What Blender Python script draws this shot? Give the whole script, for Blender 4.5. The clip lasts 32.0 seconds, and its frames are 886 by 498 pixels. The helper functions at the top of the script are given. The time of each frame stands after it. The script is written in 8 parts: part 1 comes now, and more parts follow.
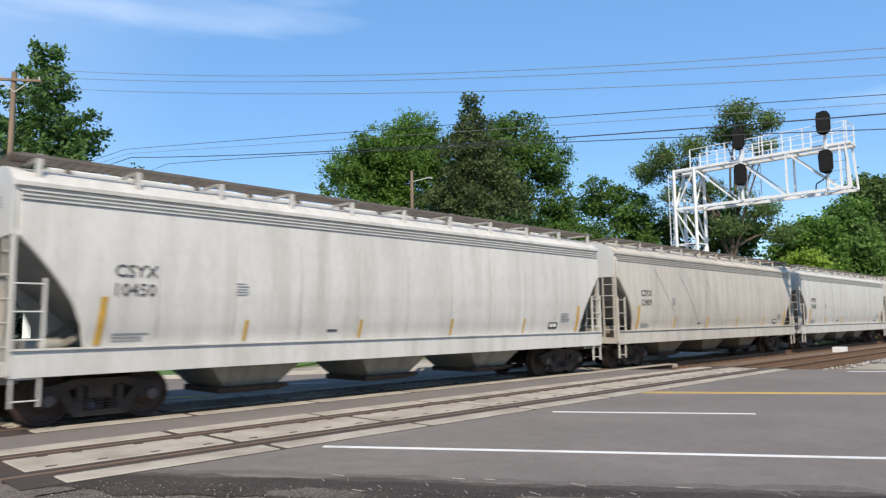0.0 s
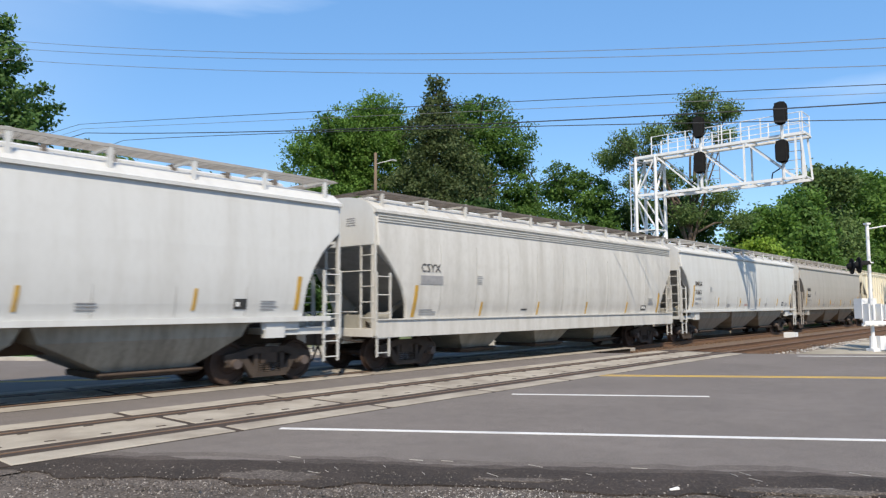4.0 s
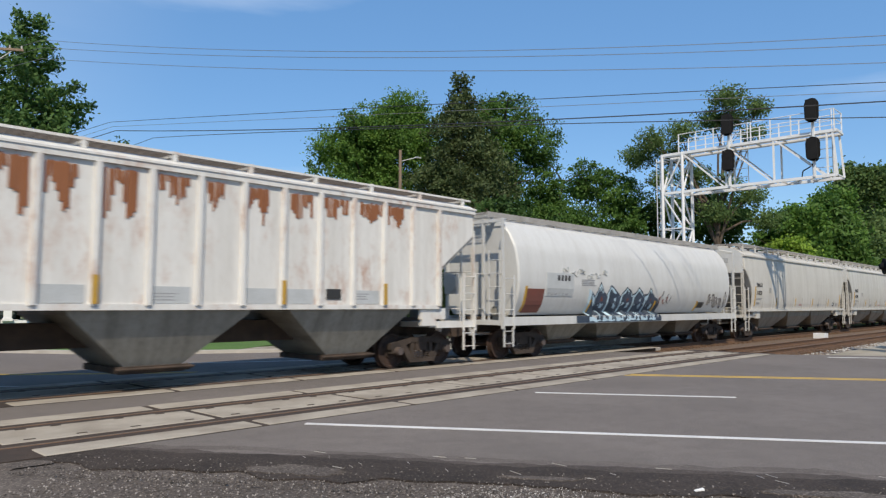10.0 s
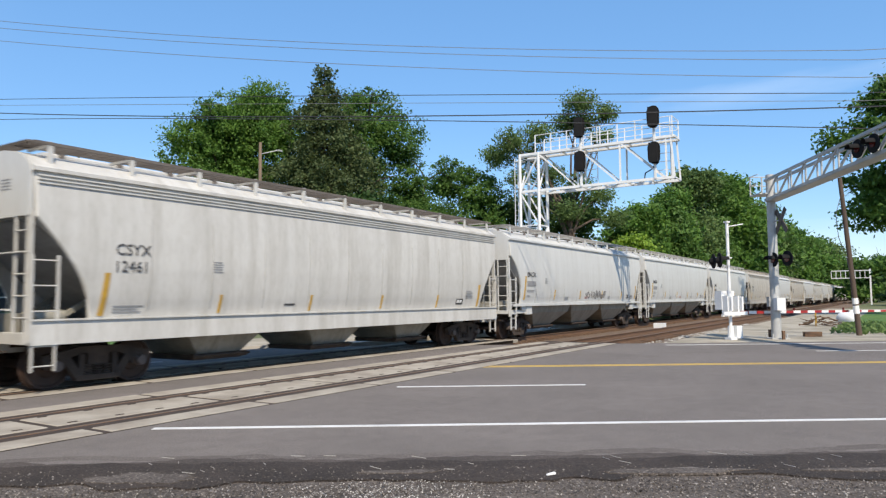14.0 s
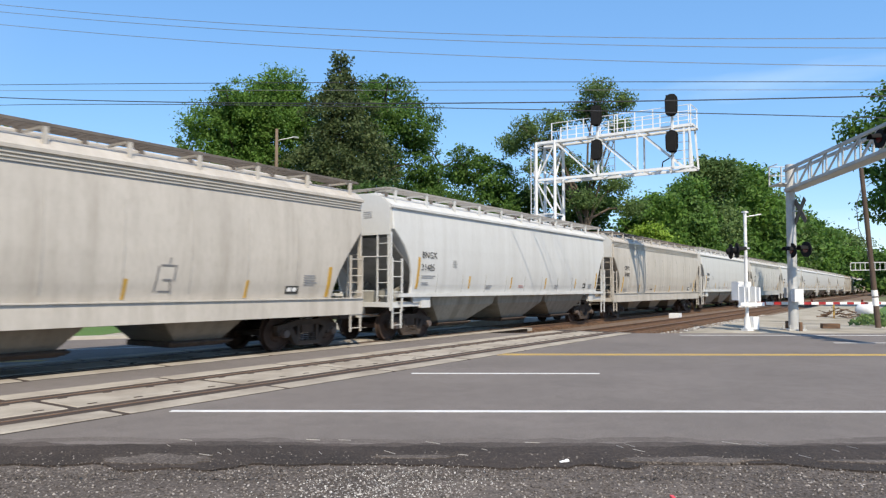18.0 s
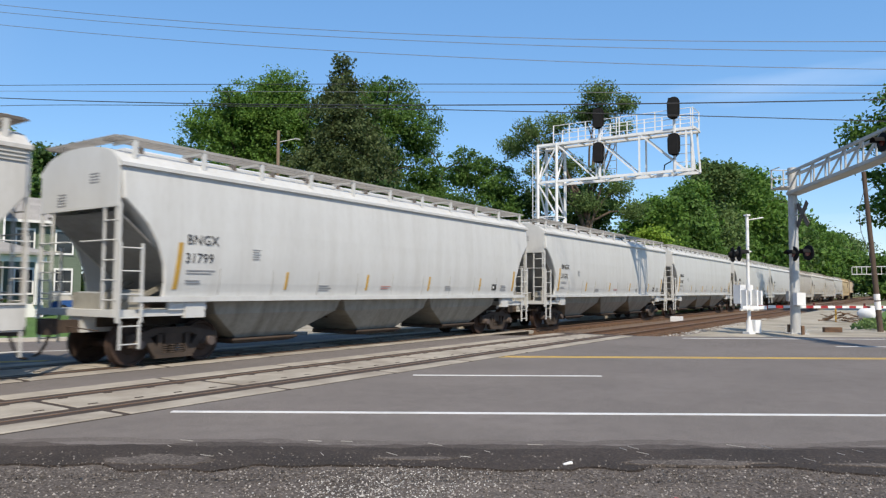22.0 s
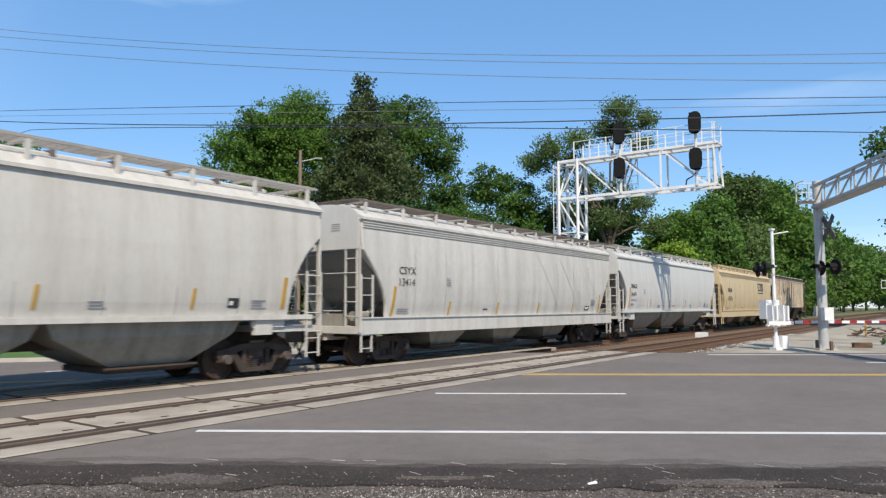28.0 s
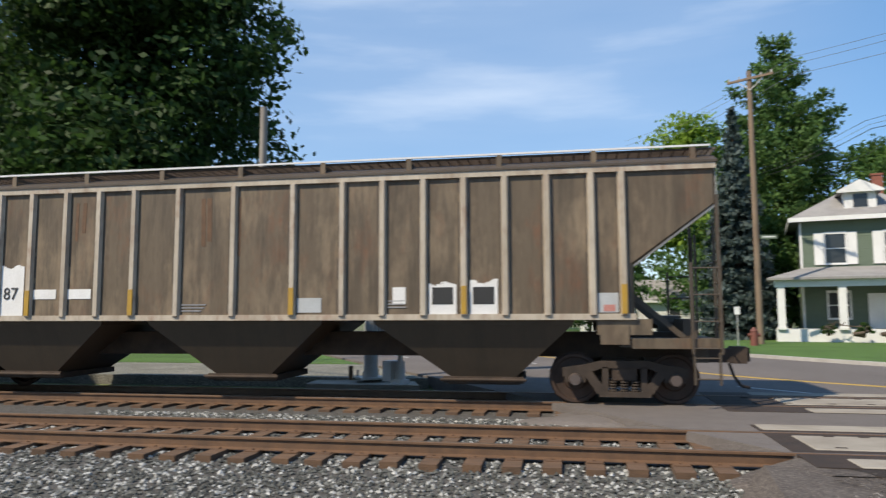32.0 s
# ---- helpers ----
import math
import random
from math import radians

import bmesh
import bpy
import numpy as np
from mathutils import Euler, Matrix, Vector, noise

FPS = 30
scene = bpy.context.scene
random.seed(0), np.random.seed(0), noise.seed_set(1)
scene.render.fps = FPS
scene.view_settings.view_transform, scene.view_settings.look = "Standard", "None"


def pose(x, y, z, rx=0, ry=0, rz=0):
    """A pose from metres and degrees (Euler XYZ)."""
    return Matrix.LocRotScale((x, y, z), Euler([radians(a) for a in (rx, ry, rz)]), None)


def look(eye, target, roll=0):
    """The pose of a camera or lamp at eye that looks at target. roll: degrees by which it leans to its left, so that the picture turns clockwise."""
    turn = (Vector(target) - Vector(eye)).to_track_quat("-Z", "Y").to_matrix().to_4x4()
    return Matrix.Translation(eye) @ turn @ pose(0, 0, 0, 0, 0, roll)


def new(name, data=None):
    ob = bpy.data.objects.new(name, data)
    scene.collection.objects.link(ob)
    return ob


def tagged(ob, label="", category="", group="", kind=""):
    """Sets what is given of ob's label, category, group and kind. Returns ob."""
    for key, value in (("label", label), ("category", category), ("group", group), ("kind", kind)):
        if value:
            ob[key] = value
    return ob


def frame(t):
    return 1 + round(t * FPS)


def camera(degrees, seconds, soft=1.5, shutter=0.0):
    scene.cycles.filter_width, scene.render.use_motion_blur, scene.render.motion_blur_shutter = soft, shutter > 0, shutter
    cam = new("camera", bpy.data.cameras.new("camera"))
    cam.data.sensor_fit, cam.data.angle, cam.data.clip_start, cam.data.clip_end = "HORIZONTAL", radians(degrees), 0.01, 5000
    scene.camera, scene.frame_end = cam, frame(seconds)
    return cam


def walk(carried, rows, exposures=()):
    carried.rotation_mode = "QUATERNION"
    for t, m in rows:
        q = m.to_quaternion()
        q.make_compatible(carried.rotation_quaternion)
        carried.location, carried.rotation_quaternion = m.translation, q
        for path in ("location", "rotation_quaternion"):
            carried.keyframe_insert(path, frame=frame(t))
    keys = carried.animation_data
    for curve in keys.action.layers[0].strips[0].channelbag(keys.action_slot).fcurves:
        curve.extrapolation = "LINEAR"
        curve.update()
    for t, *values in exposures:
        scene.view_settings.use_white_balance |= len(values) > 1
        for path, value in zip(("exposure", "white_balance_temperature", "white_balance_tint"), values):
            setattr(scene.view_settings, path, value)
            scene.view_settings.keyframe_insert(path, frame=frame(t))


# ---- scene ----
cam = camera(64.5, 32.0, soft=1.3, shutter=0.12)
PATH = [
    (0.0, -0.093, -0.032, 1.695, 96.07, 0.76, -45.31),
    (0.5, -0.011, 0.039, 1.685, 95.94, 0.20, -49.55),
    (1.0, -0.026, 0.002, 1.673, 96.04, -0.27, -51.02),
    (1.5, -0.021, -0.009, 1.669, 95.85, -0.80, -51.12),
    (2.0, 0.015, 0.068, 1.656, 95.14, -0.68, -50.61),
    (2.5, -0.003, 0.018, 1.669, 94.55, -0.22, -50.06),
    (4.5, -0.015, -0.002, 1.673, 94.81, 0.19, -47.68),
    (5.0, -0.034, -0.033, 1.685, 94.72, 0.10, -47.14),
    (5.5, -0.040, -0.012, 1.674, 94.66, 0.15, -47.15),
    (6.0, -0.020, 0.018, 1.669, 94.56, -0.06, -47.14),
    (6.5, -0.033, -0.006, 1.678, 94.43, -0.10, -47.00),
    (7.0, -0.024, -0.001, 1.671, 94.38, -0.22, -47.00),
    (7.5, -0.023, -0.007, 1.685, 94.26, -0.23, -46.61),
    (8.0, -0.104, -0.103, 1.694, 94.24, -0.44, -46.61),
    (8.5, -0.046, -0.045, 1.689, 94.55, -0.29, -46.71),
    (9.0, -0.039, 0.017, 1.674, 94.60, -0.21, -46.60),
    (9.5, -0.039, 0.013, 1.677, 94.57, -0.25, -46.39),
    (10.0, -0.033, -0.010, 1.678, 94.49, -0.18, -46.42),
    (10.5, -0.048, -0.020, 1.677, 94.39, -0.19, -46.36),
    (11.0, -0.035, -0.009, 1.677, 94.34, -0.02, -46.74),
    (11.5, 0.002, -0.059, 1.680, 94.47, 0.00, -48.44),
    (12.0, 0.039, -0.070, 1.677, 94.44, -0.76, -49.73),
    (12.5, 0.020, -0.047, 1.674, 94.22, -0.23, -53.86),
    (13.0, 0.039, 0.043, 1.647, 93.94, 0.63, -56.34),
    (13.5, 0.040, 0.032, 1.644, 94.23, 0.62, -57.41),
    (14.0, 0.034, -0.002, 1.658, 94.14, 0.53, -57.47),
    (14.5, 0.032, 0.024, 1.651, 94.04, 0.37, -57.76),
    (16.5, 0.043, 0.023, 1.646, 93.47, -0.19, -56.86),
    (17.0, 0.039, 0.001, 1.647, 93.36, -0.12, -56.35),
    (17.5, 0.031, 0.021, 1.647, 93.23, -0.07, -56.36),
    (18.0, 0.022, -0.000, 1.648, 93.16, -0.06, -56.29),
    (18.5, 0.016, 0.020, 1.651, 93.02, -0.15, -56.40),
    (19.0, 0.028, 0.015, 1.648, 93.17, -0.02, -56.53),
    (19.5, 0.044, 0.013, 1.644, 93.29, 0.02, -56.61),
    (20.0, 0.024, 0.007, 1.640, 93.34, -0.09, -56.67),
    (20.5, 0.027, 0.020, 1.644, 93.41, -0.18, -56.73),
    (21.0, 0.012, -0.007, 1.652, 93.37, -0.46, -56.33),
    (21.5, 0.019, 0.003, 1.648, 93.37, -0.37, -56.19),
    (22.0, 0.041, 0.042, 1.628, 93.37, -0.29, -56.23),
    (22.5, 0.046, 0.061, 1.632, 93.79, -0.40, -56.22),
    (23.0, 0.020, -0.001, 1.645, 94.01, -0.50, -55.86),
    (23.5, 0.013, 0.007, 1.652, 94.23, -0.40, -55.84),
    (24.0, 0.020, -0.002, 1.644, 94.34, -0.33, -55.49),
    (24.5, 0.012, -0.029, 1.657, 94.25, -0.14, -55.35),
    (25.0, 0.022, -0.015, 1.668, 94.17, -0.06, -55.33),
    (25.5, 0.033, 0.019, 1.642, 94.29, 0.15, -55.24),
    (27.5, -0.001, -0.011, 1.656, 94.65, 0.13, -54.50),
    (28.0, 0.008, 0.021, 1.647, 94.74, 0.10, -54.47),
    (28.5, 0.016, 0.001, 1.650, 94.78, -0.02, -54.36),
    (29.0, 0.024, 0.020, 1.641, 94.84, 0.11, -54.28),
    (29.5, 0.022, 0.021, 1.652, 94.83, -0.02, -53.19),
    (30.0, 0.027, 0.008, 1.647, 94.85, 0.11, -51.17),
    (30.5, 0.013, 0.048, 1.654, 94.62, -0.49, -43.60),
    (31.0, -0.061, 0.101, 1.660, 93.85, -1.13, -29.46),
    (31.4, -0.210, 0.177, 1.671, 94.10, -1.49, -16.08),
    (31.5, -0.242, 0.153, 1.682, 94.13, -1.39, -11.59),
    (31.8, -0.320, 0.228, 1.740, 94.60, -0.66, 1.58),
    (32.0, -0.377, 0.165, 1.670, 95.26, 0.22, 10.46),
]
# the film camera's own automatic exposure
STOPS = [(0.0, 0.36), (1.0, 0.38), (3.0, 0.32), (5.0, 0.36), (6.0, 0.28), (7.0, 0.28), (8.0, 0.08), (9.0, 0.0), (10.0, 0.0), (11.0, 0.0), (12.0, 0.12), (13.0, 0.14), (14.0, 0.32),
         (17.0, 0.42), (19.0, 0.38), (21.0, 0.28), (23.0, 0.2), (25.0, 0.24), (28.0, 0.24), (29.0, 0.3), (30.0, 0.38), (31.0, 0.12), (31.5, -0.02), (32.0, 0.14)]
walk(cam, [(t, pose(*p)) for t, *p in PATH], [(t, e, 7200 if t > 31.6 else 7000, 10) for t, e in STOPS])

# ---- world and light ----
world = bpy.data.worlds.new("world")
scene.world = world
world.use_nodes = True
wn, wl = world.node_tree.nodes, world.node_tree.links
sky = wn.new("ShaderNodeTexSky")
sky.sky_type, sky.sun_disc = "NISHITA", False
sky.sun_elevation, sky.sun_rotation = radians(48.1), radians(223.6)
sky.air_density, sky.dust_density, sky.ozone_density, sky.altitude = 1.0, 0.35, 2.4, 200
# thin high cloud
tc = wn.new("ShaderNodeTexCoord")
mp = wn.new("ShaderNodeMapping")
mp.inputs["Scale"].default_value = (1.2, 1.2, 7.0)
cn = wn.new("ShaderNodeTexNoise")
cn.inputs["Scale"].default_value, cn.inputs["Detail"].default_value, cn.inputs["Roughness"].default_value = 1.4, 6, 0.5
cr = wn.new("ShaderNodeValToRGB")
cr.color_ramp.elements[0].position, cr.color_ramp.elements[1].position = 0.55, 1.0
cr.color_ramp.elements[1].color = (0.5, 0.5, 0.5, 1)
cm = wn.new("ShaderNodeMixRGB")
cm.inputs["Color2"].default_value = (7.0, 7.6, 8.4, 1)
wl.new(tc.outputs["Generated"], mp.inputs["Vector"])
wl.new(mp.outputs["Vector"], cn.inputs["Vector"])
wl.new(cn.outputs["Fac"], cr.inputs["Fac"])
# a broad thin veil in the north-west
dp = wn.new("ShaderNodeVectorMath")
dp.operation = "DOT_PRODUCT"
dp.inputs[1].default_value = (-0.12, 0.93, 0.35)
vr = wn.new("ShaderNodeMapRange")
vr.interpolation_type = "SMOOTHSTEP"
vr.inputs["From Min"].default_value, vr.inputs["From Max"].default_value, vr.inputs["To Max"].default_value = 0.84, 1.0, 0.22
vk = wn.new("ShaderNodeMath")
vk.operation = "MULTIPLY_ADD"
vk.use_clamp = True
wl.new(tc.outputs["Generated"], dp.inputs[0])
wl.new(dp.outputs["Value"], vr.inputs["Value"])
wl.new(vr.outputs["Result"], vk.inputs[0])
wl.new(cn.outputs["Fac"], vk.inputs[1])
wl.new(cr.outputs["Color"], vk.inputs[2])
wl.new(vk.outputs["Value"], cm.inputs["Fac"])
hs = wn.new("ShaderNodeHueSaturation")
hs.inputs["Saturation"].default_value, hs.inputs["Value"].default_value = 1.2, 1.0
wl.new(sky.outputs["Color"], hs.inputs["Color"])
hz = wn.new("ShaderNodeMixRGB")
hz.inputs["Fac"].default_value, hz.inputs["Color2"].default_value = 0.5, (0.95, 2.3, 4.8, 1)
wl.new(hs.outputs["Color"], hz.inputs["Color1"])
wl.new(hz.outputs["Color"], cm.inputs["Color1"])
wl.new(cm.outputs["Color"], wn["Background"].inputs["Color"])
wn["Background"].inputs["Strength"].default_value = 0.165

sun_data = bpy.data.lights.new("sun", "SUN")
sun_data.energy, sun_data.angle, sun_data.color = 4.8, radians(0.53), (1.0, 0.92, 0.79)
sun = new("sun", sun_data)
sun.matrix_world = look((-0.62 * 30, -0.65 * 30, 30), (0, 0, 0))

# ---- materials ----


def nodes_of(name):
    m = bpy.data.materials.new(name)
    m.use_nodes = True
    nt = m.node_tree
    return m, nt, nt.nodes["Principled BSDF"]


def noise_fac(nt, scale, stretch=(1, 1, 1), detail=4, lo=0.4, hi=0.6, rough=0.55, coords="Object", shift=True):
    c = nt.nodes.new("ShaderNodeTexCoord")
    vec = c.outputs[coords]
    if shift:
        info = nt.nodes.new("ShaderNodeObjectInfo")
        add = nt.nodes.new("ShaderNodeVectorMath")
        add.operation = "MULTIPLY_ADD"
        comb = nt.nodes.new("ShaderNodeCombineXYZ")
        nt.links.new(info.outputs["Random"], comb.inputs[0])
        nt.links.new(info.outputs["Random"], comb.inputs[2])
        nt.links.new(comb.outputs[0], add.inputs[0])
        add.inputs[1].default_value = (40, 0, 23)
        nt.links.new(vec, add.inputs[2])
        vec = add.outputs[0]
    m = nt.nodes.new("ShaderNodeMapping")
    m.inputs["Scale"].default_value = stretch
    n = nt.nodes.new("ShaderNodeTexNoise")
    n.inputs["Scale"].default_value, n.inputs["Detail"].default_value, n.inputs["Roughness"].default_value = scale, detail, rough
    r = nt.nodes.new("ShaderNodeMapRange")
    r.inputs["From Min"].default_value, r.inputs["From Max"].default_value = lo, hi
    nt.links.new(vec, m.inputs["Vector"])
    nt.links.new(m.outputs["Vector"], n.inputs["Vector"])
    nt.links.new(n.outputs["Fac"], r.inputs["Value"])
    return r.outputs["Result"]


def mix(nt, fac, a, b, amount=1.0):
    x = nt.nodes.new("ShaderNodeMixRGB")
    if amount < 1:
        k = nt.nodes.new("ShaderNodeMath")
        k.operation = "MULTIPLY"
        k.inputs[1].default_value = amount
        nt.links.new(fac, k.inputs[0])
        fac = k.outputs[0]
    nt.links.new(fac, x.inputs["Fac"])
    for sock, v in (("Color1", a), ("Color2", b)):
        if isinstance(v, tuple):
            x.inputs[sock].default_value = (*v, 1)
        else:
            nt.links.new(v, x.inputs[sock])
    return x.outputs["Color"]


def bump(nt, p, fac, strength, dist):
    b = nt.nodes.new("ShaderNodeBump")
    b.inputs["Strength"].default_value, b.inputs["Distance"].default_value = strength, dist
    nt.links.new(fac, b.inputs["Height"])
    nt.links.new(b.outputs["Normal"], p.inputs["Normal"])


def surface(name, col, col2=None, rough=0.7, metal=0.0, scale=3.0, fine=40.0, amount=0.5, bump_d=0.004, stretch=(1, 1, 1), spec=0.5, coords="Object"):
    """A plain surface with stains at one scale and grain at another."""
    m, nt, p = nodes_of(name)
    dark = col2 or tuple(c * 0.6 for c in col)
    big = noise_fac(nt, scale, stretch, 5, 0.38, 0.68, coords=coords)
    grain = noise_fac(nt, fine, stretch, 3, 0.3, 0.7, coords=coords)
    c = mix(nt, big, col, dark, amount)
    c = mix(nt, grain, c, tuple(v * 0.55 for v in dark), 0.22)
    nt.links.new(c, p.inputs["Base Color"])
    p.inputs["Roughness"].default_value, p.inputs["Metallic"].default_value = rough, metal
    p.inputs["Specular IOR Level"].default_value = spec
    if bump_d:
        bump(nt, p, grain, 0.6, bump_d)
    return m


def car_paint(name, col, grime=(0.22, 0.19, 0.15), dirt=0.3, rust=0.0, rough=0.5, rust_col=(0.19, 0.065, 0.025), blotch=0.0):
    """Weathered wagon paint: long streaks down the side, road dirt, and rust where it has come through."""
    m, nt, p = nodes_of(name)
    streak = noise_fac(nt, 2.6, (1.0, 0.3, 0.09), 6, 0.44, 0.70, 0.65)
    cloud = noise_fac(nt, 0.55, (0.6, 1, 1), 4, 0.35, 0.7)
    fine = noise_fac(nt, 14.0, (1, 1, 0.35), 4, 0.45, 0.75)
    c = mix(nt, streak, col, grime, dirt * 0.75)
    c = mix(nt, cloud, c, tuple(v * 0.72 for v in col), dirt * 0.6)
    c = mix(nt, fine, c, grime, dirt * 0.35)
    if rust:
        a = noise_fac(nt, 1.1, (1.0, 0.3, 0.5), 6, 0.56 - 0.1 * rust, 0.66, 0.7)
        b = noise_fac(nt, 7.0, (1, 1, 0.5), 5, 0.36, 0.6)
        k = nt.nodes.new("ShaderNodeMath")
        k.operation = "MULTIPLY"
        nt.links.new(a, k.inputs[0])
        nt.links.new(b, k.inputs[1])
        c = mix(nt, k.outputs[0], c, rust_col, min(1, rust))
    if blotch:
        # chalky pale patches and dark runs
        c = mix(nt, noise_fac(nt, 0.9, (1, 1, 0.55), 5, 0.5, 0.72, 0.65), c, tuple(min(0.6, v * 2.1) for v in col), blotch)
        c = mix(nt, noise_fac(nt, 3.4, (1, 0.3, 0.13), 6, 0.46, 0.66, 0.7), c, tuple(v * 0.3 for v in col), blotch)
    nt.links.new(c, p.inputs["Base Color"])
    p.inputs["Roughness"].default_value = rough
    dent = noise_fac(nt, 1.6, (1, 1, 0.7), 2, 0.3, 0.7)
    bump(nt, p, dent, 0.35, 0.012)
    return m


def speckled(name, col, col2, scale, fine, strength):
    """Worn paving: patches, dark and light grit, and small pits."""
    m, nt, p = nodes_of(name)
    big = noise_fac(nt, scale, (1, 1, 1), 6, 0.35, 0.68, shift=False)
    mid = noise_fac(nt, scale * 9, (1, 1, 1), 4, 0.4, 0.7, shift=False)
    grit = noise_fac(nt, fine, (1, 1, 1), 2, 0.52, 0.70, shift=False)
    pits = noise_fac(nt, fine * 0.7, (1, 1, 1), 2, 0.50, 0.68, shift=False)
    c = mix(nt, big, col, col2, 0.8)
    c = mix(nt, mid, c, tuple(v * 0.7 for v in col2), 0.3)
    c = mix(nt, pits, c, tuple(v * 0.35 for v in col2), 0.6 * strength)
    c = mix(nt, grit, c, tuple(min(0.6, v * 2.6) for v in col), 0.55 * strength)
    nt.links.new(c, p.inputs["Base Color"])
    p.inputs["Roughness"].default_value = 0.9
    p.inputs["Specular IOR Level"].default_value = 0.3
    bump(nt, p, grit, 0.8, 0.008 * strength)
    return m


def leaf_mat(name, a, b):
    m, nt, p = nodes_of(name)
    g = nt.nodes.new("ShaderNodeNewGeometry")
    c = nt.nodes.new("ShaderNodeMixRGB")
    c.inputs["Color1"].default_value, c.inputs["Color2"].default_value = (*a, 1), (*b, 1)
    nt.links.new(g.outputs["Random Per Island"], c.inputs["Fac"])
    big = noise_fac(nt, 0.35, (1, 1, 1), 2, 0.4, 0.65)
    o = mix(nt, big, c.outputs["Color"], tuple(v * 0.62 for v in a), 0.6)
    nt.links.new(o, p.inputs["Base Color"])
    p.inputs["Roughness"].default_value = 0.6
    p.inputs["Specular IOR Level"].default_value = 0.25
    tr = nt.nodes.new("ShaderNodeBsdfTranslucent")
    nt.links.new(o, tr.inputs["Color"])
    ms = nt.nodes.new("ShaderNodeMixShader")
    ms.inputs["Fac"].default_value = 0.4
    nt.links.new(p.outputs["BSDF"], ms.inputs[1])
    nt.links.new(tr.outputs["BSDF"], ms.inputs[2])
    nt.links.new(ms.outputs["Shader"], nt.nodes["Material Output"].inputs["Surface"])
    return m


def glass_mat(name):
    m, nt, p = nodes_of(name)
    p.inputs["Base Color"].default_value = (0.03, 0.035, 0.04, 1)
    p.inputs["Roughness"].default_value = 0.06
    return m


M = {}
M["asphalt"] = speckled("asphalt", (0.158, 0.139, 0.129), (0.116, 0.102, 0.094), 0.35, 70, 0.5)
M["asphalt_old"] = speckled("asphalt_old", (0.046, 0.036, 0.031), (0.020, 0.016, 0.014), 1.1, 45, 0.8)
M["asphalt_dirt"] = speckled("asphalt_dirt", (0.075, 0.062, 0.055), (0.045, 0.037, 0.033), 1.1, 55, 0.7)
M["asphalt_dust"] = speckled("asphalt_dust", (0.125, 0.108, 0.099), (0.086, 0.073, 0.066), 0.9, 60, 0.6)
M["lot"] = speckled("gravel_lot", (0.115, 0.098, 0.087), (0.050, 0.041, 0.036), 0.8, 34, 1.0)
M["line_white"] = surface("road_paint_white", (0.62, 0.62, 0.62), (0.38, 0.38, 0.38), 0.7, 0, 2.5, 60, 0.5, 0.001)
M["line_yellow"] = surface("road_paint_yellow", (0.55, 0.36, 0.06), (0.35, 0.24, 0.07), 0.7, 0, 2.5, 60, 0.5, 0.001)
M["concrete"] = surface("panel_concrete", (0.34, 0.307, 0.258), (0.19, 0.16, 0.128), 0.9, 0, 1.4, 50, 0.8, 0.004)
M["concrete_pale"] = surface("pale_concrete", (0.45, 0.43, 0.40), (0.3, 0.28, 0.26), 0.9, 0, 2.0, 50, 0.6, 0.004)
M["rubber"] = surface("flangeway_filler", (0.045, 0.029, 0.021), (0.022, 0.016, 0.013), 0.9, 0, 3, 50, 0.7, 0.004)
M["rail"] = surface("rusty_rail", (0.15, 0.080, 0.042), (0.075, 0.043, 0.027), 0.75, 0.0, 4, 40, 0.7, 0.002)
M["rail_top"] = surface("worn_rail_head", (0.16, 0.115, 0.085), (0.10, 0.068, 0.05), 0.45, 0.3, 6, 40, 0.5, 0.0)
M["tie"] = surface("tie_wood", (0.155, 0.088, 0.050), (0.07, 0.044, 0.029), 0.9, 0, 3, 30, 0.8, 0.006, (0.6, 3, 3))
M["ballast"] = surface("ballast_bed", (0.10, 0.095, 0.09), (0.06, 0.055, 0.05), 0.95, 0, 6, 24, 0.8, 0.04)
M["ballast_rust"] = surface("rusty_ballast", (0.17, 0.115, 0.08), (0.10, 0.075, 0.055), 0.95, 0, 3, 24, 0.8, 0.04)
M["grass"] = surface("lawn", (0.085, 0.17, 0.03), (0.05, 0.105, 0.02), 0.9, 0, 0.5, 40, 0.7, 0.03)
M["dirt"] = surface("dry_ground", (0.38, 0.345, 0.285), (0.20, 0.175, 0.13), 0.95, 0, 0.5, 16, 0.9, 0.03)
M["weeds"] = surface("weedy_ground", (0.09, 0.12, 0.04), (0.16, 0.14, 0.08), 0.95, 0, 0.15, 6, 0.8, 0.05)
M["walkway"] = surface("weathered_grating", (0.15, 0.13, 0.115), (0.08, 0.065, 0.055), 0.8, 0.1, 2, 30, 0.7, 0.002)
M["grating"] = surface("grey_grating", (0.36, 0.345, 0.325), (0.22, 0.20, 0.18), 0.7, 0.1, 2, 30, 0.6, 0.002)
M["rubble"] = speckled("grey_rubble", (0.22, 0.21, 0.19), (0.10, 0.105, 0.075), 0.7, 26, 0.9)
M["galv"] = surface("galvanised_steel", (0.47, 0.47, 0.46), (0.36, 0.36, 0.35), 0.55, 0.25, 3, 30, 0.6, 0.001)
M["white_steel"] = surface("white_painted_steel", (0.74, 0.75, 0.76), (0.55, 0.55, 0.55), 0.5, 0, 2, 30, 0.4, 0.001)
M["black"] = surface("black_paint", (0.012, 0.012, 0.013), (0.02, 0.02, 0.02), 0.85, 0, 3, 30, 0.5, 0.001, (1, 1, 1), 0.15)
M["red"] = surface("red_reflective", (0.35, 0.02, 0.02), (0.25, 0.02, 0.02), 0.45, 0, 4, 30, 0.4, 0)
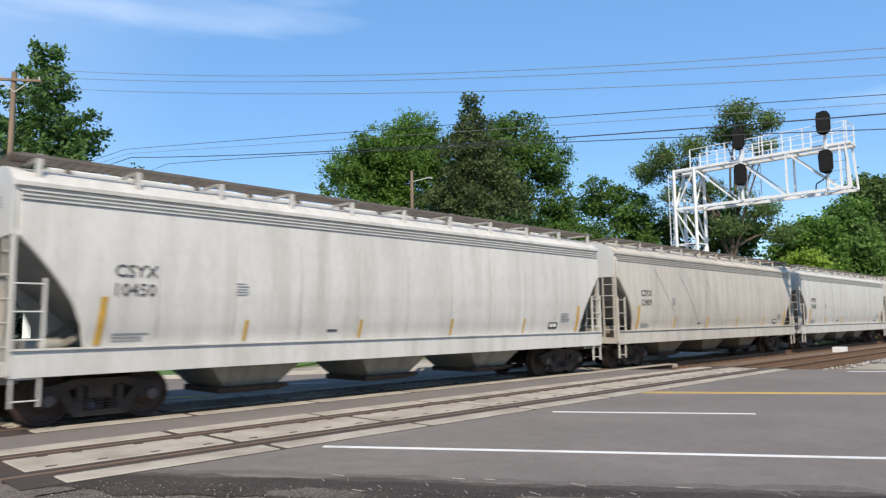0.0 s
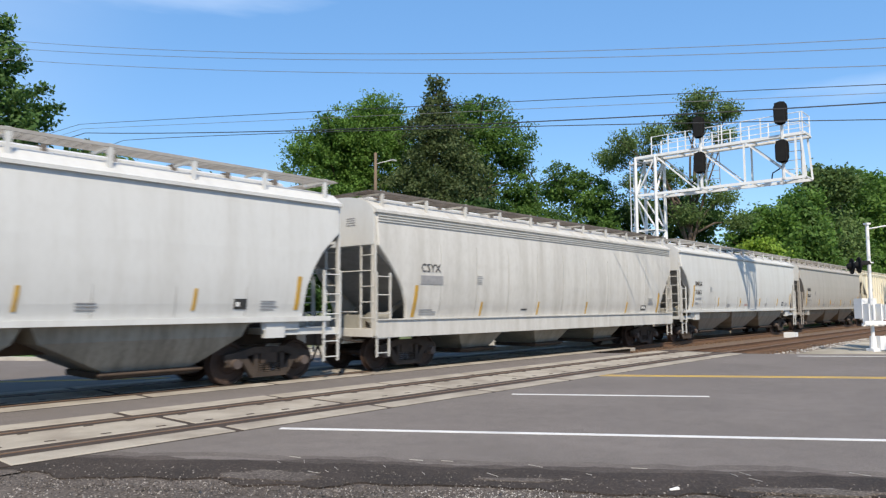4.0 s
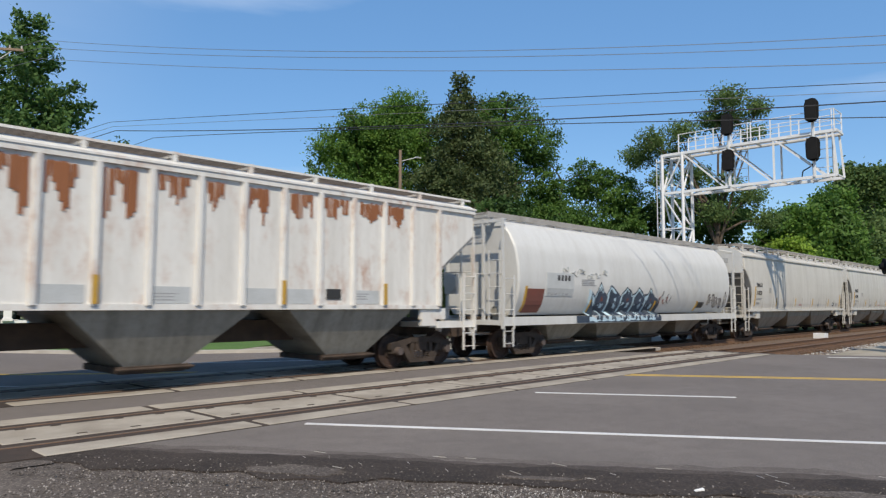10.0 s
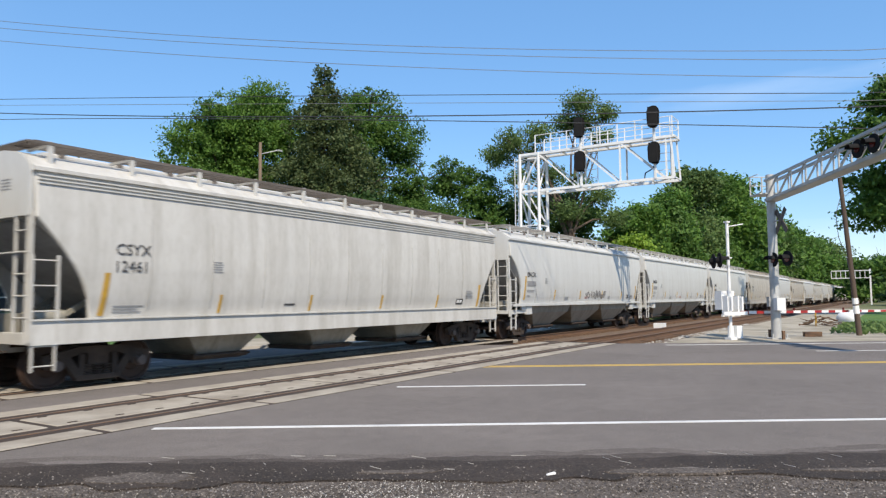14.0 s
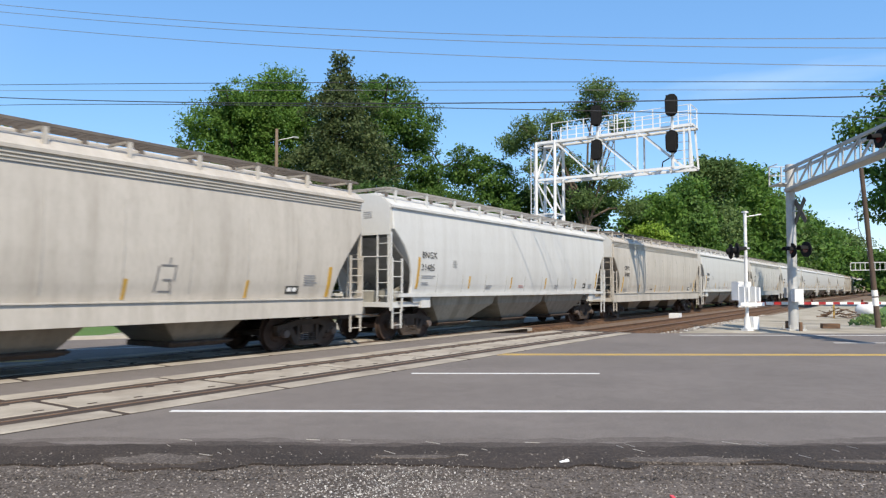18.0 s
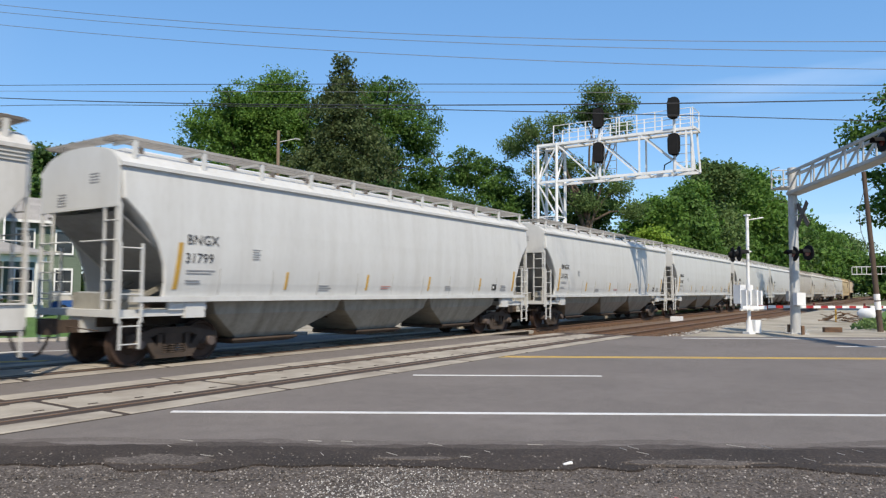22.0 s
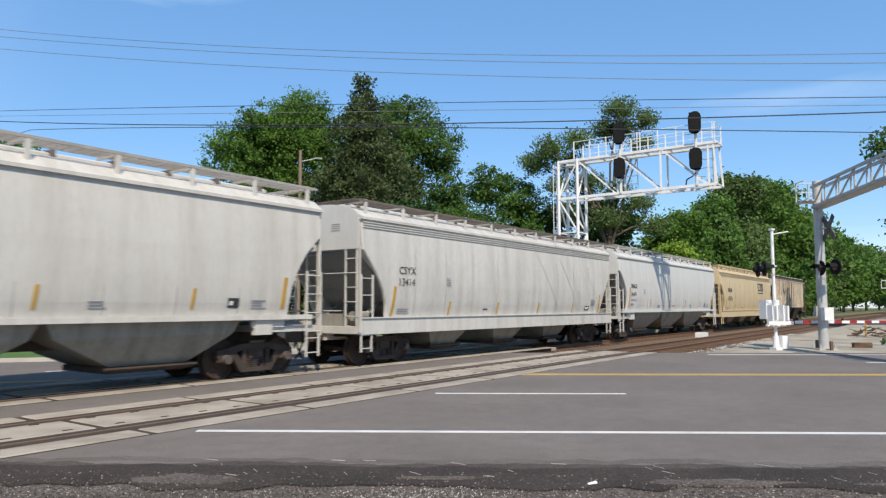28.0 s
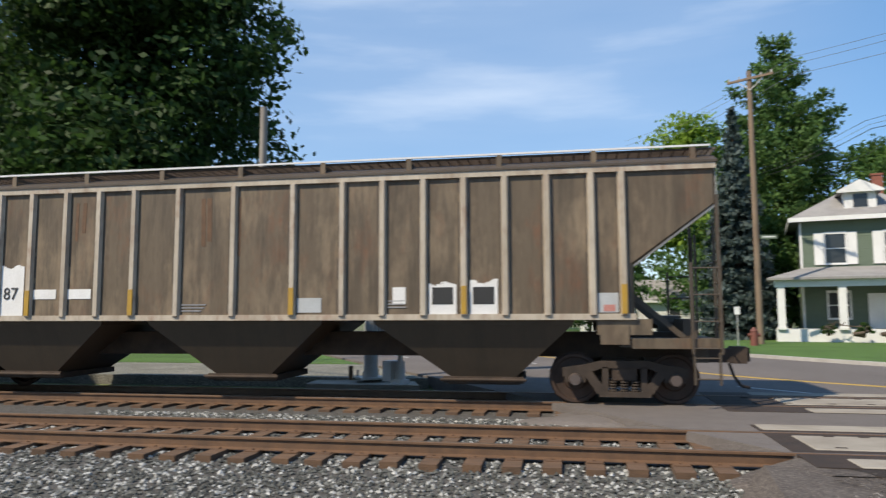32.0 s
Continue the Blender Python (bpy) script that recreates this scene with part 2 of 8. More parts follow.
M["scrap_red"] = surface("red_plastic", (0.7, 0.06, 0.08), None, 0.5, 0, 4, 30, 0.3, 0)
M["lens"] = surface("dark_red_lens", (0.10, 0.012, 0.012), None, 0.2, 0, 4, 30, 0.2, 0)
M["wood_pole"] = surface("pole_wood", (0.25, 0.18, 0.125), (0.14, 0.10, 0.075), 0.9, 0, 2, 30, 0.8, 0.004, (3, 3, 0.3))
M["wood_dark"] = surface("dark_pole_wood", (0.095, 0.065, 0.048), (0.05, 0.035, 0.027), 0.9, 0, 2, 30, 0.8, 0.004, (3, 3, 0.3))
M["wood_grey"] = surface("grey_pole_wood", (0.33, 0.30, 0.26), (0.2, 0.17, 0.15), 0.9, 0, 2, 30, 0.8, 0.004, (3, 3, 0.3))
M["wire"] = surface("cable", (0.03, 0.03, 0.033), None, 0.6, 0, 1, 10, 0.2, 0)
M["wire_al"] = surface("bright_cable", (0.25, 0.25, 0.26), None, 0.5, 0.5, 1, 10, 0.2, 0)
M["bark"] = surface("bark", (0.12, 0.09, 0.065), (0.06, 0.045, 0.035), 0.95, 0, 2, 20, 0.8, 0.02, (3, 3, 0.5))
M["leaf"] = leaf_mat("leaves_green", (0.075, 0.165, 0.028), (0.14, 0.255, 0.048))
M["leaf_mid"] = leaf_mat("leaves_mid", (0.062, 0.14, 0.028), (0.13, 0.232, 0.05))
M["leaf_olive"] = leaf_mat("leaves_olive", (0.085, 0.15, 0.045), (0.16, 0.235, 0.078))
M["leaf_dark"] = leaf_mat("leaves_dark", (0.035, 0.08, 0.02), (0.075, 0.145, 0.035))
# leaf colour darkened to stand for the crown seen against the light
M["leaf_backlit"] = leaf_mat("leaves_shade", (0.022, 0.05, 0.014), (0.06, 0.125, 0.03))
M["leaf_lime"] = leaf_mat("leaves_lime", (0.17, 0.29, 0.03), (0.26, 0.38, 0.06))
M["needle"] = leaf_mat("needles", (0.062, 0.094, 0.034), (0.118, 0.155, 0.06))
M["needle_pine"] = leaf_mat("pine_needles", (0.062, 0.135, 0.036), (0.125, 0.22, 0.06))
M["needle_blue"] = leaf_mat("blue_needles", (0.075, 0.115, 0.11), (0.13, 0.17, 0.16))
M["glass"] = glass_mat("window_glass")
M["siding"] = surface("green_siding", (0.125, 0.165, 0.12), (0.095, 0.13, 0.09), 0.75, 0, 1, 20, 0.5, 0.002)
M["house_white"] = surface("house_white", (0.76, 0.76, 0.75), (0.6, 0.6, 0.58), 0.6, 0, 1.5, 20, 0.4, 0.001)
M["shingle"] = surface("grey_shingle", (0.30, 0.29, 0.28), (0.2, 0.19, 0.19), 0.9, 0, 1.2, 25, 0.7, 0.006)
M["chimney"] = surface("red_brick", (0.28, 0.10, 0.07), (0.18, 0.07, 0.05), 0.9, 0, 4, 30, 0.7, 0.004)
M["truck"] = surface("truck_steel", (0.080, 0.054, 0.039), (0.032, 0.023, 0.018), 0.8, 0.2, 3, 30, 0.8, 0.003)
M["wheel"] = surface("wheel_steel", (0.078, 0.046, 0.034), (0.04, 0.028, 0.022), 0.7, 0.4, 4, 30, 0.8, 0.001)
M["frame_cast"] = surface("cast_side_frame", (0.064, 0.046, 0.035), (0.028, 0.021, 0.017), 0.85, 0.1, 3, 30, 0.8, 0.003)
M["bearing"] = surface("bearing_cap", (0.11, 0.085, 0.075), (0.07, 0.055, 0.05), 0.5, 0.1, 4, 30, 0.6, 0)
M["stripe"] = surface("yellow_reflective_tape", (0.47, 0.275, 0.03), (0.30, 0.19, 0.06), 0.5, 0, 5, 40, 0.5, 0)
M["ink"] = surface("stencil_black", (0.03, 0.03, 0.035), (0.09, 0.09, 0.09), 0.7, 0, 8, 60, 0.6, 0)
M["ink_grey"] = surface("faded_stencil", (0.22, 0.22, 0.23), (0.32, 0.32, 0.32), 0.7, 0, 8, 60, 0.6, 0)
M["ink_red"] = surface("faded_red_stencil", (0.45, 0.17, 0.14), (0.5, 0.3, 0.27), 0.7, 0, 8, 60, 0.6, 0)
M["decal_white"] = surface("white_decal", (0.78, 0.78, 0.77), (0.6, 0.58, 0.55), 0.6, 0, 3, 30, 0.4, 0)
M["decal_black"] = surface("black_decal", (0.03, 0.03, 0.03), None, 0.6, 0, 3, 30, 0.3, 0)
M["graffiti_blue"] = surface("spray_blue", (0.030, 0.048, 0.085), (0.07, 0.09, 0.12), 0.6, 0, 3, 30, 0.6, 0)
M["graffiti_sky"] = surface("spray_pale_blue", (0.46, 0.60, 0.68), (0.32, 0.46, 0.55), 0.6, 0, 3, 30, 0.5, 0)
M["graffiti_ink"] = surface("spray_dark", (0.025, 0.04, 0.065), (0.05, 0.07, 0.10), 0.6, 0, 3, 30, 0.6, 0)
M["graffiti_grey"] = surface("spray_grey", (0.10, 0.10, 0.11), (0.3, 0.3, 0.3), 0.6, 0, 3, 30, 0.6, 0)
M["patch_red"] = surface("primer_patch", (0.19, 0.06, 0.045), (0.12, 0.05, 0.04), 0.7, 0, 3, 30, 0.6, 0)
M["patch_grey"] = surface("grey_patch", (0.45, 0.47, 0.48), (0.35, 0.36, 0.36), 0.6, 0, 3, 30, 0.5, 0)
M["seam"] = surface("grimy_seam", (0.36, 0.35, 0.335), (0.24, 0.23, 0.22), 0.8, 0, 4, 40, 0.6, 0)
M["car_blue"] = surface("car_blue", (0.03, 0.10, 0.30), (0.02, 0.06, 0.2), 0.25, 0.2, 1, 10, 0.3, 0)

# ---- mesh tools ----


class Geo:
    """Collects boxes, tubes and lofts into one mesh."""

    def __init__(self):
        self.v, self.f = [], []

    def add(self, verts, faces):
        n = len(self.v)
        self.v.extend(verts)
        self.f.extend([tuple(i + n for i in q) for q in faces])
        return self

    def box(self, x0, x1, y0, y1, z0, z1):
        v = [(x, y, z) for z in (z0, z1) for y in (y0, y1) for x in (x0, x1)]
        return self.add(v, [(0, 2, 3, 1), (4, 5, 7, 6), (0, 1, 5, 4), (2, 6, 7, 3), (0, 4, 6, 2), (1, 3, 7, 5)])

    def beam(self, a, b, w, h=None, up=(0, 0, 1)):
        """A square bar from a to b."""
        h = h or w
        a, b = Vector(a), Vector(b)
        d = (b - a).normalized()
        u = Vector(up)
        if abs(d.dot(u)) > 0.95:
            u = Vector((1, 0, 0))
        s = d.cross(u).normalized()
        t = s.cross(d)
        v = [tuple(p + s * (i * w / 2) + t * (j * h / 2)) for p in (a, b) for i, j in ((-1, -1), (1, -1), (1, 1), (-1, 1))]
        return self.add(v, [(3, 2, 1, 0), (4, 5, 6, 7), (0, 1, 5, 4), (1, 2, 6, 5), (2, 3, 7, 6), (3, 0, 4, 7)])

    def tube(self, a, b, r0, r1=None, n=8):
        """A round bar from a to b, capped."""
        r1 = r0 if r1 is None else r1
        a, b = Vector(a), Vector(b)
        d = (b - a).normalized()
        s = d.orthogonal().normalized()
        t = d.cross(s)
        v = []
        for p, r in ((a, r0), (b, r1)):
            v += [tuple(p + s * (r * math.cos(k * 2 * math.pi / n)) + t * (r * math.sin(k * 2 * math.pi / n))) for k in range(n)]
        f = [(k, (k + 1) % n, n + (k + 1) % n, n + k) for k in range(n)]
        return self.add(v, f + [tuple(range(n))[::-1], tuple(range(n, 2 * n))])

    def loft(self, rings, cap=True):
        """Closed rings of equal length, joined in turn."""
        n = len(rings[0])
        v = [tuple(p) for r in rings for p in r]
        f = [(i * n + k, i * n + (k + 1) % n, (i + 1) * n + (k + 1) % n, (i + 1) * n + k) for i in range(len(rings) - 1) for k in range(n)]
        if cap:
            f += [tuple(range(n))[::-1], tuple(range((len(rings) - 1) * n, len(rings) * n))]
        return self.add(v, f)

    def extrude(self, outline, y0, y1):
        """An outline in x and z, from y0 to y1."""
        return self.loft([[(x, y0, z) for x, z in outline], [(x, y1, z) for x, z in outline]])

    def mesh(self, name, mat, smooth=0):
        me = bpy.data.meshes.new(name)
        me.from_pydata(self.v, [], self.f)
        bm = bmesh.new()
        bm.from_mesh(me)
        bmesh.ops.recalc_face_normals(bm, faces=bm.faces)
        bm.to_mesh(me)
        bm.free()
        me.materials.append(mat)
        if smooth:
            me.shade_smooth()
            me.set_sharp_from_angle(angle=radians(smooth))
        return me

    def ob(self, name, mat, parent=None, label="", at=None, smooth=0):
        o = new(name, self.mesh(name, mat, smooth))
        if at is not None:
            o.matrix_basis = at
        if parent:
            o.parent = parent
        if label:
            o["label"] = label
        return o


def thing(name, label, category, at=None, group="", kind=""):
    o = new(name)
    o.empty_display_size = 0.3
    if at is not None:
        o.matrix_basis = at
    return tagged(o, label, category, group, kind)


GLYPHS = {}


def text_mesh(name, words, size, mat, depth=0.004):
    """Lettering as a mesh in x and z, facing -y, its lower left corner at the origin."""
    key = (words, size, mat.name)
    if key not in GLYPHS:
        cu = bpy.data.curves.new(name, "FONT")
        cu.body, cu.size, cu.extrude, cu.resolution_u = words, size, depth, 2
        tmp = bpy.data.objects.new(name, cu)
        me = bpy.data.meshes.new_from_object(tmp)
        bpy.data.objects.remove(tmp)
        bpy.data.curves.remove(cu)
        me.transform(Matrix.Rotation(radians(90), 4, "X"))
        me.name = name
        me.materials.clear()
        me.materials.append(mat)
        GLYPHS[key] = me
    return GLYPHS[key]

# ---- ground, road and tracks ----
ROAD_N, ROAD_D = Vector((0.832, 0.555, 0)), Vector((-0.555, 0.832, 0))
NEAR_Y, FAR_Y = 10.12, 14.60


def on_road(n, s, z=0.0):
    """A place by its distance across and along the road, which narrows beyond the tracks."""
    u = min(1.0, max(0.0, (s - 3) / 13))
    bend = -5.0 * u * u * (3 - 2 * u) * min(1.0, max(0.0, (n - 9) / 13))
    p = ROAD_N * (n + bend) + ROAD_D * s
    return (p.x, p.y, z)


def strip(n0, n1, s0, s1, z, step=1.5, thick=0.0):
    g = Geo()
    k = max(1, int((s1 - s0) / step))
    rings = []
    for i in range(k + 1):
        s = s0 + (s1 - s0) * i / k
        a, b = on_road(n0, s), on_road(n1, s)
        rings.append([(a[0], a[1], z), (b[0], b[1], z), (b[0], b[1], z - thick), (a[0], a[1], z - thick)])
    return g.loft(rings)


def ground_height(x, y):
    k = min(1.0, max(0.0, (y - 4.5) / 2.5)) * min(1.0, max(0.0, (19.5 - y) / 1.5))
    return -0.09 - 0.45 * k


def build_ground():
    xs = [-900, -400, -150, -60] + [i * 3.0 for i in range(-10, 24)] + [90, 130, 200, 400, 900]
    ys = [-900, -300, -100, -30, 0, 4, 4.5, 5.5, 7, 18, 18.75, 19.5, 21, 26, 32, 40, 55, 80, 140, 300, 900]
    v = [(x, y, ground_height(x, y)) for y in ys for x in xs]
    w = len(xs)
    f = [(j * w + i, j * w + i + 1, (j + 1) * w + i + 1, (j + 1) * w + i) for j in range(len(ys) - 1) for i in range(w - 1)]
    g = Geo().add(v, f)
    tagged(g.ob("ground", M["weeds"]), "flat weedy ground round the railway crossing", "ground", kind="structure")
    # lawn beyond the road
    g = strip(26.25, 70, 12, 70, -0.015, 2, 0.2)
    tagged(g.ob("lawn", M["grass"]), "mown bright green lawn beside the road", "lawn", kind="structure")
    g = Geo().loft([[(-90, 23.4, z), (-7.6, 23.6, z), (-31, 60, z), (-90, 60, z)] for z in (-0.04, -0.3)])
    tagged(g.ob("lawn_west", M["grass"]), "green grass beyond the tracks", "lawn", kind="structure")
    g = Geo().loft([[(-60, 18.7, z), (-4.2, 18.7, z), (-7.5, 23.5, z), (-60, 23.3, z)] for z in (-0.05, -0.5)])
    tagged(g.ob("verge", M["rubble"]), "bare gravelly verge beside the road", "verge", kind="structure")
    # yard of gravel and concrete beyond the tracks
    g = Geo().loft([[(15.3, 18.3, -0.03), (60, 18.3, -0.05), (60, 25, -0.03), (11.3, 24.5, -0.025)], [(15.3, 18.3, -0.4), (60, 18.3, -0.4), (60, 25, -0.4), (11.3, 24.5, -0.4)]])
    tagged(g.ob("gravel_yard", M["dirt"]), "pale gravel yard along the tracks", "gravel yard", kind="structure")
    # right of the road, round the gate
    g = Geo().loft([[(26.5, 7.3, z), (31.5, 0, z), (48, -25, z), (90, -25, z), (110, 7.4, z)] for z in (-0.04, -0.5)])
    tagged(g.ob("gravel_apron", M["dirt"]), "pale gravel apron beside the tracks and crossing gate", "gravel", kind="structure")
    g = Geo().loft([[(38.5, -2, z), (50, -18, z), (95, -18, z), (95, 2.2, z), (46, 2.2, z)] for z in (-0.02, -0.3)])
    tagged(g.ob("grass_verge", M["grass"]), "patchy green grass verge beside the gravel", "verge", kind="structure")


def build_road():
    g = strip(7.0, 26.0, -70, 70, -0.015, 1.5, 0.5)
    tagged(g.ob("road", M["asphalt"]), "grey asphalt four-lane road over the tracks", "road", kind="structure")
    g = Geo().loft([[(1.7 + q, 8.75, z), (1.42 + q, 6.5, z), (-4, 5.2 - q, z), (-40, 4.4 - q, z), (-40, -40, z), (46, -40, z), (7.05 * 0.832 + 0.555 * 20, 7.05 * 0.555 - 20 * 0.832, z), (2.75, 8.3, z)] for z, q in ((-0.035, 0.0), (-0.5, -0.5))])
    tagged(g.ob("gravel_lot", M["lot"]), "dark gravelly roadside lot with worn asphalt", "gravel lot", kind="structure")
    # ragged dark edge of the old paving
    rnd = random.Random(5)
    rings = []
    for i in range(330):
        s = 5.8 - i * 0.08
        a = 6.72 + 0.40 * noise.noise((s * 0.6, 3, 0)) + 0.16 * noise.noise((s * 2.6, 7, 0)) + 0.05 * noise.noise((s * 9, 5, 0))
        b = 7.50 + 0.20 * noise.noise((s * 0.8, 9, 0)) + 0.09 * noise.noise((s * 3.1, 1, 0)) + 0.04 * noise.noise((s * 8, 1, 0))
        p, q = on_road(a, s), on_road(b, s)
        rings.append([(p[0], p[1], -0.016), (q[0], q[1], -0.010), (q[0], q[1], -0.3), (p[0], p[1], -0.3)])
    tagged(Geo().loft(rings).ob("pavement_edge", M["asphalt_old"]), "dark crumbling asphalt edge of the road", "road edge", kind="structure")
    # thinner dirt that fades out over the sound asphalt
    for reach, z, mat, seed in ((0.14, -0.0115, "asphalt_dirt", 2), (0.36, -0.0130, "asphalt_dust", 6)):
        rings = []
        for i in range(330):
            s = 5.8 - i * 0.08
            b = 7.50 + reach + 0.22 * noise.noise((s * 0.7, seed, 0)) + 0.10 * noise.noise((s * 2.9, seed, 0)) + 0.06 * noise.noise((s * 9, seed, 0))
            p, q = on_road(6.9, s), on_road(b, s)
            rings.append([(p[0], p[1], z - 0.01), (q[0], q[1], z), (q[0], q[1], -0.3), (p[0], p[1], -0.3)])
        tagged(Geo().loft(rings).ob("dirt_margin", M[mat]), "dusty dirt fading over the road's edge", "road edge", kind="structure")
    # worn pale patches and scuffs in the edge
    for n, along, wide, deep, seed in ((6.90, 2.68, 0.45, 0.22, 4), (6.90, -2.35, 0.75, 0.09, 6), (7.02, 0.25, 0.42, 0.06, 8), (6.85, -4.6, 0.8, 0.08, 11)):
        out = []
        for k in range(90):
            a = k * 2 * math.pi / 90
            r = 1 + 0.45 * noise.noise((math.cos(a) * 1.5, math.sin(a) * 1.5, seed)) + 0.3 * noise.noise((math.cos(a) * 6, math.sin(a) * 6, seed + 5))
            out.append(on_road(n + deep * r * math.sin(a), along + wide * r * math.cos(a)))
        g = Geo().loft([[(x, y, -0.006) for x, y, _ in out], [(x, y, -0.03) for x, y, _ in out]])
        tagged(g.ob("worn_patch", M["lot"]), "pale worn patch in the dark paving edge", "road edge", kind="structure")
    g = Geo()
    for k in range(24):
        s, n = rnd.uniform(-4.5, 3), rnd.uniform(7.1, 7.9)
        a, b = on_road(n, s), on_road(n - rnd.uniform(0.02, 0.14), s - rnd.uniform(0.03, 0.16))
        g.beam((a[0], a[1], -0.008), (b[0], b[1], -0.008), rnd.uniform(0.0015, 0.0035), 0.006)
    tagged(g.ob("scuff_marks", M["concrete_pale"]), "pale scuffs along the paving edge", "road edge", kind="stuff")
    for name, n0, n1, s0, s1, mat, label in (
        ("edge_line", 9.52, 9.64, -60, 3.65, "line_white", "solid white road edge line"),
        ("lane_line", 13.72, 13.82, -3.05, 0.6, "line_white", "white lane dash"),
        ("lane_line", 13.72, 13.82, -15.2, -11.5, "line_white", "white lane dash"),
        ("lane_line", 13.72, 13.82, -27.4, -23.7, "line_white", "white lane dash"),
        ("lane_line", 13.9, 14.0, 9.0, 12.6, "line_white", "white lane dash"),
        ("lane_line", 13.9, 14.0, 21, 24.6, "line_white", "white lane dash"),
        ("centre_line", 17.50, 17.60, -60, -1.15, "line_yellow", "yellow centre line"),
        ("centre_line", 17.74, 17.84, -60, -1.35, "line_yellow", "yellow centre line"),
        ("centre_line", 17.40, 17.50, 9.0, 60, "line_yellow", "yellow centre line"),
        ("centre_line", 17.64, 17.74, 9.0, 60, "line_yellow", "yellow centre line"),
        ("lane_line", 21.45, 21.55, -15.5, -11.9, "line_white", "white lane dash"),
        ("lane_line", 21.45, 21.55, 7.5, 11, "line_white", "white lane dash"),
        ("edge_line", 24.85, 24.97, -60, -8.4, "line_white", "solid white road edge line"),
        ("edge_line", 9.45, 9.57, 26, 60, "line_white", "solid white road edge line"),
    ):
        tagged(strip(n0, n1, s0, s1, -0.009, 0.8, 0.006).ob(name, M[mat]), label, "road marking", kind="structure")
    g = strip(26.0, 26.25, 5, 60, 0.10, 1.0, 0.3)
    tagged(g.ob("kerb", M["concrete_pale"]), "pale concrete kerb between road and lawn", "kerb", kind="structure")


def rail_mesh(x0, x1):
    """A T-rail along x: foot, web and rounded head; its top at z = 0."""
    half = [(0.075, -0.172), (0.075, -0.160), (0.012, -0.145), (0.010, -0.045), (0.036, -0.034), (0.036, -0.008), (0.028, 0.0)]
    outline = half + [(-x, z) for x, z in half[::-1]]
    return Geo().loft([[(x, y, z) for y, z in outline] for x in (x0, x1)])


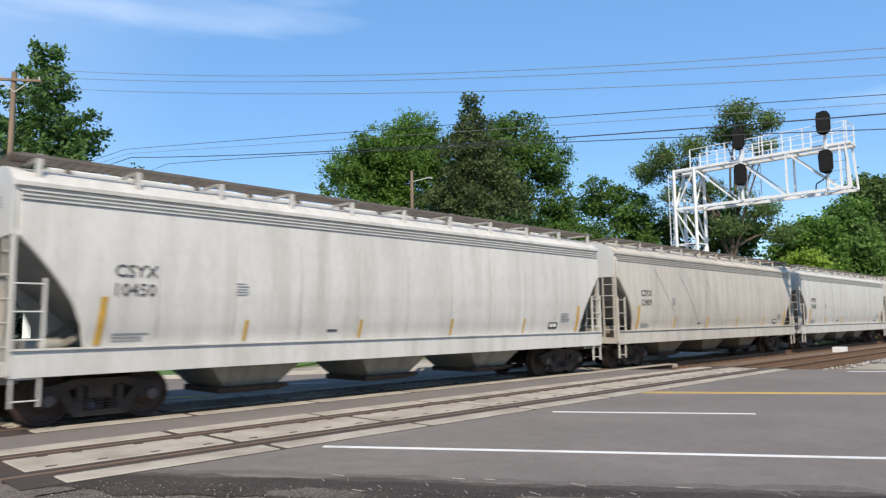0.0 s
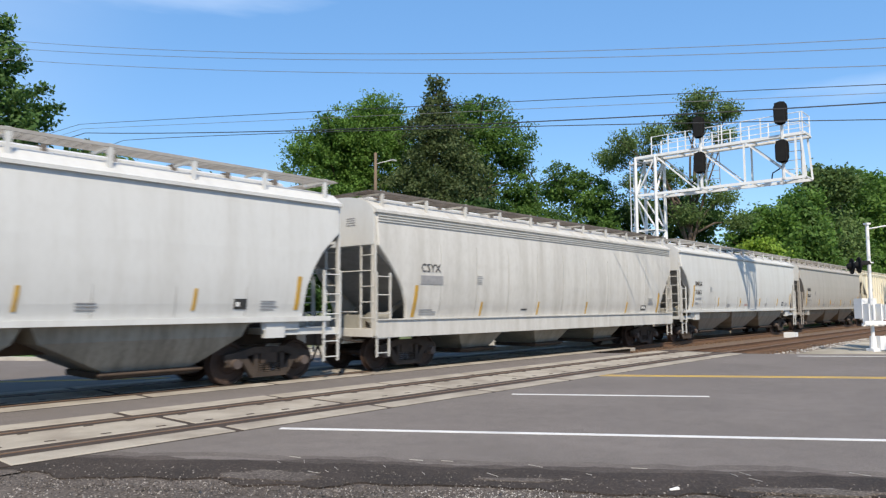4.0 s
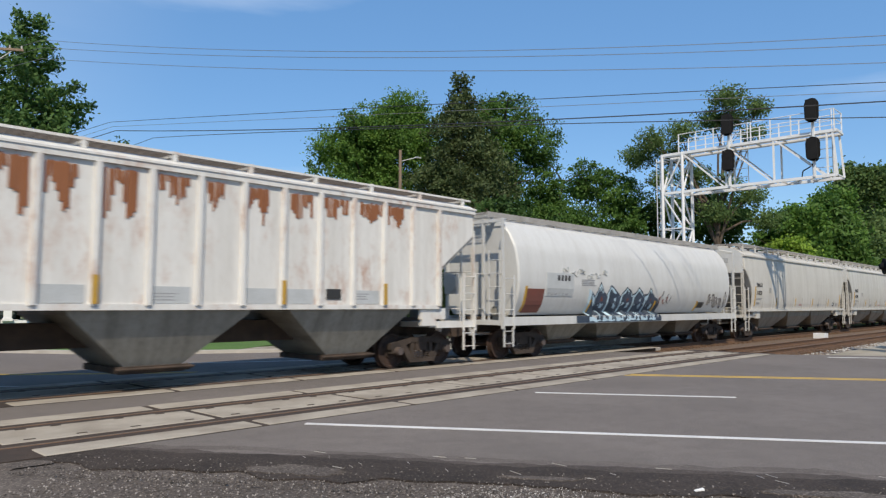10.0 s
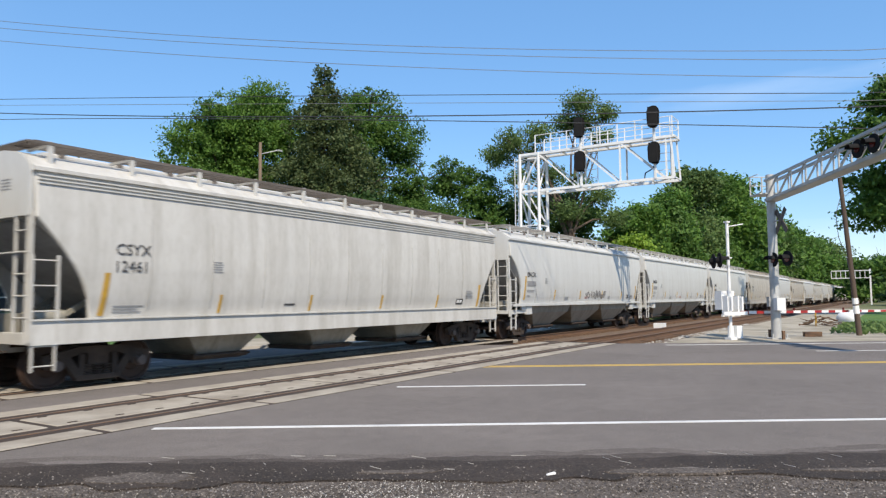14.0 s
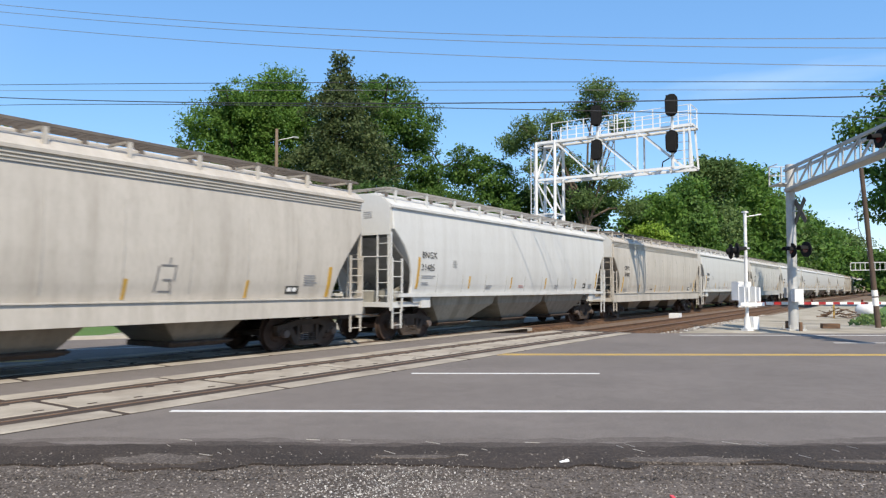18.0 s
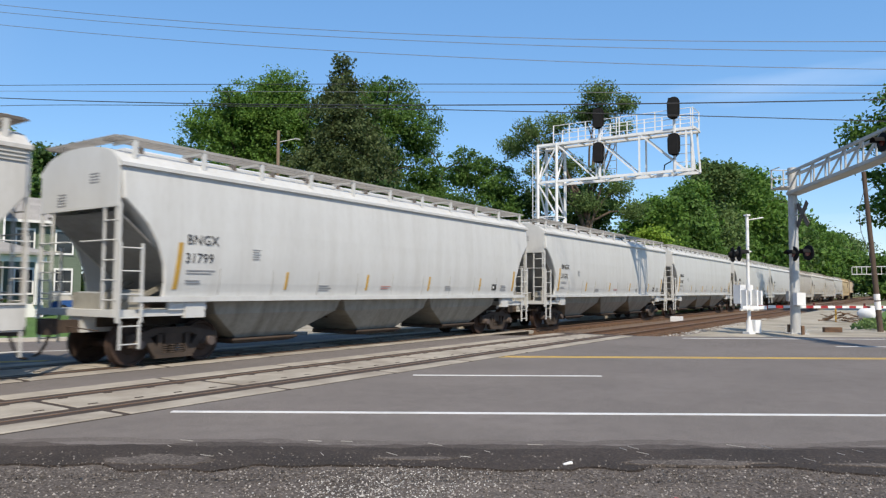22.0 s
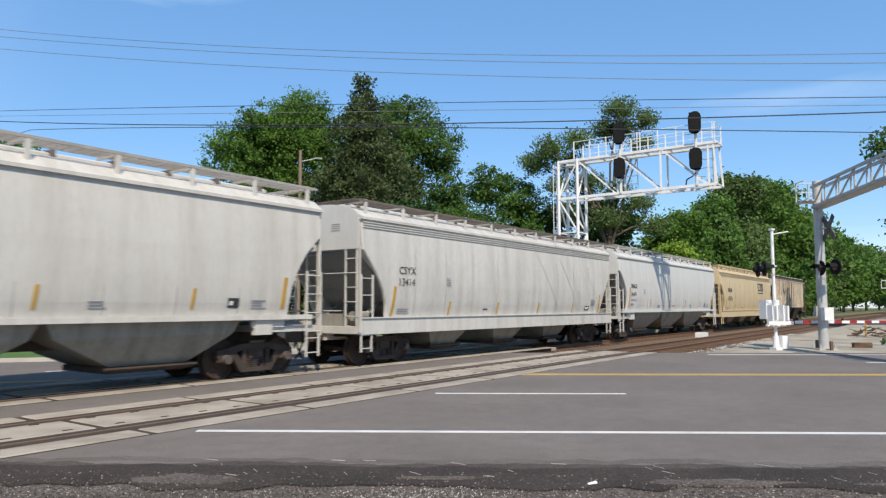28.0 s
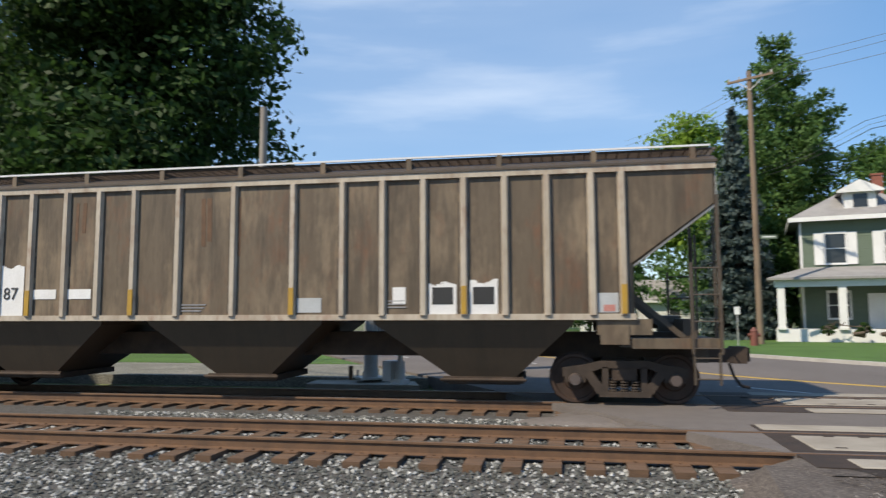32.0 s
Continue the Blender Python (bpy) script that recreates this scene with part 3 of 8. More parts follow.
def build_tracks():
    for k, cy in enumerate((NEAR_Y, FAR_Y)):
        track = thing("railway_track", "rusty steel railway track on wooden ties and ballast", "railway track", pose(0, cy, 0), "railway tracks")
        for side in (-1, 1):
            for x0, x1 in ((-60, -21), (-20.985, 1.6), (1.6, 25.6), (25.6, 140), (140, 420)):
                r = rail_mesh(x0, x1).ob("rail", M["rail"], track)
                r.location.y = side * 0.753
                h = Geo().box(x0, x1, -0.026, 0.026, -0.002, 0.0015).ob("rail_head", M["rail_top"], r, "worn shiny running surface")
        tie = Geo().box(-0.115, 0.115, -1.3, 1.3, -0.36, -0.165).mesh("tie", M["tie"])
        plate = Geo().box(-0.1, 0.1, -0.19, 0.19, -0.17, -0.158)
        plate.box(-0.03, -0.0, -0.12, -0.085, -0.17, -0.14).box(0.0, 0.03, 0.085, 0.12, -0.17, -0.14)
        plate = plate.mesh("tie_plate", M["rail"])
        rnd = random.Random(3 + k)
        rest = Geo()
        for i in range(-110, 130):
            x = 1.35 + i * 0.5 if i <= 0 else 25.6 + i * 0.5
            dx, dy = rnd.uniform(-0.03, 0.03), rnd.uniform(-0.05, 0.05)
            if -36 <= i <= 60:
                o = new("tie", tie)
                o.parent = track
                o.matrix_basis = pose(x + dx, dy, rnd.uniform(-0.012, 0.008), 0, 0, rnd.uniform(-1, 1))
                for side in (-1, 1):
                    p = new("tie_plate", plate)
                    p.parent = track
                    p.matrix_basis = pose(x + dx, side * 0.753, 0)
            else:
                rest.box(x - 0.115, x + 0.115, -1.3 + dy, 1.3 + dy, -0.36, -0.18)
        tagged(rest.ob("ties", M["tie"], track), kind="stuff")
        # concrete crossing panels, end to end over the road
        for name, y0, y1, off in (("outer_panel", -1.53, -1.06, 0.25), ("inner_panel", -0.51, 0.49, 0.1), ("outer_panel", 0.98, 1.45, -0.15)):
            me = Geo().loft([[(0.06, y0, -0.12), (2.79, y0, -0.12), (2.79, y1, -0.12), (0.06, y1, -0.12)],
                             [(0.06, y0, -0.012), (2.79, y0, -0.012), (2.79, y1, -0.012), (0.06, y1, -0.012)],
                             [(0.078, y0 + 0.018, 0.0), (2.772, y0 + 0.018, 0.0), (2.772, y1 - 0.018, 0.0), (0.078, y1 - 0.018, 0.0)]]).mesh(name, M["concrete"])
            for i in range(8):
                o = new(name, me)
                o.parent = track
                o.location = (2.35 + off + i * 2.85 + (0.9 if k else 0), 0, rnd.uniform(0.004, 0.009))
        for side in (-1, 1):
            g = Geo().box(2.2, 25.8, -1.53 if side < 0 else 0.005, -0.005 if side < 0 else 1.45, -0.2, -0.006)
            g.ob("flangeway_filler", M["rubber"], track, "dark rusty filler beside the rail")
        # lifting slots in the inner panels
        slots = Geo()
        for i in range(8):
            for yy in (-0.42, 0.4):
                for xx in (0.35, 0.95, 1.7, 2.4):
                    x = 2.45 + i * 2.85 + xx + rnd.uniform(-0.1, 0.1)
                    slots.box(x, x + 0.13, yy, yy + 0.04, -0.006, 0.0125)
        tagged(slots.ob("lifting_slot_pattern", M["rubber"], track), kind="stuff")
    # ballast beds
    def bed(x0, x1, x2, x3, name, mat):
        sec = [(4.6, -0.42), (6.6, -0.40), (8.35, -0.31), (8.95, -0.235), (9.5, -0.215), (16.0, -0.215), (16.8, -0.26), (18.6, -0.42), (18.6, -0.7), (4.6, -0.7)]
        rings = [[(x0 + (x1 - x0) * (y - 4.6) / 14, y, z) for y, z in sec], [(x2 + (x3 - x2) * (y - 4.6) / 14, y, z) for y, z in sec]]
        tagged(Geo().loft(rings).ob(name, M[mat]), "bed of grey crushed-stone ballast under the tracks", "ballast", kind="structure")
    bed(-400, -400, 1.9, 1.9, "ballast_west", "ballast")
    bed(27.5, 20.5, 420, 420, "ballast_east", "ballast_rust")
    # worn asphalt that runs out in ragged mounds over the ballast
    def mound(y0, y1, reach, seed, low):
        g, nx, ny = Geo(), 40, 14
        for i in range(nx + 1):
            for j in range(ny + 1):
                y = y0 + (y1 - y0) * j / ny
                end = 2.6 - reach * (0.75 + 0.5 * noise.noise((y * 1.3, seed, 0)) + 0.3 * math.sin(math.pi * j / ny))
                f = i / nx
                x = end + (2.65 - end) * f
                z = low + (-0.018 - low) * min(1.0, f * 1.6) ** 0.6 + 0.035 * noise.noise((x * 2.2, y * 2.2, seed)) * (1 - f)
                g.v.append((x, y, z))
        g.f = [(i * (ny + 1) + j, i * (ny + 1) + j + 1, (i + 1) * (ny + 1) + j + 1, (i + 1) * (ny + 1) + j) for i in range(nx) for j in range(ny)]
        tagged(g.ob("asphalt_apron", M["lot" if reach < 3 else "asphalt"], smooth=60), "worn asphalt mound at the end of the crossing", "road edge", kind="structure")
    mound(8.25, 9.26, 1.25, 1.0, -0.30)
    mound(9.47, 10.78, 0.95, 4.0, -0.20)
    mound(10.98, 13.74, 3.4, 7.0, -0.20)
    mound(13.95, 15.25, 1.5, 9.0, -0.20)


def stones(name, count, region, size, mat, label, seed):
    """Loose stones scattered over a region: a function from two random numbers to a place."""
    rng = np.random.default_rng(seed)
    base = np.array([(1, 0, 0), (-1, 0, 0), (0, 1, 0), (0, -1, 0), (0, 0, 1), (0, 0, -1)], float)
    tri = np.array([(0, 2, 4), (2, 1, 4), (1, 3, 4), (3, 0, 4), (2, 0, 5), (1, 2, 5), (3, 1, 5), (0, 3, 5)])
    vs, fs = [], []
    for i in range(count):
        p = region(rng.random(), rng.random())
        if p is None:
            continue
        r = size * rng.uniform(0.5, 1.25)
        q = base * (r * rng.uniform(0.65, 1.2, (6, 1))) * (1, 1, 0.75)
        a = rng.uniform(0, 6.28)
        c, s = math.cos(a), math.sin(a)
        b = rng.uniform(-0.6, 0.6)
        cb, sb = math.cos(b), math.sin(b)
        rot = np.array([[c, -s, 0], [s, c, 0], [0, 0, 1]]) @ np.array([[1, 0, 0], [0, cb, -sb], [0, sb, cb]])
        fs.append(tri + 6 * len(vs))
        vs.append(q @ rot.T + np.array(p))
    me = bpy.data.meshes.new(name)
    me.from_pydata(np.concatenate(vs).tolist(), [], np.concatenate(fs).tolist())
    me.materials.append(mat)
    return tagged(new(name, me), label, "stones", kind="stuff")


def bed_height(y):
    return float(np.interp(y, [4.6, 6.6, 8.35, 8.95, 9.5, 16.0, 16.8, 18.6], [-0.42, -0.40, -0.31, -0.235, -0.215, -0.215, -0.26, -0.42]))


def stone_mat(name, lo, mid, hi):
    m, nt, p = nodes_of(name)
    g = nt.nodes.new("ShaderNodeNewGeometry")
    r = nt.nodes.new("ShaderNodeValToRGB")
    r.color_ramp.elements[0].color, r.color_ramp.elements[1].color = (*lo, 1), (*hi, 1)
    e = r.color_ramp.elements.new(0.66)
    e.color = (*mid, 1)
    nt.links.new(g.outputs["Random Per Island"], r.inputs["Fac"])
    n = noise_fac(nt, 60, (1, 1, 1), 3, 0.3, 0.7)
    nt.links.new(mix(nt, n, r.outputs["Color"], tuple(v * 0.6 for v in mid), 0.4), p.inputs["Base Color"])
    p.inputs["Roughness"].default_value = 0.9
    return m


def build_stones():
    def west(u, v):
        x, y = -9.5 + u * 11.2, 5.6 + v * 7.2
        for c in (NEAR_Y, FAR_Y):
            for s in (-1, 1):
                if abs(y - c - s * 0.753) < 0.1:
                    return None
        if x > 1.25 and y > 9.3:
            return None
        if abs(y - NEAR_Y) < 1.3 and abs((x - 1.35) / 0.5 - round((x - 1.35) / 0.5)) < 0.26:
            return None
        return (x, y, bed_height(y) + 0.012)
    stones("ballast_stones", 26000, west, 0.036, stone_mat("stone_grey", (0.03, 0.031, 0.028), (0.13, 0.132, 0.12), (0.62, 0.61, 0.58)), "loose grey crushed stones between and beside the rails", 1)

    def east(u, v):
        x, y = 24 + u * 30, 5.2 + v * 4.0
        if x < 27.6 - (y - 4.6) * 0.55:
            return None
        return (x, y, bed_height(y) + 0.012)
    stones("ballast_stones", 6000, east, 0.045, stone_mat("stone_pale", (0.2, 0.19, 0.17), (0.38, 0.36, 0.33), (0.6, 0.58, 0.55)), "loose pale crushed stones beside the tracks", 2)

    def lot(u, v):
        n, s = 1.2 + u * 5.5, -10 + v * 15
        p = on_road(n, s)
        return (p[0], p[1], -0.03) if p[1] < 8 else None
    def crumbs(u, v):
        p = on_road(6.25 + 1.0 * u * u, -10 + v * 15.5)
        return (p[0], p[1], -0.012)
    stones("loose_grit", 4000, crumbs, 0.011, stone_mat("grit_edge", (0.03, 0.025, 0.022), (0.10, 0.085, 0.075), (0.28, 0.255, 0.235)), "loose grit strewn over the dark paving edge", 13)
    def spill(u, v):
        r, a = 0.75 * math.sqrt(-2 * math.log(max(u, 1e-6))) * 0.55, v * 6.2832
        return (4.64 + r * math.cos(a) * 1.5, 3.7 + r * math.sin(a), -0.026)
    stones("gravel_spill", 1800, spill, 0.009, stone_mat("grit_pale", (0.2, 0.19, 0.18), (0.4, 0.38, 0.36), (0.7, 0.68, 0.65)), "pale crushed grit spilled on the roadside lot", 17)
    stones("gravel", 42000, lot, 0.0125, stone_mat("grit", (0.045, 0.038, 0.034), (0.125, 0.108, 0.098), (0.40, 0.37, 0.345)), "fine loose gravel on the roadside lot", 3)


# ---- trees ----


def leaf_cards(centres, normals_out, size, rng, flat=0.0):
    """Small leaf-shaped faces round each centre."""
    n = len(centres)
    a = rng.normal(size=(n, 3)) + normals_out * flat
    a /= np.linalg.norm(a, axis=1, keepdims=True)
    b = np.cross(a, rng.normal(size=(n, 3)))
    b /= np.linalg.norm(b, axis=1, keepdims=True)
    s = size * rng.uniform(0.6, 1.35, (n, 1))
    c = np.cross(a, b)
    q = np.stack([centres + b * s, centres + c * s * 0.55, centres - b * s, centres - c * s * 0.55], 1)
    return q.reshape(-1, 3)


def cards_mesh(name, verts, mat):
    n = len(verts) // 4
    me = bpy.data.meshes.new(name)
    me.vertices.add(4 * n)
    me.vertices.foreach_set("co", verts.astype(np.float32).ravel())
    me.loops.add(4 * n)
    me.loops.foreach_set("vertex_index", np.arange(4 * n, dtype=np.int32))
    me.polygons.add(n)
    me.polygons.foreach_set("loop_start", np.arange(0, 4 * n, 4, dtype=np.int32))
    me.update(calc_edges=True)
    me.materials.append(mat)
    return me


def limbs(g, base, top, r, rng, spread, count=7, crook=0.3):
    """A tapered trunk with limbs; returns the limbs' ends."""
    p, ends = Vector(base), []
    steps = 6
    axis = Vector(top) - p
    pts = [p + axis * (i / steps) + Vector((rng.normal(), rng.normal(), 0)) * crook * (i > 0) for i in range(steps + 1)]
    for i in range(steps):
        g.tube(pts[i], pts[i + 1], r * (1 - 0.8 * i / steps), r * (1 - 0.8 * (i + 1) / steps), 8)
    for k in range(count):
        i = rng.integers(2, steps + 1)
        a = k * 2.4 + rng.uniform(-0.5, 0.5)
        e = pts[i] + Vector((math.cos(a), math.sin(a), rng.uniform(0.3, 0.9))) * spread * rng.uniform(0.5, 0.95)
        mid = pts[i].lerp(e, 0.5) + Vector((0, 0, spread * 0.08))
        g.tube(pts[i], mid, r * 0.35, r * 0.22, 6)
        g.tube(mid, e, r * 0.22, r * 0.06, 6)
        ends.append(e)
    return ends


def broad_tree(x, y, height, width, mat, label, seed, leaves=6000, leaf=0.22, base=0.12, gaps=0.0, blobs=16, fine=1.0):
    """A broadleaved tree: trunk, limbs, and clumps of leaves round them."""
    rng = np.random.default_rng(seed)
    leaves, leaf = int(leaves * 1.7 * fine), leaf * 0.78 / math.sqrt(fine)
    t = thing("tree", label, "tree", pose(x, y, -0.1))
    g = Geo()
    ends = limbs(g, (0, 0, 0), (0, 0, height * 0.8), max(0.12, height * 0.018), rng, width * 0.42, 9)
    g.ob("trunk", M["bark"], t, smooth=60)
    cz, hz = height * (0.5 + base / 2), height * (0.5 - base / 2)
    cs, ns = [], []
    per = leaves // blobs
    for k in range(blobs):
        a, el = k * 2.4 + rng.uniform(-0.4, 0.4), rng.uniform(-0.85, 1.0)
        rr = math.sqrt(max(0.02, 1 - el * el)) ** 0.8
        shape = 0.68 * (1 - 0.25 * max(0, el)) * rng.uniform(0.65, 1.2)
        c = np.array([math.cos(a) * rr * width / 2 * shape, math.sin(a) * rr * width / 2 * shape, cz + el * hz * 0.78])
        rad = np.array([width * 0.21, width * 0.21, hz * 0.26]) * rng.uniform(0.7, 1.2)
        # sprays of leaf stand out from the limb's mass
        m, each = max(6, int(per * 2.04 / 48)), 48
        d = rng.normal(size=(m, 3))
        d /= np.linalg.norm(d, axis=1, keepdims=True)
        d[:, 2] = d[:, 2] * 0.8 + 0.15
        hubs = c + d * rad * rng.uniform(0.45 - gaps * 0.3, 1.12, (m, 1))
        r = max(0.5 * (leaf / 0.2), width * 0.036) if width > 2 else width * 0.05
        cs.append((hubs[:, None, :] + rng.normal(size=(m, each, 3)) * (r, r, r * 0.55) * rng.uniform(0.6, 1.3, (m, 1, 1))).reshape(-1, 3))
        ns.append(np.repeat(d * 0.6 + (0, 0, 0.5), each, 0))
    # inner mass of larger, shaded leaves
    m = leaves // 7
    d = rng.normal(size=(m, 3))
    d /= np.linalg.norm(d, axis=1, keepdims=True)
    core = d * np.array([width * 0.36, width * 0.36, hz * 0.74]) * rng.uniform(0.3, 1.0, (m, 1)) + (0, 0, cz)
    if gaps < 0.3:
        cs.append(core)
        ns.append(d)
    cs, ns = np.concatenate(cs), np.concatenate(ns)
    keep = cs[:, 2] > height * base * 0.7
    o = new("crown", cards_mesh("crown", leaf_cards(cs[keep], ns[keep], leaf, rng, 0.9), mat))
    o.parent = t
    return t


def conifer(x, y, height, width, mat, label, seed, tiers=26, leaf=0.2, base=0.06, droop=0.25, ragged=0.25, power=0.85, rep=2, hang=0.0):
    """A conifer: straight trunk, tiers of boughs, each bough a spray of needles."""
    rng = np.random.default_rng(seed)
    t = thing("conifer", label, "tree", pose(x, y, -0.1))
    g = Geo()
    g.tube((0, 0, 0), (0, 0, height * 0.97), height * 0.014, height * 0.002, 8)
    cs, ns = [], []
    for k in range(tiers):
        f = base + (1 - base) * (k / (tiers - 1)) ** 0.95
        r = width / 2 * max(0.03, 1 - f) ** power
        n = max(4, int(9 * (1 - f) + 4))
        a0 = rng.uniform(0, 6.28)
        for j in range(n):
            a = a0 + j * 6.283 / n + rng.uniform(-0.25, 0.25)
            length = r * rng.uniform(1 - ragged * 1.6, 1 + ragged)
            z0 = height * f + rng.uniform(-0.25, 0.25)
            d = np.array([math.cos(a), math.sin(a), 0])
            if length > 0.8:
                g.tube((0, 0, z0), tuple(d * length * 0.9 + (0, 0, z0 - droop * length * 0.6)), 0.05, 0.012, 4)
            m = max(8, int(length * 24))
            u = rng.uniform(0.1, 1, m) ** 0.75
            side = np.array([-d[1], d[0], 0])
            w = rng.normal(size=m) * 0.24 * length * (1.15 - u)
            z = z0 - droop * length * u * u + 0.16 * length * u ** 3 + rng.normal(size=m) * 0.07
            pts = d[None] * (u * length)[:, None] + side[None] * w[:, None]
            pts[:, 2] = z
            cs.append(pts)
            ns.append(np.repeat([[d[0] * 0.4, d[1] * 0.4, 1.0]], m, 0))
    g.ob("trunk", M["bark"], t, smooth=60)
    cs, ns = np.concatenate(cs), np.concatenate(ns)
    cs, ns = np.repeat(cs, rep, 0) + rng.normal(size=(len(cs) * rep, 3)) * leaf * (0.5 if not hang else 1.3), np.repeat(ns, rep, 0)
    cs[:, 2] -= np.abs(rng.normal(size=len(cs))) * hang
    o = new("crown", cards_mesh("crown", leaf_cards(cs, ns, leaf, rng, 0.7), mat))
    o.parent = t
    return t


def locust(x, y):
    """An open-crowned tree: a forked leaning trunk and loose tufts of leaf far apart on long limbs."""
    rng = np.random.default_rng(6)
    t = thing("tree", "open-crowned locust tree with bare lower limbs", "tree", pose(x, y, -0.1))
    side = Vector((0.39, -0.92, 0))
    fork = Vector((0, 0, 5.5)) + side * 0.3
    g = Geo()
    g.tube((0, 0, 0), fork, 0.34, 0.26, 9)
    # across, height, depth, half-width, half-height of each tuft
    tufts = ((-6.0, 15.2, 0.5, 1.7, 1.1), (-4.6, 16.2, -0.8, 1.7, 1.2), (-3.0, 15.2, 1.2, 1.5, 1.0), (-2.2, 17.0, -0.3, 1.5, 1.0), (0.3, 18.2, 0.8, 1.5, 1.1), (1.6, 19.6, -0.5, 1.9, 1.0), (2.0, 18.2, 1.4, 1.6, 0.9),
             (3.9, 18.7, 0.2, 1.3, 0.9), (3.6, 16.4, -0.6, 1.3, 0.6), (-1.2, 13.2, 0.8, 1.6, 1.0), (1.2, 12.0, -0.9, 1.5, 0.9), (-4.0, 12.9, -0.4, 1.3, 0.8), (-3.2, 10.6, 0.6, 1.6, 1.1), (3.2, 11.2, 1.0, 1.6, 0.9), (0.4, 9.6, -0.5, 1.7, 1.1), (4.6, 9.0, 0.4, 1.5, 1.0))
    cs, ns = [], []
    for k, (across, z, deep, w, h) in enumerate(tufts):
        c = side * across + Vector((0.92, 0.39, 0)) * deep + Vector((0, 0, z))
        root = fork.lerp(Vector((0, 0, 11)) + side * 0.9, rng.uniform(0.0, 0.9))
        mid = root.lerp(c, 0.55) + Vector((rng.normal() * 0.3, rng.normal() * 0.3, 0.5))
        g.tube(root, mid, 0.13, 0.09, 6).tube(mid, c, 0.09, 0.02, 6)
        for j in range(4):
            tip = c + Vector(rng.normal(size=3) * (w * 0.7, w * 0.7, h * 0.6))
            g.tube(mid.lerp(c, rng.uniform(0.2, 0.9)), tip, 0.03, 0.008, 4)
        m = int(150 * w * h)
        d = rng.normal(size=(m, 3))
        d /= np.linalg.norm(d, axis=1, keepdims=True)
        hubs = np.array(c) + d * (w, w, h) * rng.uniform(0.2, 1.1, (m, 1))
        cs.append((hubs[:, None, :] + rng.normal(size=(m, 7, 3)) * 0.2).reshape(-1, 3))
        ns.append(np.repeat(d, 7, 0))
    g.tube(fork, Vector((0, 0, 11)) + side * 0.9, 0.24, 0.14, 8)
    g.ob("trunk", M["bark"], t, smooth=60)
    o = new("crown", cards_mesh("crown", leaf_cards(np.concatenate(cs), np.concatenate(ns), 0.12, rng, 0.8), M["leaf_olive"]))
    o.parent = t


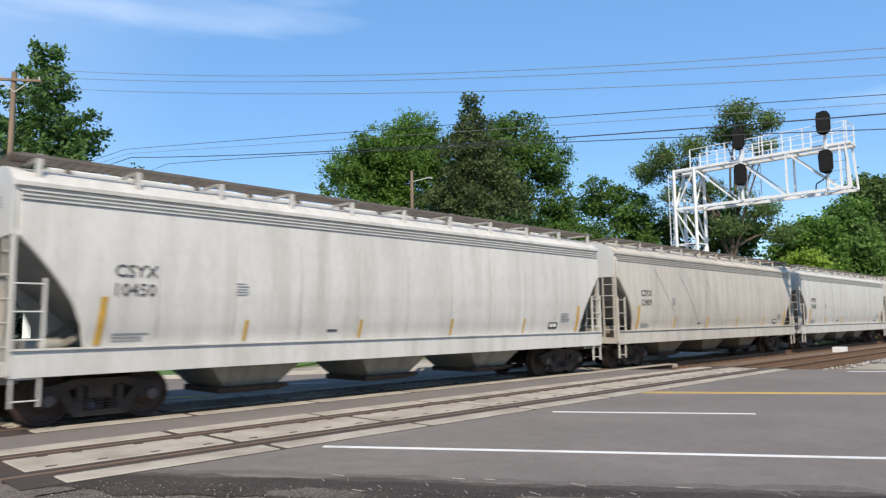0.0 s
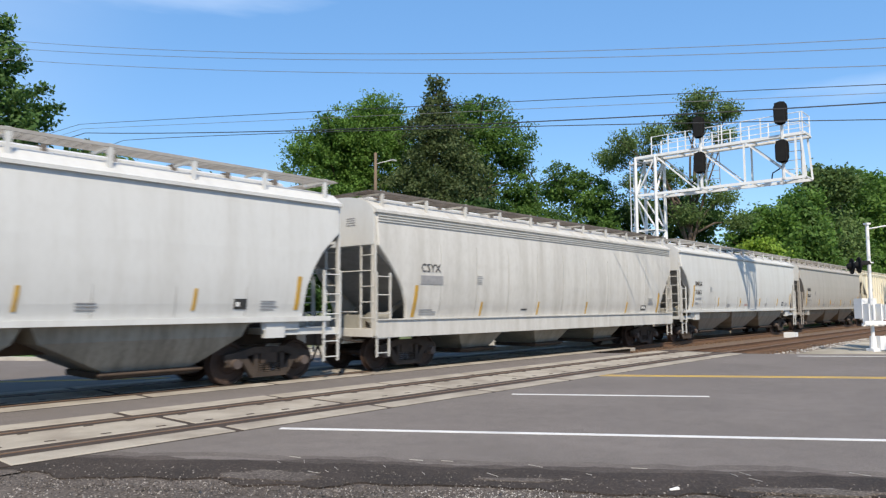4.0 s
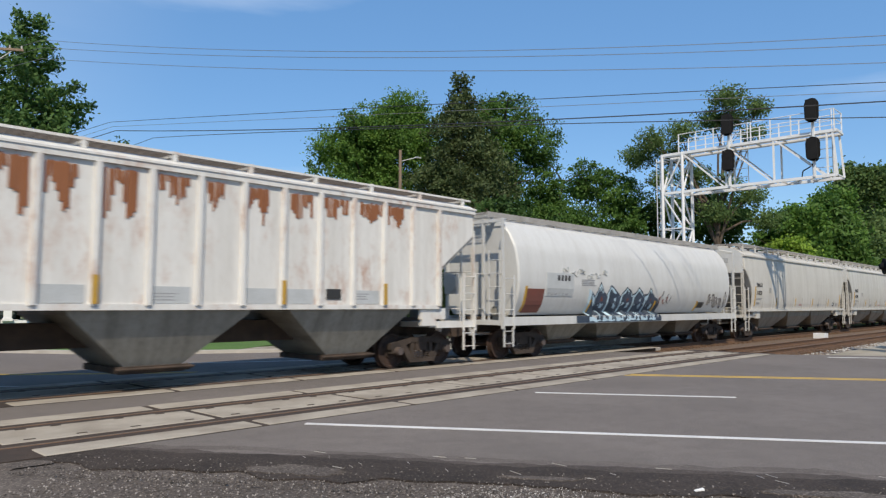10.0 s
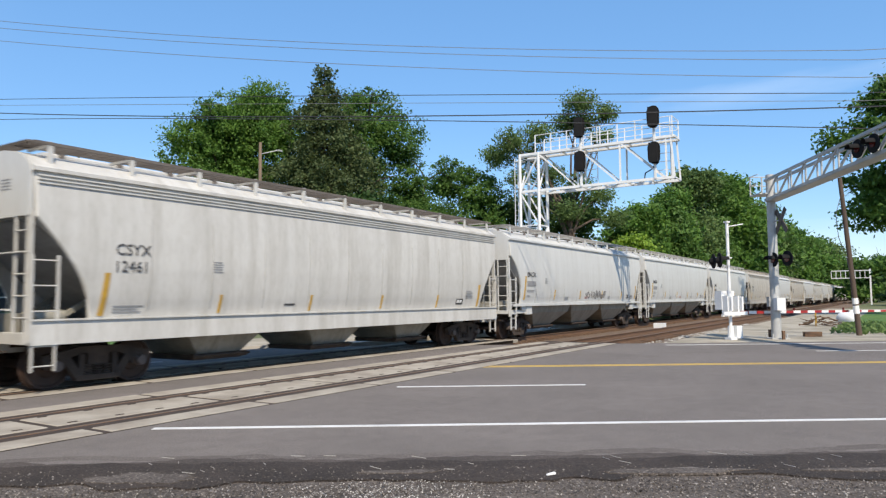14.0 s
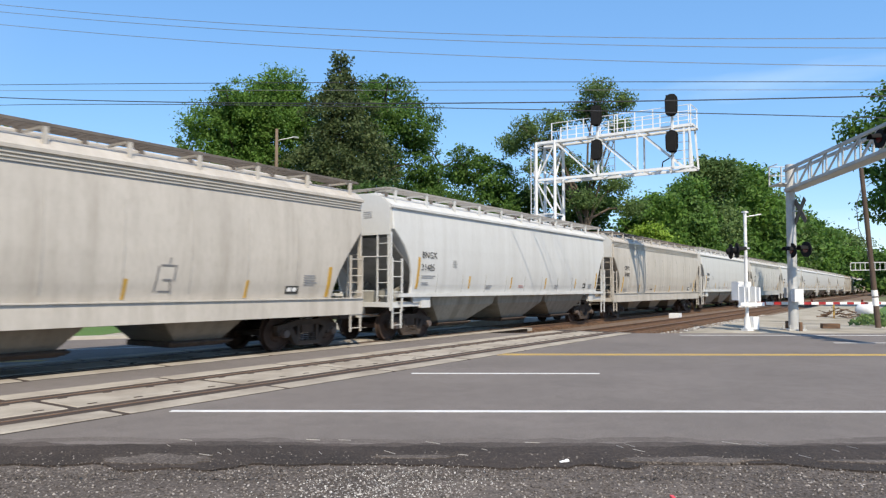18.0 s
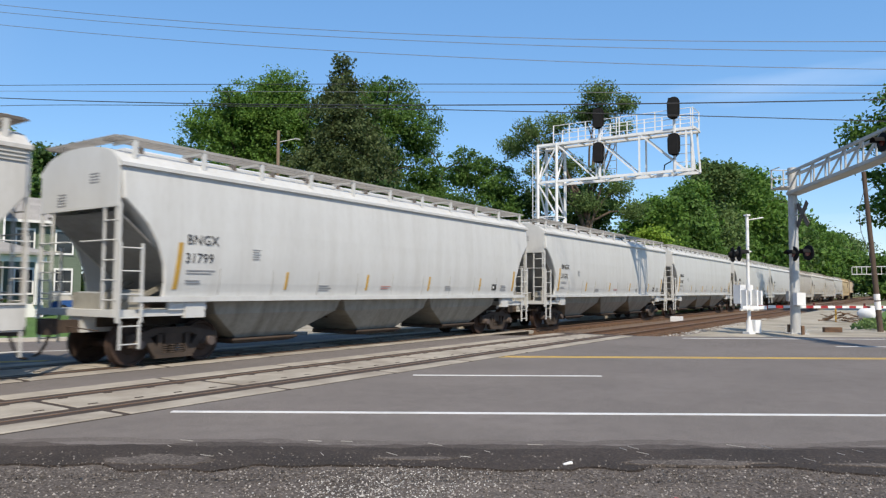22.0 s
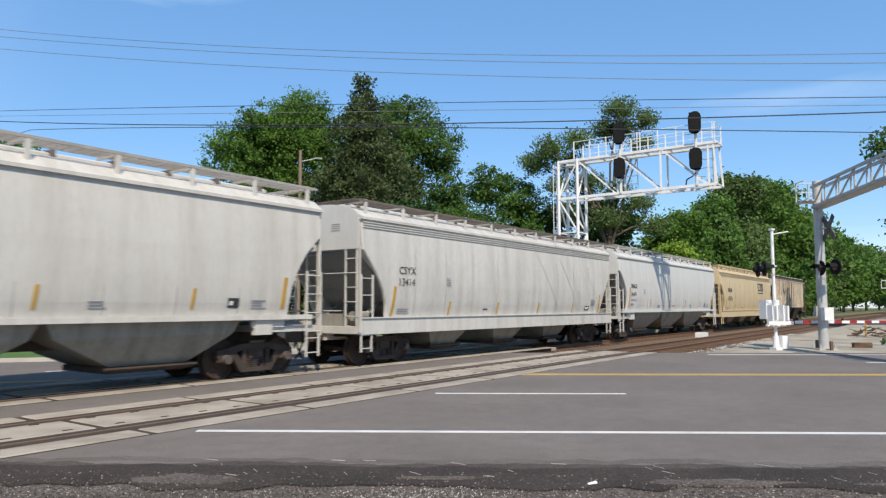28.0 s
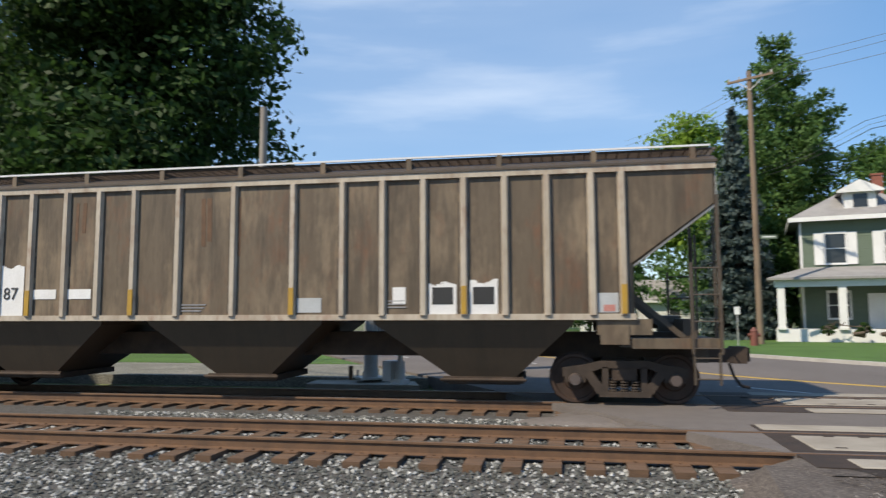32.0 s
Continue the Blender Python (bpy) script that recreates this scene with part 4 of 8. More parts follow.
def build_trees():
    green = "tall broadleaved tree with a dense green crown"
    broad_tree(51.5, 62, 24.0, 12.5, M["leaf"], green, 1, 9000, 0.30, 0.1, 0.1, 22, 2.0)
    broad_tree(56.5, 61.5, 27, 14, M["leaf"], green, 2, 9000, 0.30, 0.1, 0.1, 22, 2.0)
    conifer(55.6, 50.3, 26.6, 20, M["needle"], "tall dark old spruce with drooping boughs", 3, 46, 0.19, 0.05, 0.46, 0.34, 0.60, 2, 0.4)
    broad_tree(64.5, 51.5, 27.5, 13, M["leaf_mid"], green, 4, 8000, 0.30, 0.1, 0.1, 20, 2.0)
    broad_tree(69, 46.5, 20, 11, M["leaf_mid"], green, 41, 6000, 0.3, 0.05, 0.1, 18, 2.0)
    broad_tree(58.5, 35, 15.6, 10.5, M["leaf_mid"], "rounded green tree beyond the tracks", 5, 7000, 0.26, 0.05, 0.0, 20, 2.0)
    broad_tree(63, 33, 12, 9, M["leaf_dark"], "dark bushy tree beyond the tracks", 51, 5000, 0.26, 0.02, 0.0, 16)
    broad_tree(52, 42, 12, 12, M["leaf_dark"], "dark bushy tree beyond the tracks", 52, 5000, 0.28, 0.02, 0.0, 16)
    # open-crowned tree behind the signals
    locust(60.0, 25.0)
    broad_tree(66, 27, 13, 9, M["leaf_dark"], "dark bushy tree beyond the tracks", 61, 4500, 0.26, 0.02, 0.1, 16)
    broad_tree(66, 20.8, 7.6, 6, M["leaf_lime"], "yellow-green bush beside the tracks", 8, 3000, 0.2, 0.02, 0.1, 14)
    broad_tree(72, 21.0, 7.2, 5, M["leaf_lime"], "yellow-green bush beside the tracks", 81, 2600, 0.2, 0.02, 0.1, 14)
    # wood along the line
    rng = random.Random(11)
    row = [(78, 24, 12.0, 8), (86, 23, 14.2, 8), (95, 24.5, 16.2, 8), (104, 23.5, 20.0, 10), (116, 24.5, 22.5, 12), (128, 24, 23.5, 12), (142, 25, 23, 13),
           (158, 25, 22.5, 13), (176, 25.5, 24.5, 14), (196, 25.5, 22, 15), (220, 26, 23.5, 18), (250, 26, 23, 20), (290, 27, 25, 24), (340, 27, 28, 28), (410, 27, 30, 32)]
    for i, (x, y, h, w) in enumerate(row):
        mat = M[("leaf", "leaf_mid", "leaf", "leaf_olive", "leaf_mid")[i % 5]]
        broad_tree(x, y, h, w, mat, "green woodland tree beside the railway", 20 + i, 5000, 0.28 + x * 0.0012, 0.02, 0.12, 22, 1.4 if x < 120 else 0.6)
    for i in range(14):
        x = 70 + i * 7.5
        broad_tree(x, 20.6 + rng.uniform(-0.3, 1.2), rng.uniform(4.5, 8.5), rng.uniform(6, 8), M[("leaf_mid", "leaf", "leaf_dark")[i % 3]], "leafy bush at the edge of the wood", 120 + i, 2200, 0.26, 0.0, 0.05, 12)
    broad_tree(72, -2.2, 21.8, 12.5, M["leaf_mid"], green, 9, 9000, 0.28, 0.25, 0.2, 18)
    broad_tree(430, 4, 22, 34, M["leaf_mid"], "distant tree at the end of the line", 91, 3500, 0.8, 0.0, 0.05, 16)
    broad_tree(440, -16, 20, 34, M["leaf"], "distant tree at the end of the line", 92, 3500, 0.8, 0.0, 0.05, 16)
    for i, (x, y, h) in enumerate(((300, -22, 16), (340, -8, 15), (380, 6, 16), (360, 18, 17), (300, 32, 17), (260, -36, 15), (220, -40, 15), (430, 16, 20), (180, -42, 14), (210, 4, 11), (245, -4, 13), (150, -8, 9), (175, -14, 11), (205, -20, 12), (240, -24, 14), (130, -14, 9))):
        broad_tree(x, y, h, 20, M[("leaf_mid", "leaf", "leaf_dark")[i % 3]], "distant tree at the end of the line", 200 + i, 2600, 0.6, 0.0, 0.05, 14, 0.7)
    # round the house
    conifer(15.6, 57.5, 22.6, 17.5, M["needle_pine"], "large white pine with layered boughs", 10, 22, 0.19, 0.06, -0.05, 0.34, 0.58, 3, 0.08)
    conifer(10.2, 48.5, 15.0, 5.6, M["needle_blue"], "slender blue spruce beside the road", 12, 28, 0.2, 0.04, 0.3, 0.2, 0.75)
    broad_tree(11.0, 68, 20, 12, M["leaf_lime"], "pale green tree behind the pine", 13, 6000, 0.3, 0.1, 0.1, 18)
    broad_tree(27, 66, 17, 11, M["leaf_mid"], "green tree behind the house", 14, 5000, 0.3, 0.1, 0.1, 16)
    broad_tree(36, 70, 16, 12, M["leaf_dark"], "green tree behind the house", 15, 5000, 0.3, 0.1, 0.1, 16)
    broad_tree(24, 66, 8, 13, M["leaf_mid"], "green hedge of trees behind the house", 141, 4000, 0.3, 0.0, 0.0, 16)
    broad_tree(34, 60, 7.5, 14, M["leaf_dark"], "green hedge of trees behind the house", 142, 4000, 0.3, 0.0, 0.0, 16)
    broad_tree(44, 56, 7.5, 12, M["leaf_dark"], "green hedge of trees behind the house", 143, 4000, 0.3, 0.0, 0.0, 16)
    broad_tree(2, 72, 9, 12, M["leaf_mid"], "green tree behind the houses", 16, 4000, 0.3, 0.05, 0.1, 14)
    broad_tree(-9, 75, 9, 14, M["leaf_mid"], "green tree behind the houses", 17, 4000, 0.3, 0.05, 0.1, 14)
    broad_tree(0.5, 44, 6.0, 6.0, M["leaf_dark"], "dark rounded yard tree", 19, 4000, 0.2, 0.1, 0.0, 14)
    broad_tree(-24.3, 34, 25, 19.6, M["leaf_backlit"], "huge shade tree beyond the tracks, leaf colour darkened for backlight", 18, 22000, 0.30, 0.04, 0.0, 40, 1.1)
    broad_tree(-40, 36, 22, 20, M["leaf_backlit"], "huge shade tree beyond the tracks, leaf colour darkened for backlight", 181, 14000, 0.3, 0.04, 0.05, 24)

# ---- the train ----
CAR_L = 17.6
PAINT = {
    "white": car_paint("wagon_white", (0.520, 0.523, 0.515), dirt=0.26),
    "offwhite": car_paint("wagon_offwhite", (0.515, 0.497, 0.462), dirt=0.42),
    "grey": car_paint("wagon_grey", (0.520, 0.508, 0.482), dirt=0.55),
    "beige": car_paint("wagon_beige", (0.470, 0.436, 0.390), dirt=0.62),
    "taupe": car_paint("wagon_taupe", (0.360, 0.334, 0.304), dirt=0.4),
    "cream": car_paint("wagon_cream", (0.664, 0.608, 0.480), dirt=0.22),
    "yellow": car_paint("wagon_yellow", (0.448, 0.352, 0.152), dirt=0.25),
    "stained": car_paint("wagon_stained", (0.624, 0.584, 0.496), (0.42, 0.31, 0.17), dirt=0.5, rust=0.6, rust_col=(0.42, 0.24, 0.08)),
    "rusted": car_paint("wagon_rusted", (0.640, 0.628, 0.600), dirt=0.3, rust=0.6, rust_col=(0.33, 0.13, 0.05)),
    "tan": car_paint("wagon_tan", (0.528, 0.416, 0.256), dirt=0.25),
    "brown": car_paint("wagon_brown", (0.142, 0.106, 0.069), (0.07, 0.046, 0.028), dirt=0.9, rust=0.45, blotch=0.7, rough=0.6),
    "ribpale": car_paint("wagon_rib_pale", (0.512, 0.448, 0.360), (0.20, 0.13, 0.075), dirt=0.8, rust=0.6),
    # underside paints: grime, plus the shade below the body darkened into the colour
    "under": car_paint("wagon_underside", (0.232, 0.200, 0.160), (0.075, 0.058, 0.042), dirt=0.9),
    "under_pale_shaded": car_paint("wagon_underside_pale", (0.29, 0.277, 0.24), (0.075, 0.063, 0.048), dirt=0.95),
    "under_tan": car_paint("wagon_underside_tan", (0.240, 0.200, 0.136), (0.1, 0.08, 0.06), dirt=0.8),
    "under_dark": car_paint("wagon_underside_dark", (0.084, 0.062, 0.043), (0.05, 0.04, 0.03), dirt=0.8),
    # end slope sheets: dirt, with the shade of the end recess painted in
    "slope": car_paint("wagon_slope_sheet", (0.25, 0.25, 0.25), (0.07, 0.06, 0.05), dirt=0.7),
    "rust": car_paint("wagon_rust_patch", (0.248, 0.092, 0.036), (0.14, 0.05, 0.025), dirt=0.6, rough=0.8),
}
MESHES = {}


def kept(key, make):
    """One mesh for all alike parts."""
    if key not in MESHES:
        MESHES[key] = make()
    return MESHES[key]


def part(name, key, make, parent, label="", at=None):
    o = new(name, kept(key, make))
    o.parent = parent
    if at is not None:
        o.matrix_basis = at
    if label:
        o["label"] = label
    return o


def wheelset_mesh():
    g = Geo()
    prof = [(-0.83, 0.09), (-0.835, 0.20), (-0.80, 0.23), (-0.80, 0.38), (-0.835, 0.40), (-0.835, 0.452), (-0.71, 0.457), (-0.70, 0.485), (-0.675, 0.485), (-0.67, 0.39), (-0.74, 0.36), (-0.76, 0.2), (-0.70, 0.15), (-0.70, 0.085)]
    n = 24
    for s in (1, -1):
        rings = [[(r * math.cos(k * 6.2832 / n), s * y, r * math.sin(k * 6.2832 / n)) for k in range(n)] for y, r in prof]
        g.loft(rings)
    g.tube((0, -1.05, 0), (0, 1.05, 0), 0.085, 0.085, 12)
    return g.mesh("wheelset", M["wheel"], 40)


def side_frame_mesh():
    """Cast side frame: arched top, spring window and the two pedestal ends."""
    g = Geo()
    top = [(-1.12, 0.50), (-1.12, 0.66), (-0.75, 0.72), (-0.42, 0.80), (0.42, 0.80), (0.75, 0.72), (1.12, 0.66), (1.12, 0.50), (0.72, 0.55), (0.40, 0.66), (-0.40, 0.66), (-0.72, 0.55)]
    g.extrude(top, -0.07, 0.07)
    g.extrude([(-0.74, 0.56), (-0.58, 0.60), (-0.36, 0.30), (-0.36, 0.16), (-0.50, 0.20)], -0.075, 0.075)
    g.extrude([(0.74, 0.56), (0.58, 0.60), (0.36, 0.30), (0.36, 0.16), (0.50, 0.20)], -0.075, 0.075)
    g.box(-0.46, 0.46, -0.09, 0.09, 0.14, 0.24)
    g.box(-0.40, -0.29, -0.07, 0.07, 0.24, 0.68).box(0.29, 0.40, -0.07, 0.07, 0.24, 0.68)
    for s in (-1, 1):
        g.box(s * 0.89 - 0.19, s * 0.89 + 0.19, -0.08, 0.08, 0.40, 0.62)
    return g.mesh("side_frame", M["frame_cast"], 30)


def springs_mesh():
    g = Geo()
    for x in (-0.2, 0.0, 0.2):
        for z in (0.25, 0.30, 0.35, 0.40):
            g.tube((x, 0, z), (x, 0, z + 0.028), 0.085, 0.085, 10)
    return g.mesh("spring_nest", M["frame_cast"])


def bolster_mesh():
    g = Geo()
    g.box(-0.22, 0.22, -1.05, 1.05, 0.44, 0.66).box(-0.35, 0.35, -0.4, 0.4, 0.6, 0.82)
    for s in (-1, 1):
        g.box(s * 0.42 - 0.05, s * 0.42 + 0.05, -0.75, 0.75, 0.42, 0.56)
    return g.mesh("bolster", M["truck"])


def add_truck(car, x):
    t = new("truck")
    t.empty_display_size, t.parent, t.location = 0.2, car, (x, 0, 0)
    for s in (-0.89, 0.89):
        w = part("wheelset", "wheelset", wheelset_mesh, t, at=pose(s, 0, 0.457))
    part("bolster", "bolster", bolster_mesh, t)
    for y in (-1.0, 1.0):
        part("side_frame", "side_frame", side_frame_mesh, t, at=pose(0, y, 0))
        tagged(part("spring_nest", "springs", springs_mesh, t, at=pose(0, y, 0)), kind="stuff")
        for s in (-0.89, 0.89):
            part("bearing_cap", "cap%d" % (y > 0), lambda: Geo().tube((0, 0, 0), (0, 0.12 if y > 0 else -0.12, 0), 0.115, 0.10, 12).mesh("bearing_cap", M["bearing"], 40), t, "dull round bearing cap", pose(s, y * 1.08, 0.457))


def ladder_mesh(mat, x0, x1, y, z0, z1, rungs, bar=0.035):
    g = Geo()
    for x in (x0, x1):
        g.box(x - bar, x + bar, y - 0.025, y + 0.025, z0, z1)
    for k in range(rungs):
        z = z0 + 0.1 + (z1 - z0 - 0.2) * k / max(1, rungs - 1)
        g.tube((x0, y, z), (x1, y, z), 0.014, 0.014, 6)
    return g.mesh("ladder", mat)


def coupler_mesh():
    g = Geo()
    g.box(-0.45, 0.9, -0.14, 0.14, 0.72, 0.98)
    g.extrude([(-0.72, 0.70), (-0.72, 1.02), (-0.45, 1.02), (-0.38, 0.95), (-0.38, 0.74), (-0.45, 0.70)], -0.17, 0.13)
    g.box(-0.80, -0.68, -0.17, -0.02, 0.73, 0.99)
    pts = [(-0.35, 0.3, 0.72), (-0.42, 0.34, 0.48), (-0.55, 0.30, 0.30), (-0.72, 0.22, 0.26)]
    for a, b in zip(pts, pts[1:]):
        g.tube(a, b, 0.028, 0.028, 6)
    g.tube((-0.25, -1.3, 0.80), (-0.25, 0.05, 0.86), 0.015, 0.015, 6)
    return g.mesh("coupler", M["truck"])


BROWN_RIBS = (1.51, 2.10, 2.84, 3.68, 4.45, 5.26, 6.03, 6.83, 7.82, 9.02, 10.27, 11.28, 12.08, 12.88, 13.65, 14.42, 15.19, 15.99, 16.53)


def rib_x(brown, k):
    """Where the side posts stand along a ribbed wagon."""
    return BROWN_RIBS[k] if brown else 1.45 + k * (CAR_L - 2.9) / 15


def cut_of(kind):
    """How far the side is cut back from the end, level by level, from the roof line down."""
    if kind == "rib":
        return [(4.33, 0.0), (3.60, 0.0), (2.55, 1.44), (1.56, 1.44)]
    if kind == "round":
        return [(4.15, 0.62), (3.4, 0.66), (2.4, 0.70), (1.35, 0.74)]
    if kind == "groove":
        return [(4.08, 0.02), (3.25, 0.04), (2.95, 0.30), (2.68, 0.53), (2.38, 0.75), (2.12, 0.92), (1.75, 1.08), (1.36, 1.16)]
    return [(4.10, 0.02), (3.44, 0.04), (3.20, 0.30), (2.95, 0.55), (2.55, 0.80), (2.14, 0.97), (1.75, 1.02), (1.46, 1.02)]


def half_width(kind, z):
    if kind == "rib":
        return 1.52
    if kind == "round":
        return float(np.interp(z, [1.35, 1.7, 2.2, 2.8, 3.4, 3.8, 4.15], [1.20, 1.45, 1.58, 1.60, 1.50, 1.33, 1.05]))
    return float(np.interp(z, [1.36, 1.8, 2.4, 3.0, 3.6, 4.1], [1.46, 1.56, 1.61, 1.61, 1.58, 1.53]))


def body_mesh(kind, mat):
    cut = cut_of(kind)
    levels = sorted({round(z, 3) for z, _ in cut} | {round(float(z), 3) for z in np.linspace(cut[-1][0], cut[0][0], 10)})
    zs, cs = [c[0] for c in cut][::-1], [c[1] for c in cut][::-1]
    rings = []
    for z in levels:
        c, w = float(np.interp(z, zs, cs)), half_width(kind, z)
        k = 0.05
        rings.append([(c, -w + k, z), (c + k, -w, z), (CAR_L - c - k, -w, z), (CAR_L - c, -w + k, z), (CAR_L - c, w - k, z), (CAR_L - c - k, w, z), (c + k, w, z), (c, w - k, z)])
    if kind in ("smooth", "groove"):
        # the side sheets reach past the sloping end sheet
        out = []
        for z, r in zip(levels, rings):
            c, w, k = r[0][0], r[1][1], 0.03
            s = max(c + 0.004, 0.06 + (3.2 - z) * 1.22)
            half = [(s, w + 0.09), (c, w + 0.09), (c, w + k), (c + k, w)]
            ring = [(x, y, z) for x, y in half] + [(CAR_L - x, y, z) for x, y in half[::-1]]
            out.append(ring + [(x, -y, z) for x, y, z in ring[::-1]])
        rings = out
    return Geo().loft(rings).mesh("body", mat, 25)


def roof_mesh(kind, mat):
    x = 0.62 if kind == "round" else 0.0
    if kind == "round":
        sec = [(1.05, 4.13), (0.85, 4.28), (0.55, 4.38), (0.25, 4.42)]
    else:
        sec = [(1.53, 4.08), (1.60, 4.09), (1.60, 4.16), (1.50, 4.21), (1.25, 4.40), (0.95, 4.50), (0.5, 4.57), (0.15, 4.59)]
    if kind == "rib":
        sec = [(y, 4.32 + (z - 4.08) * 0.6) for y, z in sec]
    outline = [(y, z) for y, z in sec] + [(-y, z) for y, z in sec[::-1]] + [(-sec[0][0] + 0.05, sec[0][1] - 0.02), (sec[0][0] - 0.05, sec[0][1] - 0.02)]
    g = Geo().loft([[(xx, y, z) for y, z in outline] for xx in (x - 0.03, CAR_L - x + 0.03)])
    return g.mesh("roof", mat, 30)


def hatch_mesh(z, mat):
    """Trough hatch: coaming, and four long lids with rounded tops."""
    g = Geo().box(0.75, CAR_L - 0.75, -0.30, 0.30, z - 0.03, z + 0.08)
    n, x0, x1 = 4, 0.8, CAR_L - 0.8
    for k in range(n):
        a, b = x0 + (x1 - x0) * k / n + 0.02, x0 + (x1 - x0) * (k + 1) / n - 0.02
        sec = [(0.36, z + 0.06), (0.36, z + 0.12), (0.26, z + 0.17), (-0.26, z + 0.17), (-0.36, z + 0.12), (-0.36, z + 0.06)]
        g.loft([[(x, y, h) for y, h in sec] for x in (a, b)])
    return g.mesh("hatch_cover", mat)


def clamp_mesh(z):
    g = Geo()
    for k in range(13):
        x = 1.1 + k * (CAR_L - 2.2) / 12
        g.box(x - 0.035, x + 0.035, -0.46, 0.46, z + 0.165, z + 0.20).box(x - 0.04, x + 0.04, -0.48, -0.40, z + 0.0, z + 0.19).box(x - 0.04, x + 0.04, 0.40, 0.48, z + 0.0, z + 0.19)
    return g.mesh("hatch_clamp", M["walkway"])


def grating_mesh(name, x0, x1, y0, y1, z, mat, cross=0.11):
    """An open steel grating with its frame."""
    g = Geo()
    for y in (y0, y1):
        g.box(x0, x1, y - 0.015, y + 0.015, z - 0.025, z + 0.012)
    n = max(2, round((y1 - y0) / 0.085))
    for k in range(1, n):
        y = y0 + (y1 - y0) * k / n
        g.box(x0, x1, y - 0.007, y + 0.007, z - 0.015, z + 0.01)
    n = max(2, round((x1 - x0) / cross))
    for k in range(n + 1):
        x = x0 + (x1 - x0) * k / n
        g.box(x - 0.008, x + 0.008, y0, y1, z - 0.012, z + 0.008)
    return g.mesh(name, mat)


def arch_panel(mat):
    """The end sheet under the roof's arch."""
    half = [(1.49, 3.27), (1.50, 4.10), (1.42, 4.24), (1.20, 4.40), (0.92, 4.495), (0.5, 4.565), (0.15, 4.585)]
    out = half + [(-y, z) for y, z in half[::-1]]
    return Geo().loft([[(x, y, z) for y, z in out] for x in (-0.045, 0.012)]).mesh("end_panel", mat)


def hopper_mesh(x0, x1, b0, b1, top, low, w, mat, drop=0.12):
    g = Geo()
    g.loft([[(x0, -w, top), (x1, -w, top), (x1, w, top), (x0, w, top)], [(x0 + 0.5 * drop, -w + 0.25 * drop, top - drop), (x1 - 0.5 * drop, -w + 0.25 * drop, top - drop), (x1 - 0.5 * drop, w - 0.25 * drop, top - drop), (x0 + 0.5 * drop, w - 0.25 * drop, top - drop)],
            [(b0, -w * 0.62, low), (b1, -w * 0.62, low), (b1, w * 0.62, low), (b0, w * 0.62, low)]])
    return g.mesh("hopper", mat)


def gate_mesh(b0, b1, low, w):
    g = Geo().box(b0 - 0.12, b1 + 0.12, -w, w, low - 0.10, low + 0.02)
    g.box(b0 - 0.2, b1 + 0.2, -w - 0.1, -w, low - 0.07, low + 0.05).tube((b0 - 0.25, -w - 0.14, low), (b1 + 0.25, -w - 0.14, low), 0.03)
    return g.mesh("outlet_gate", M["truck"])


def rib_mesh(z0, z1, mat):
    """A pressed side post with bevelled flanks."""
    g = Geo()
    g.loft([[(-0.075, 0, z0), (-0.045, -0.085, z0 + 0.04), (0.045, -0.085, z0 + 0.04), (0.075, 0, z0)], [(-0.075, 0, z1), (-0.045, -0.085, z1), (0.045, -0.085, z1), (0.075, 0, z1)]])
    return g.mesh("side_post", mat)


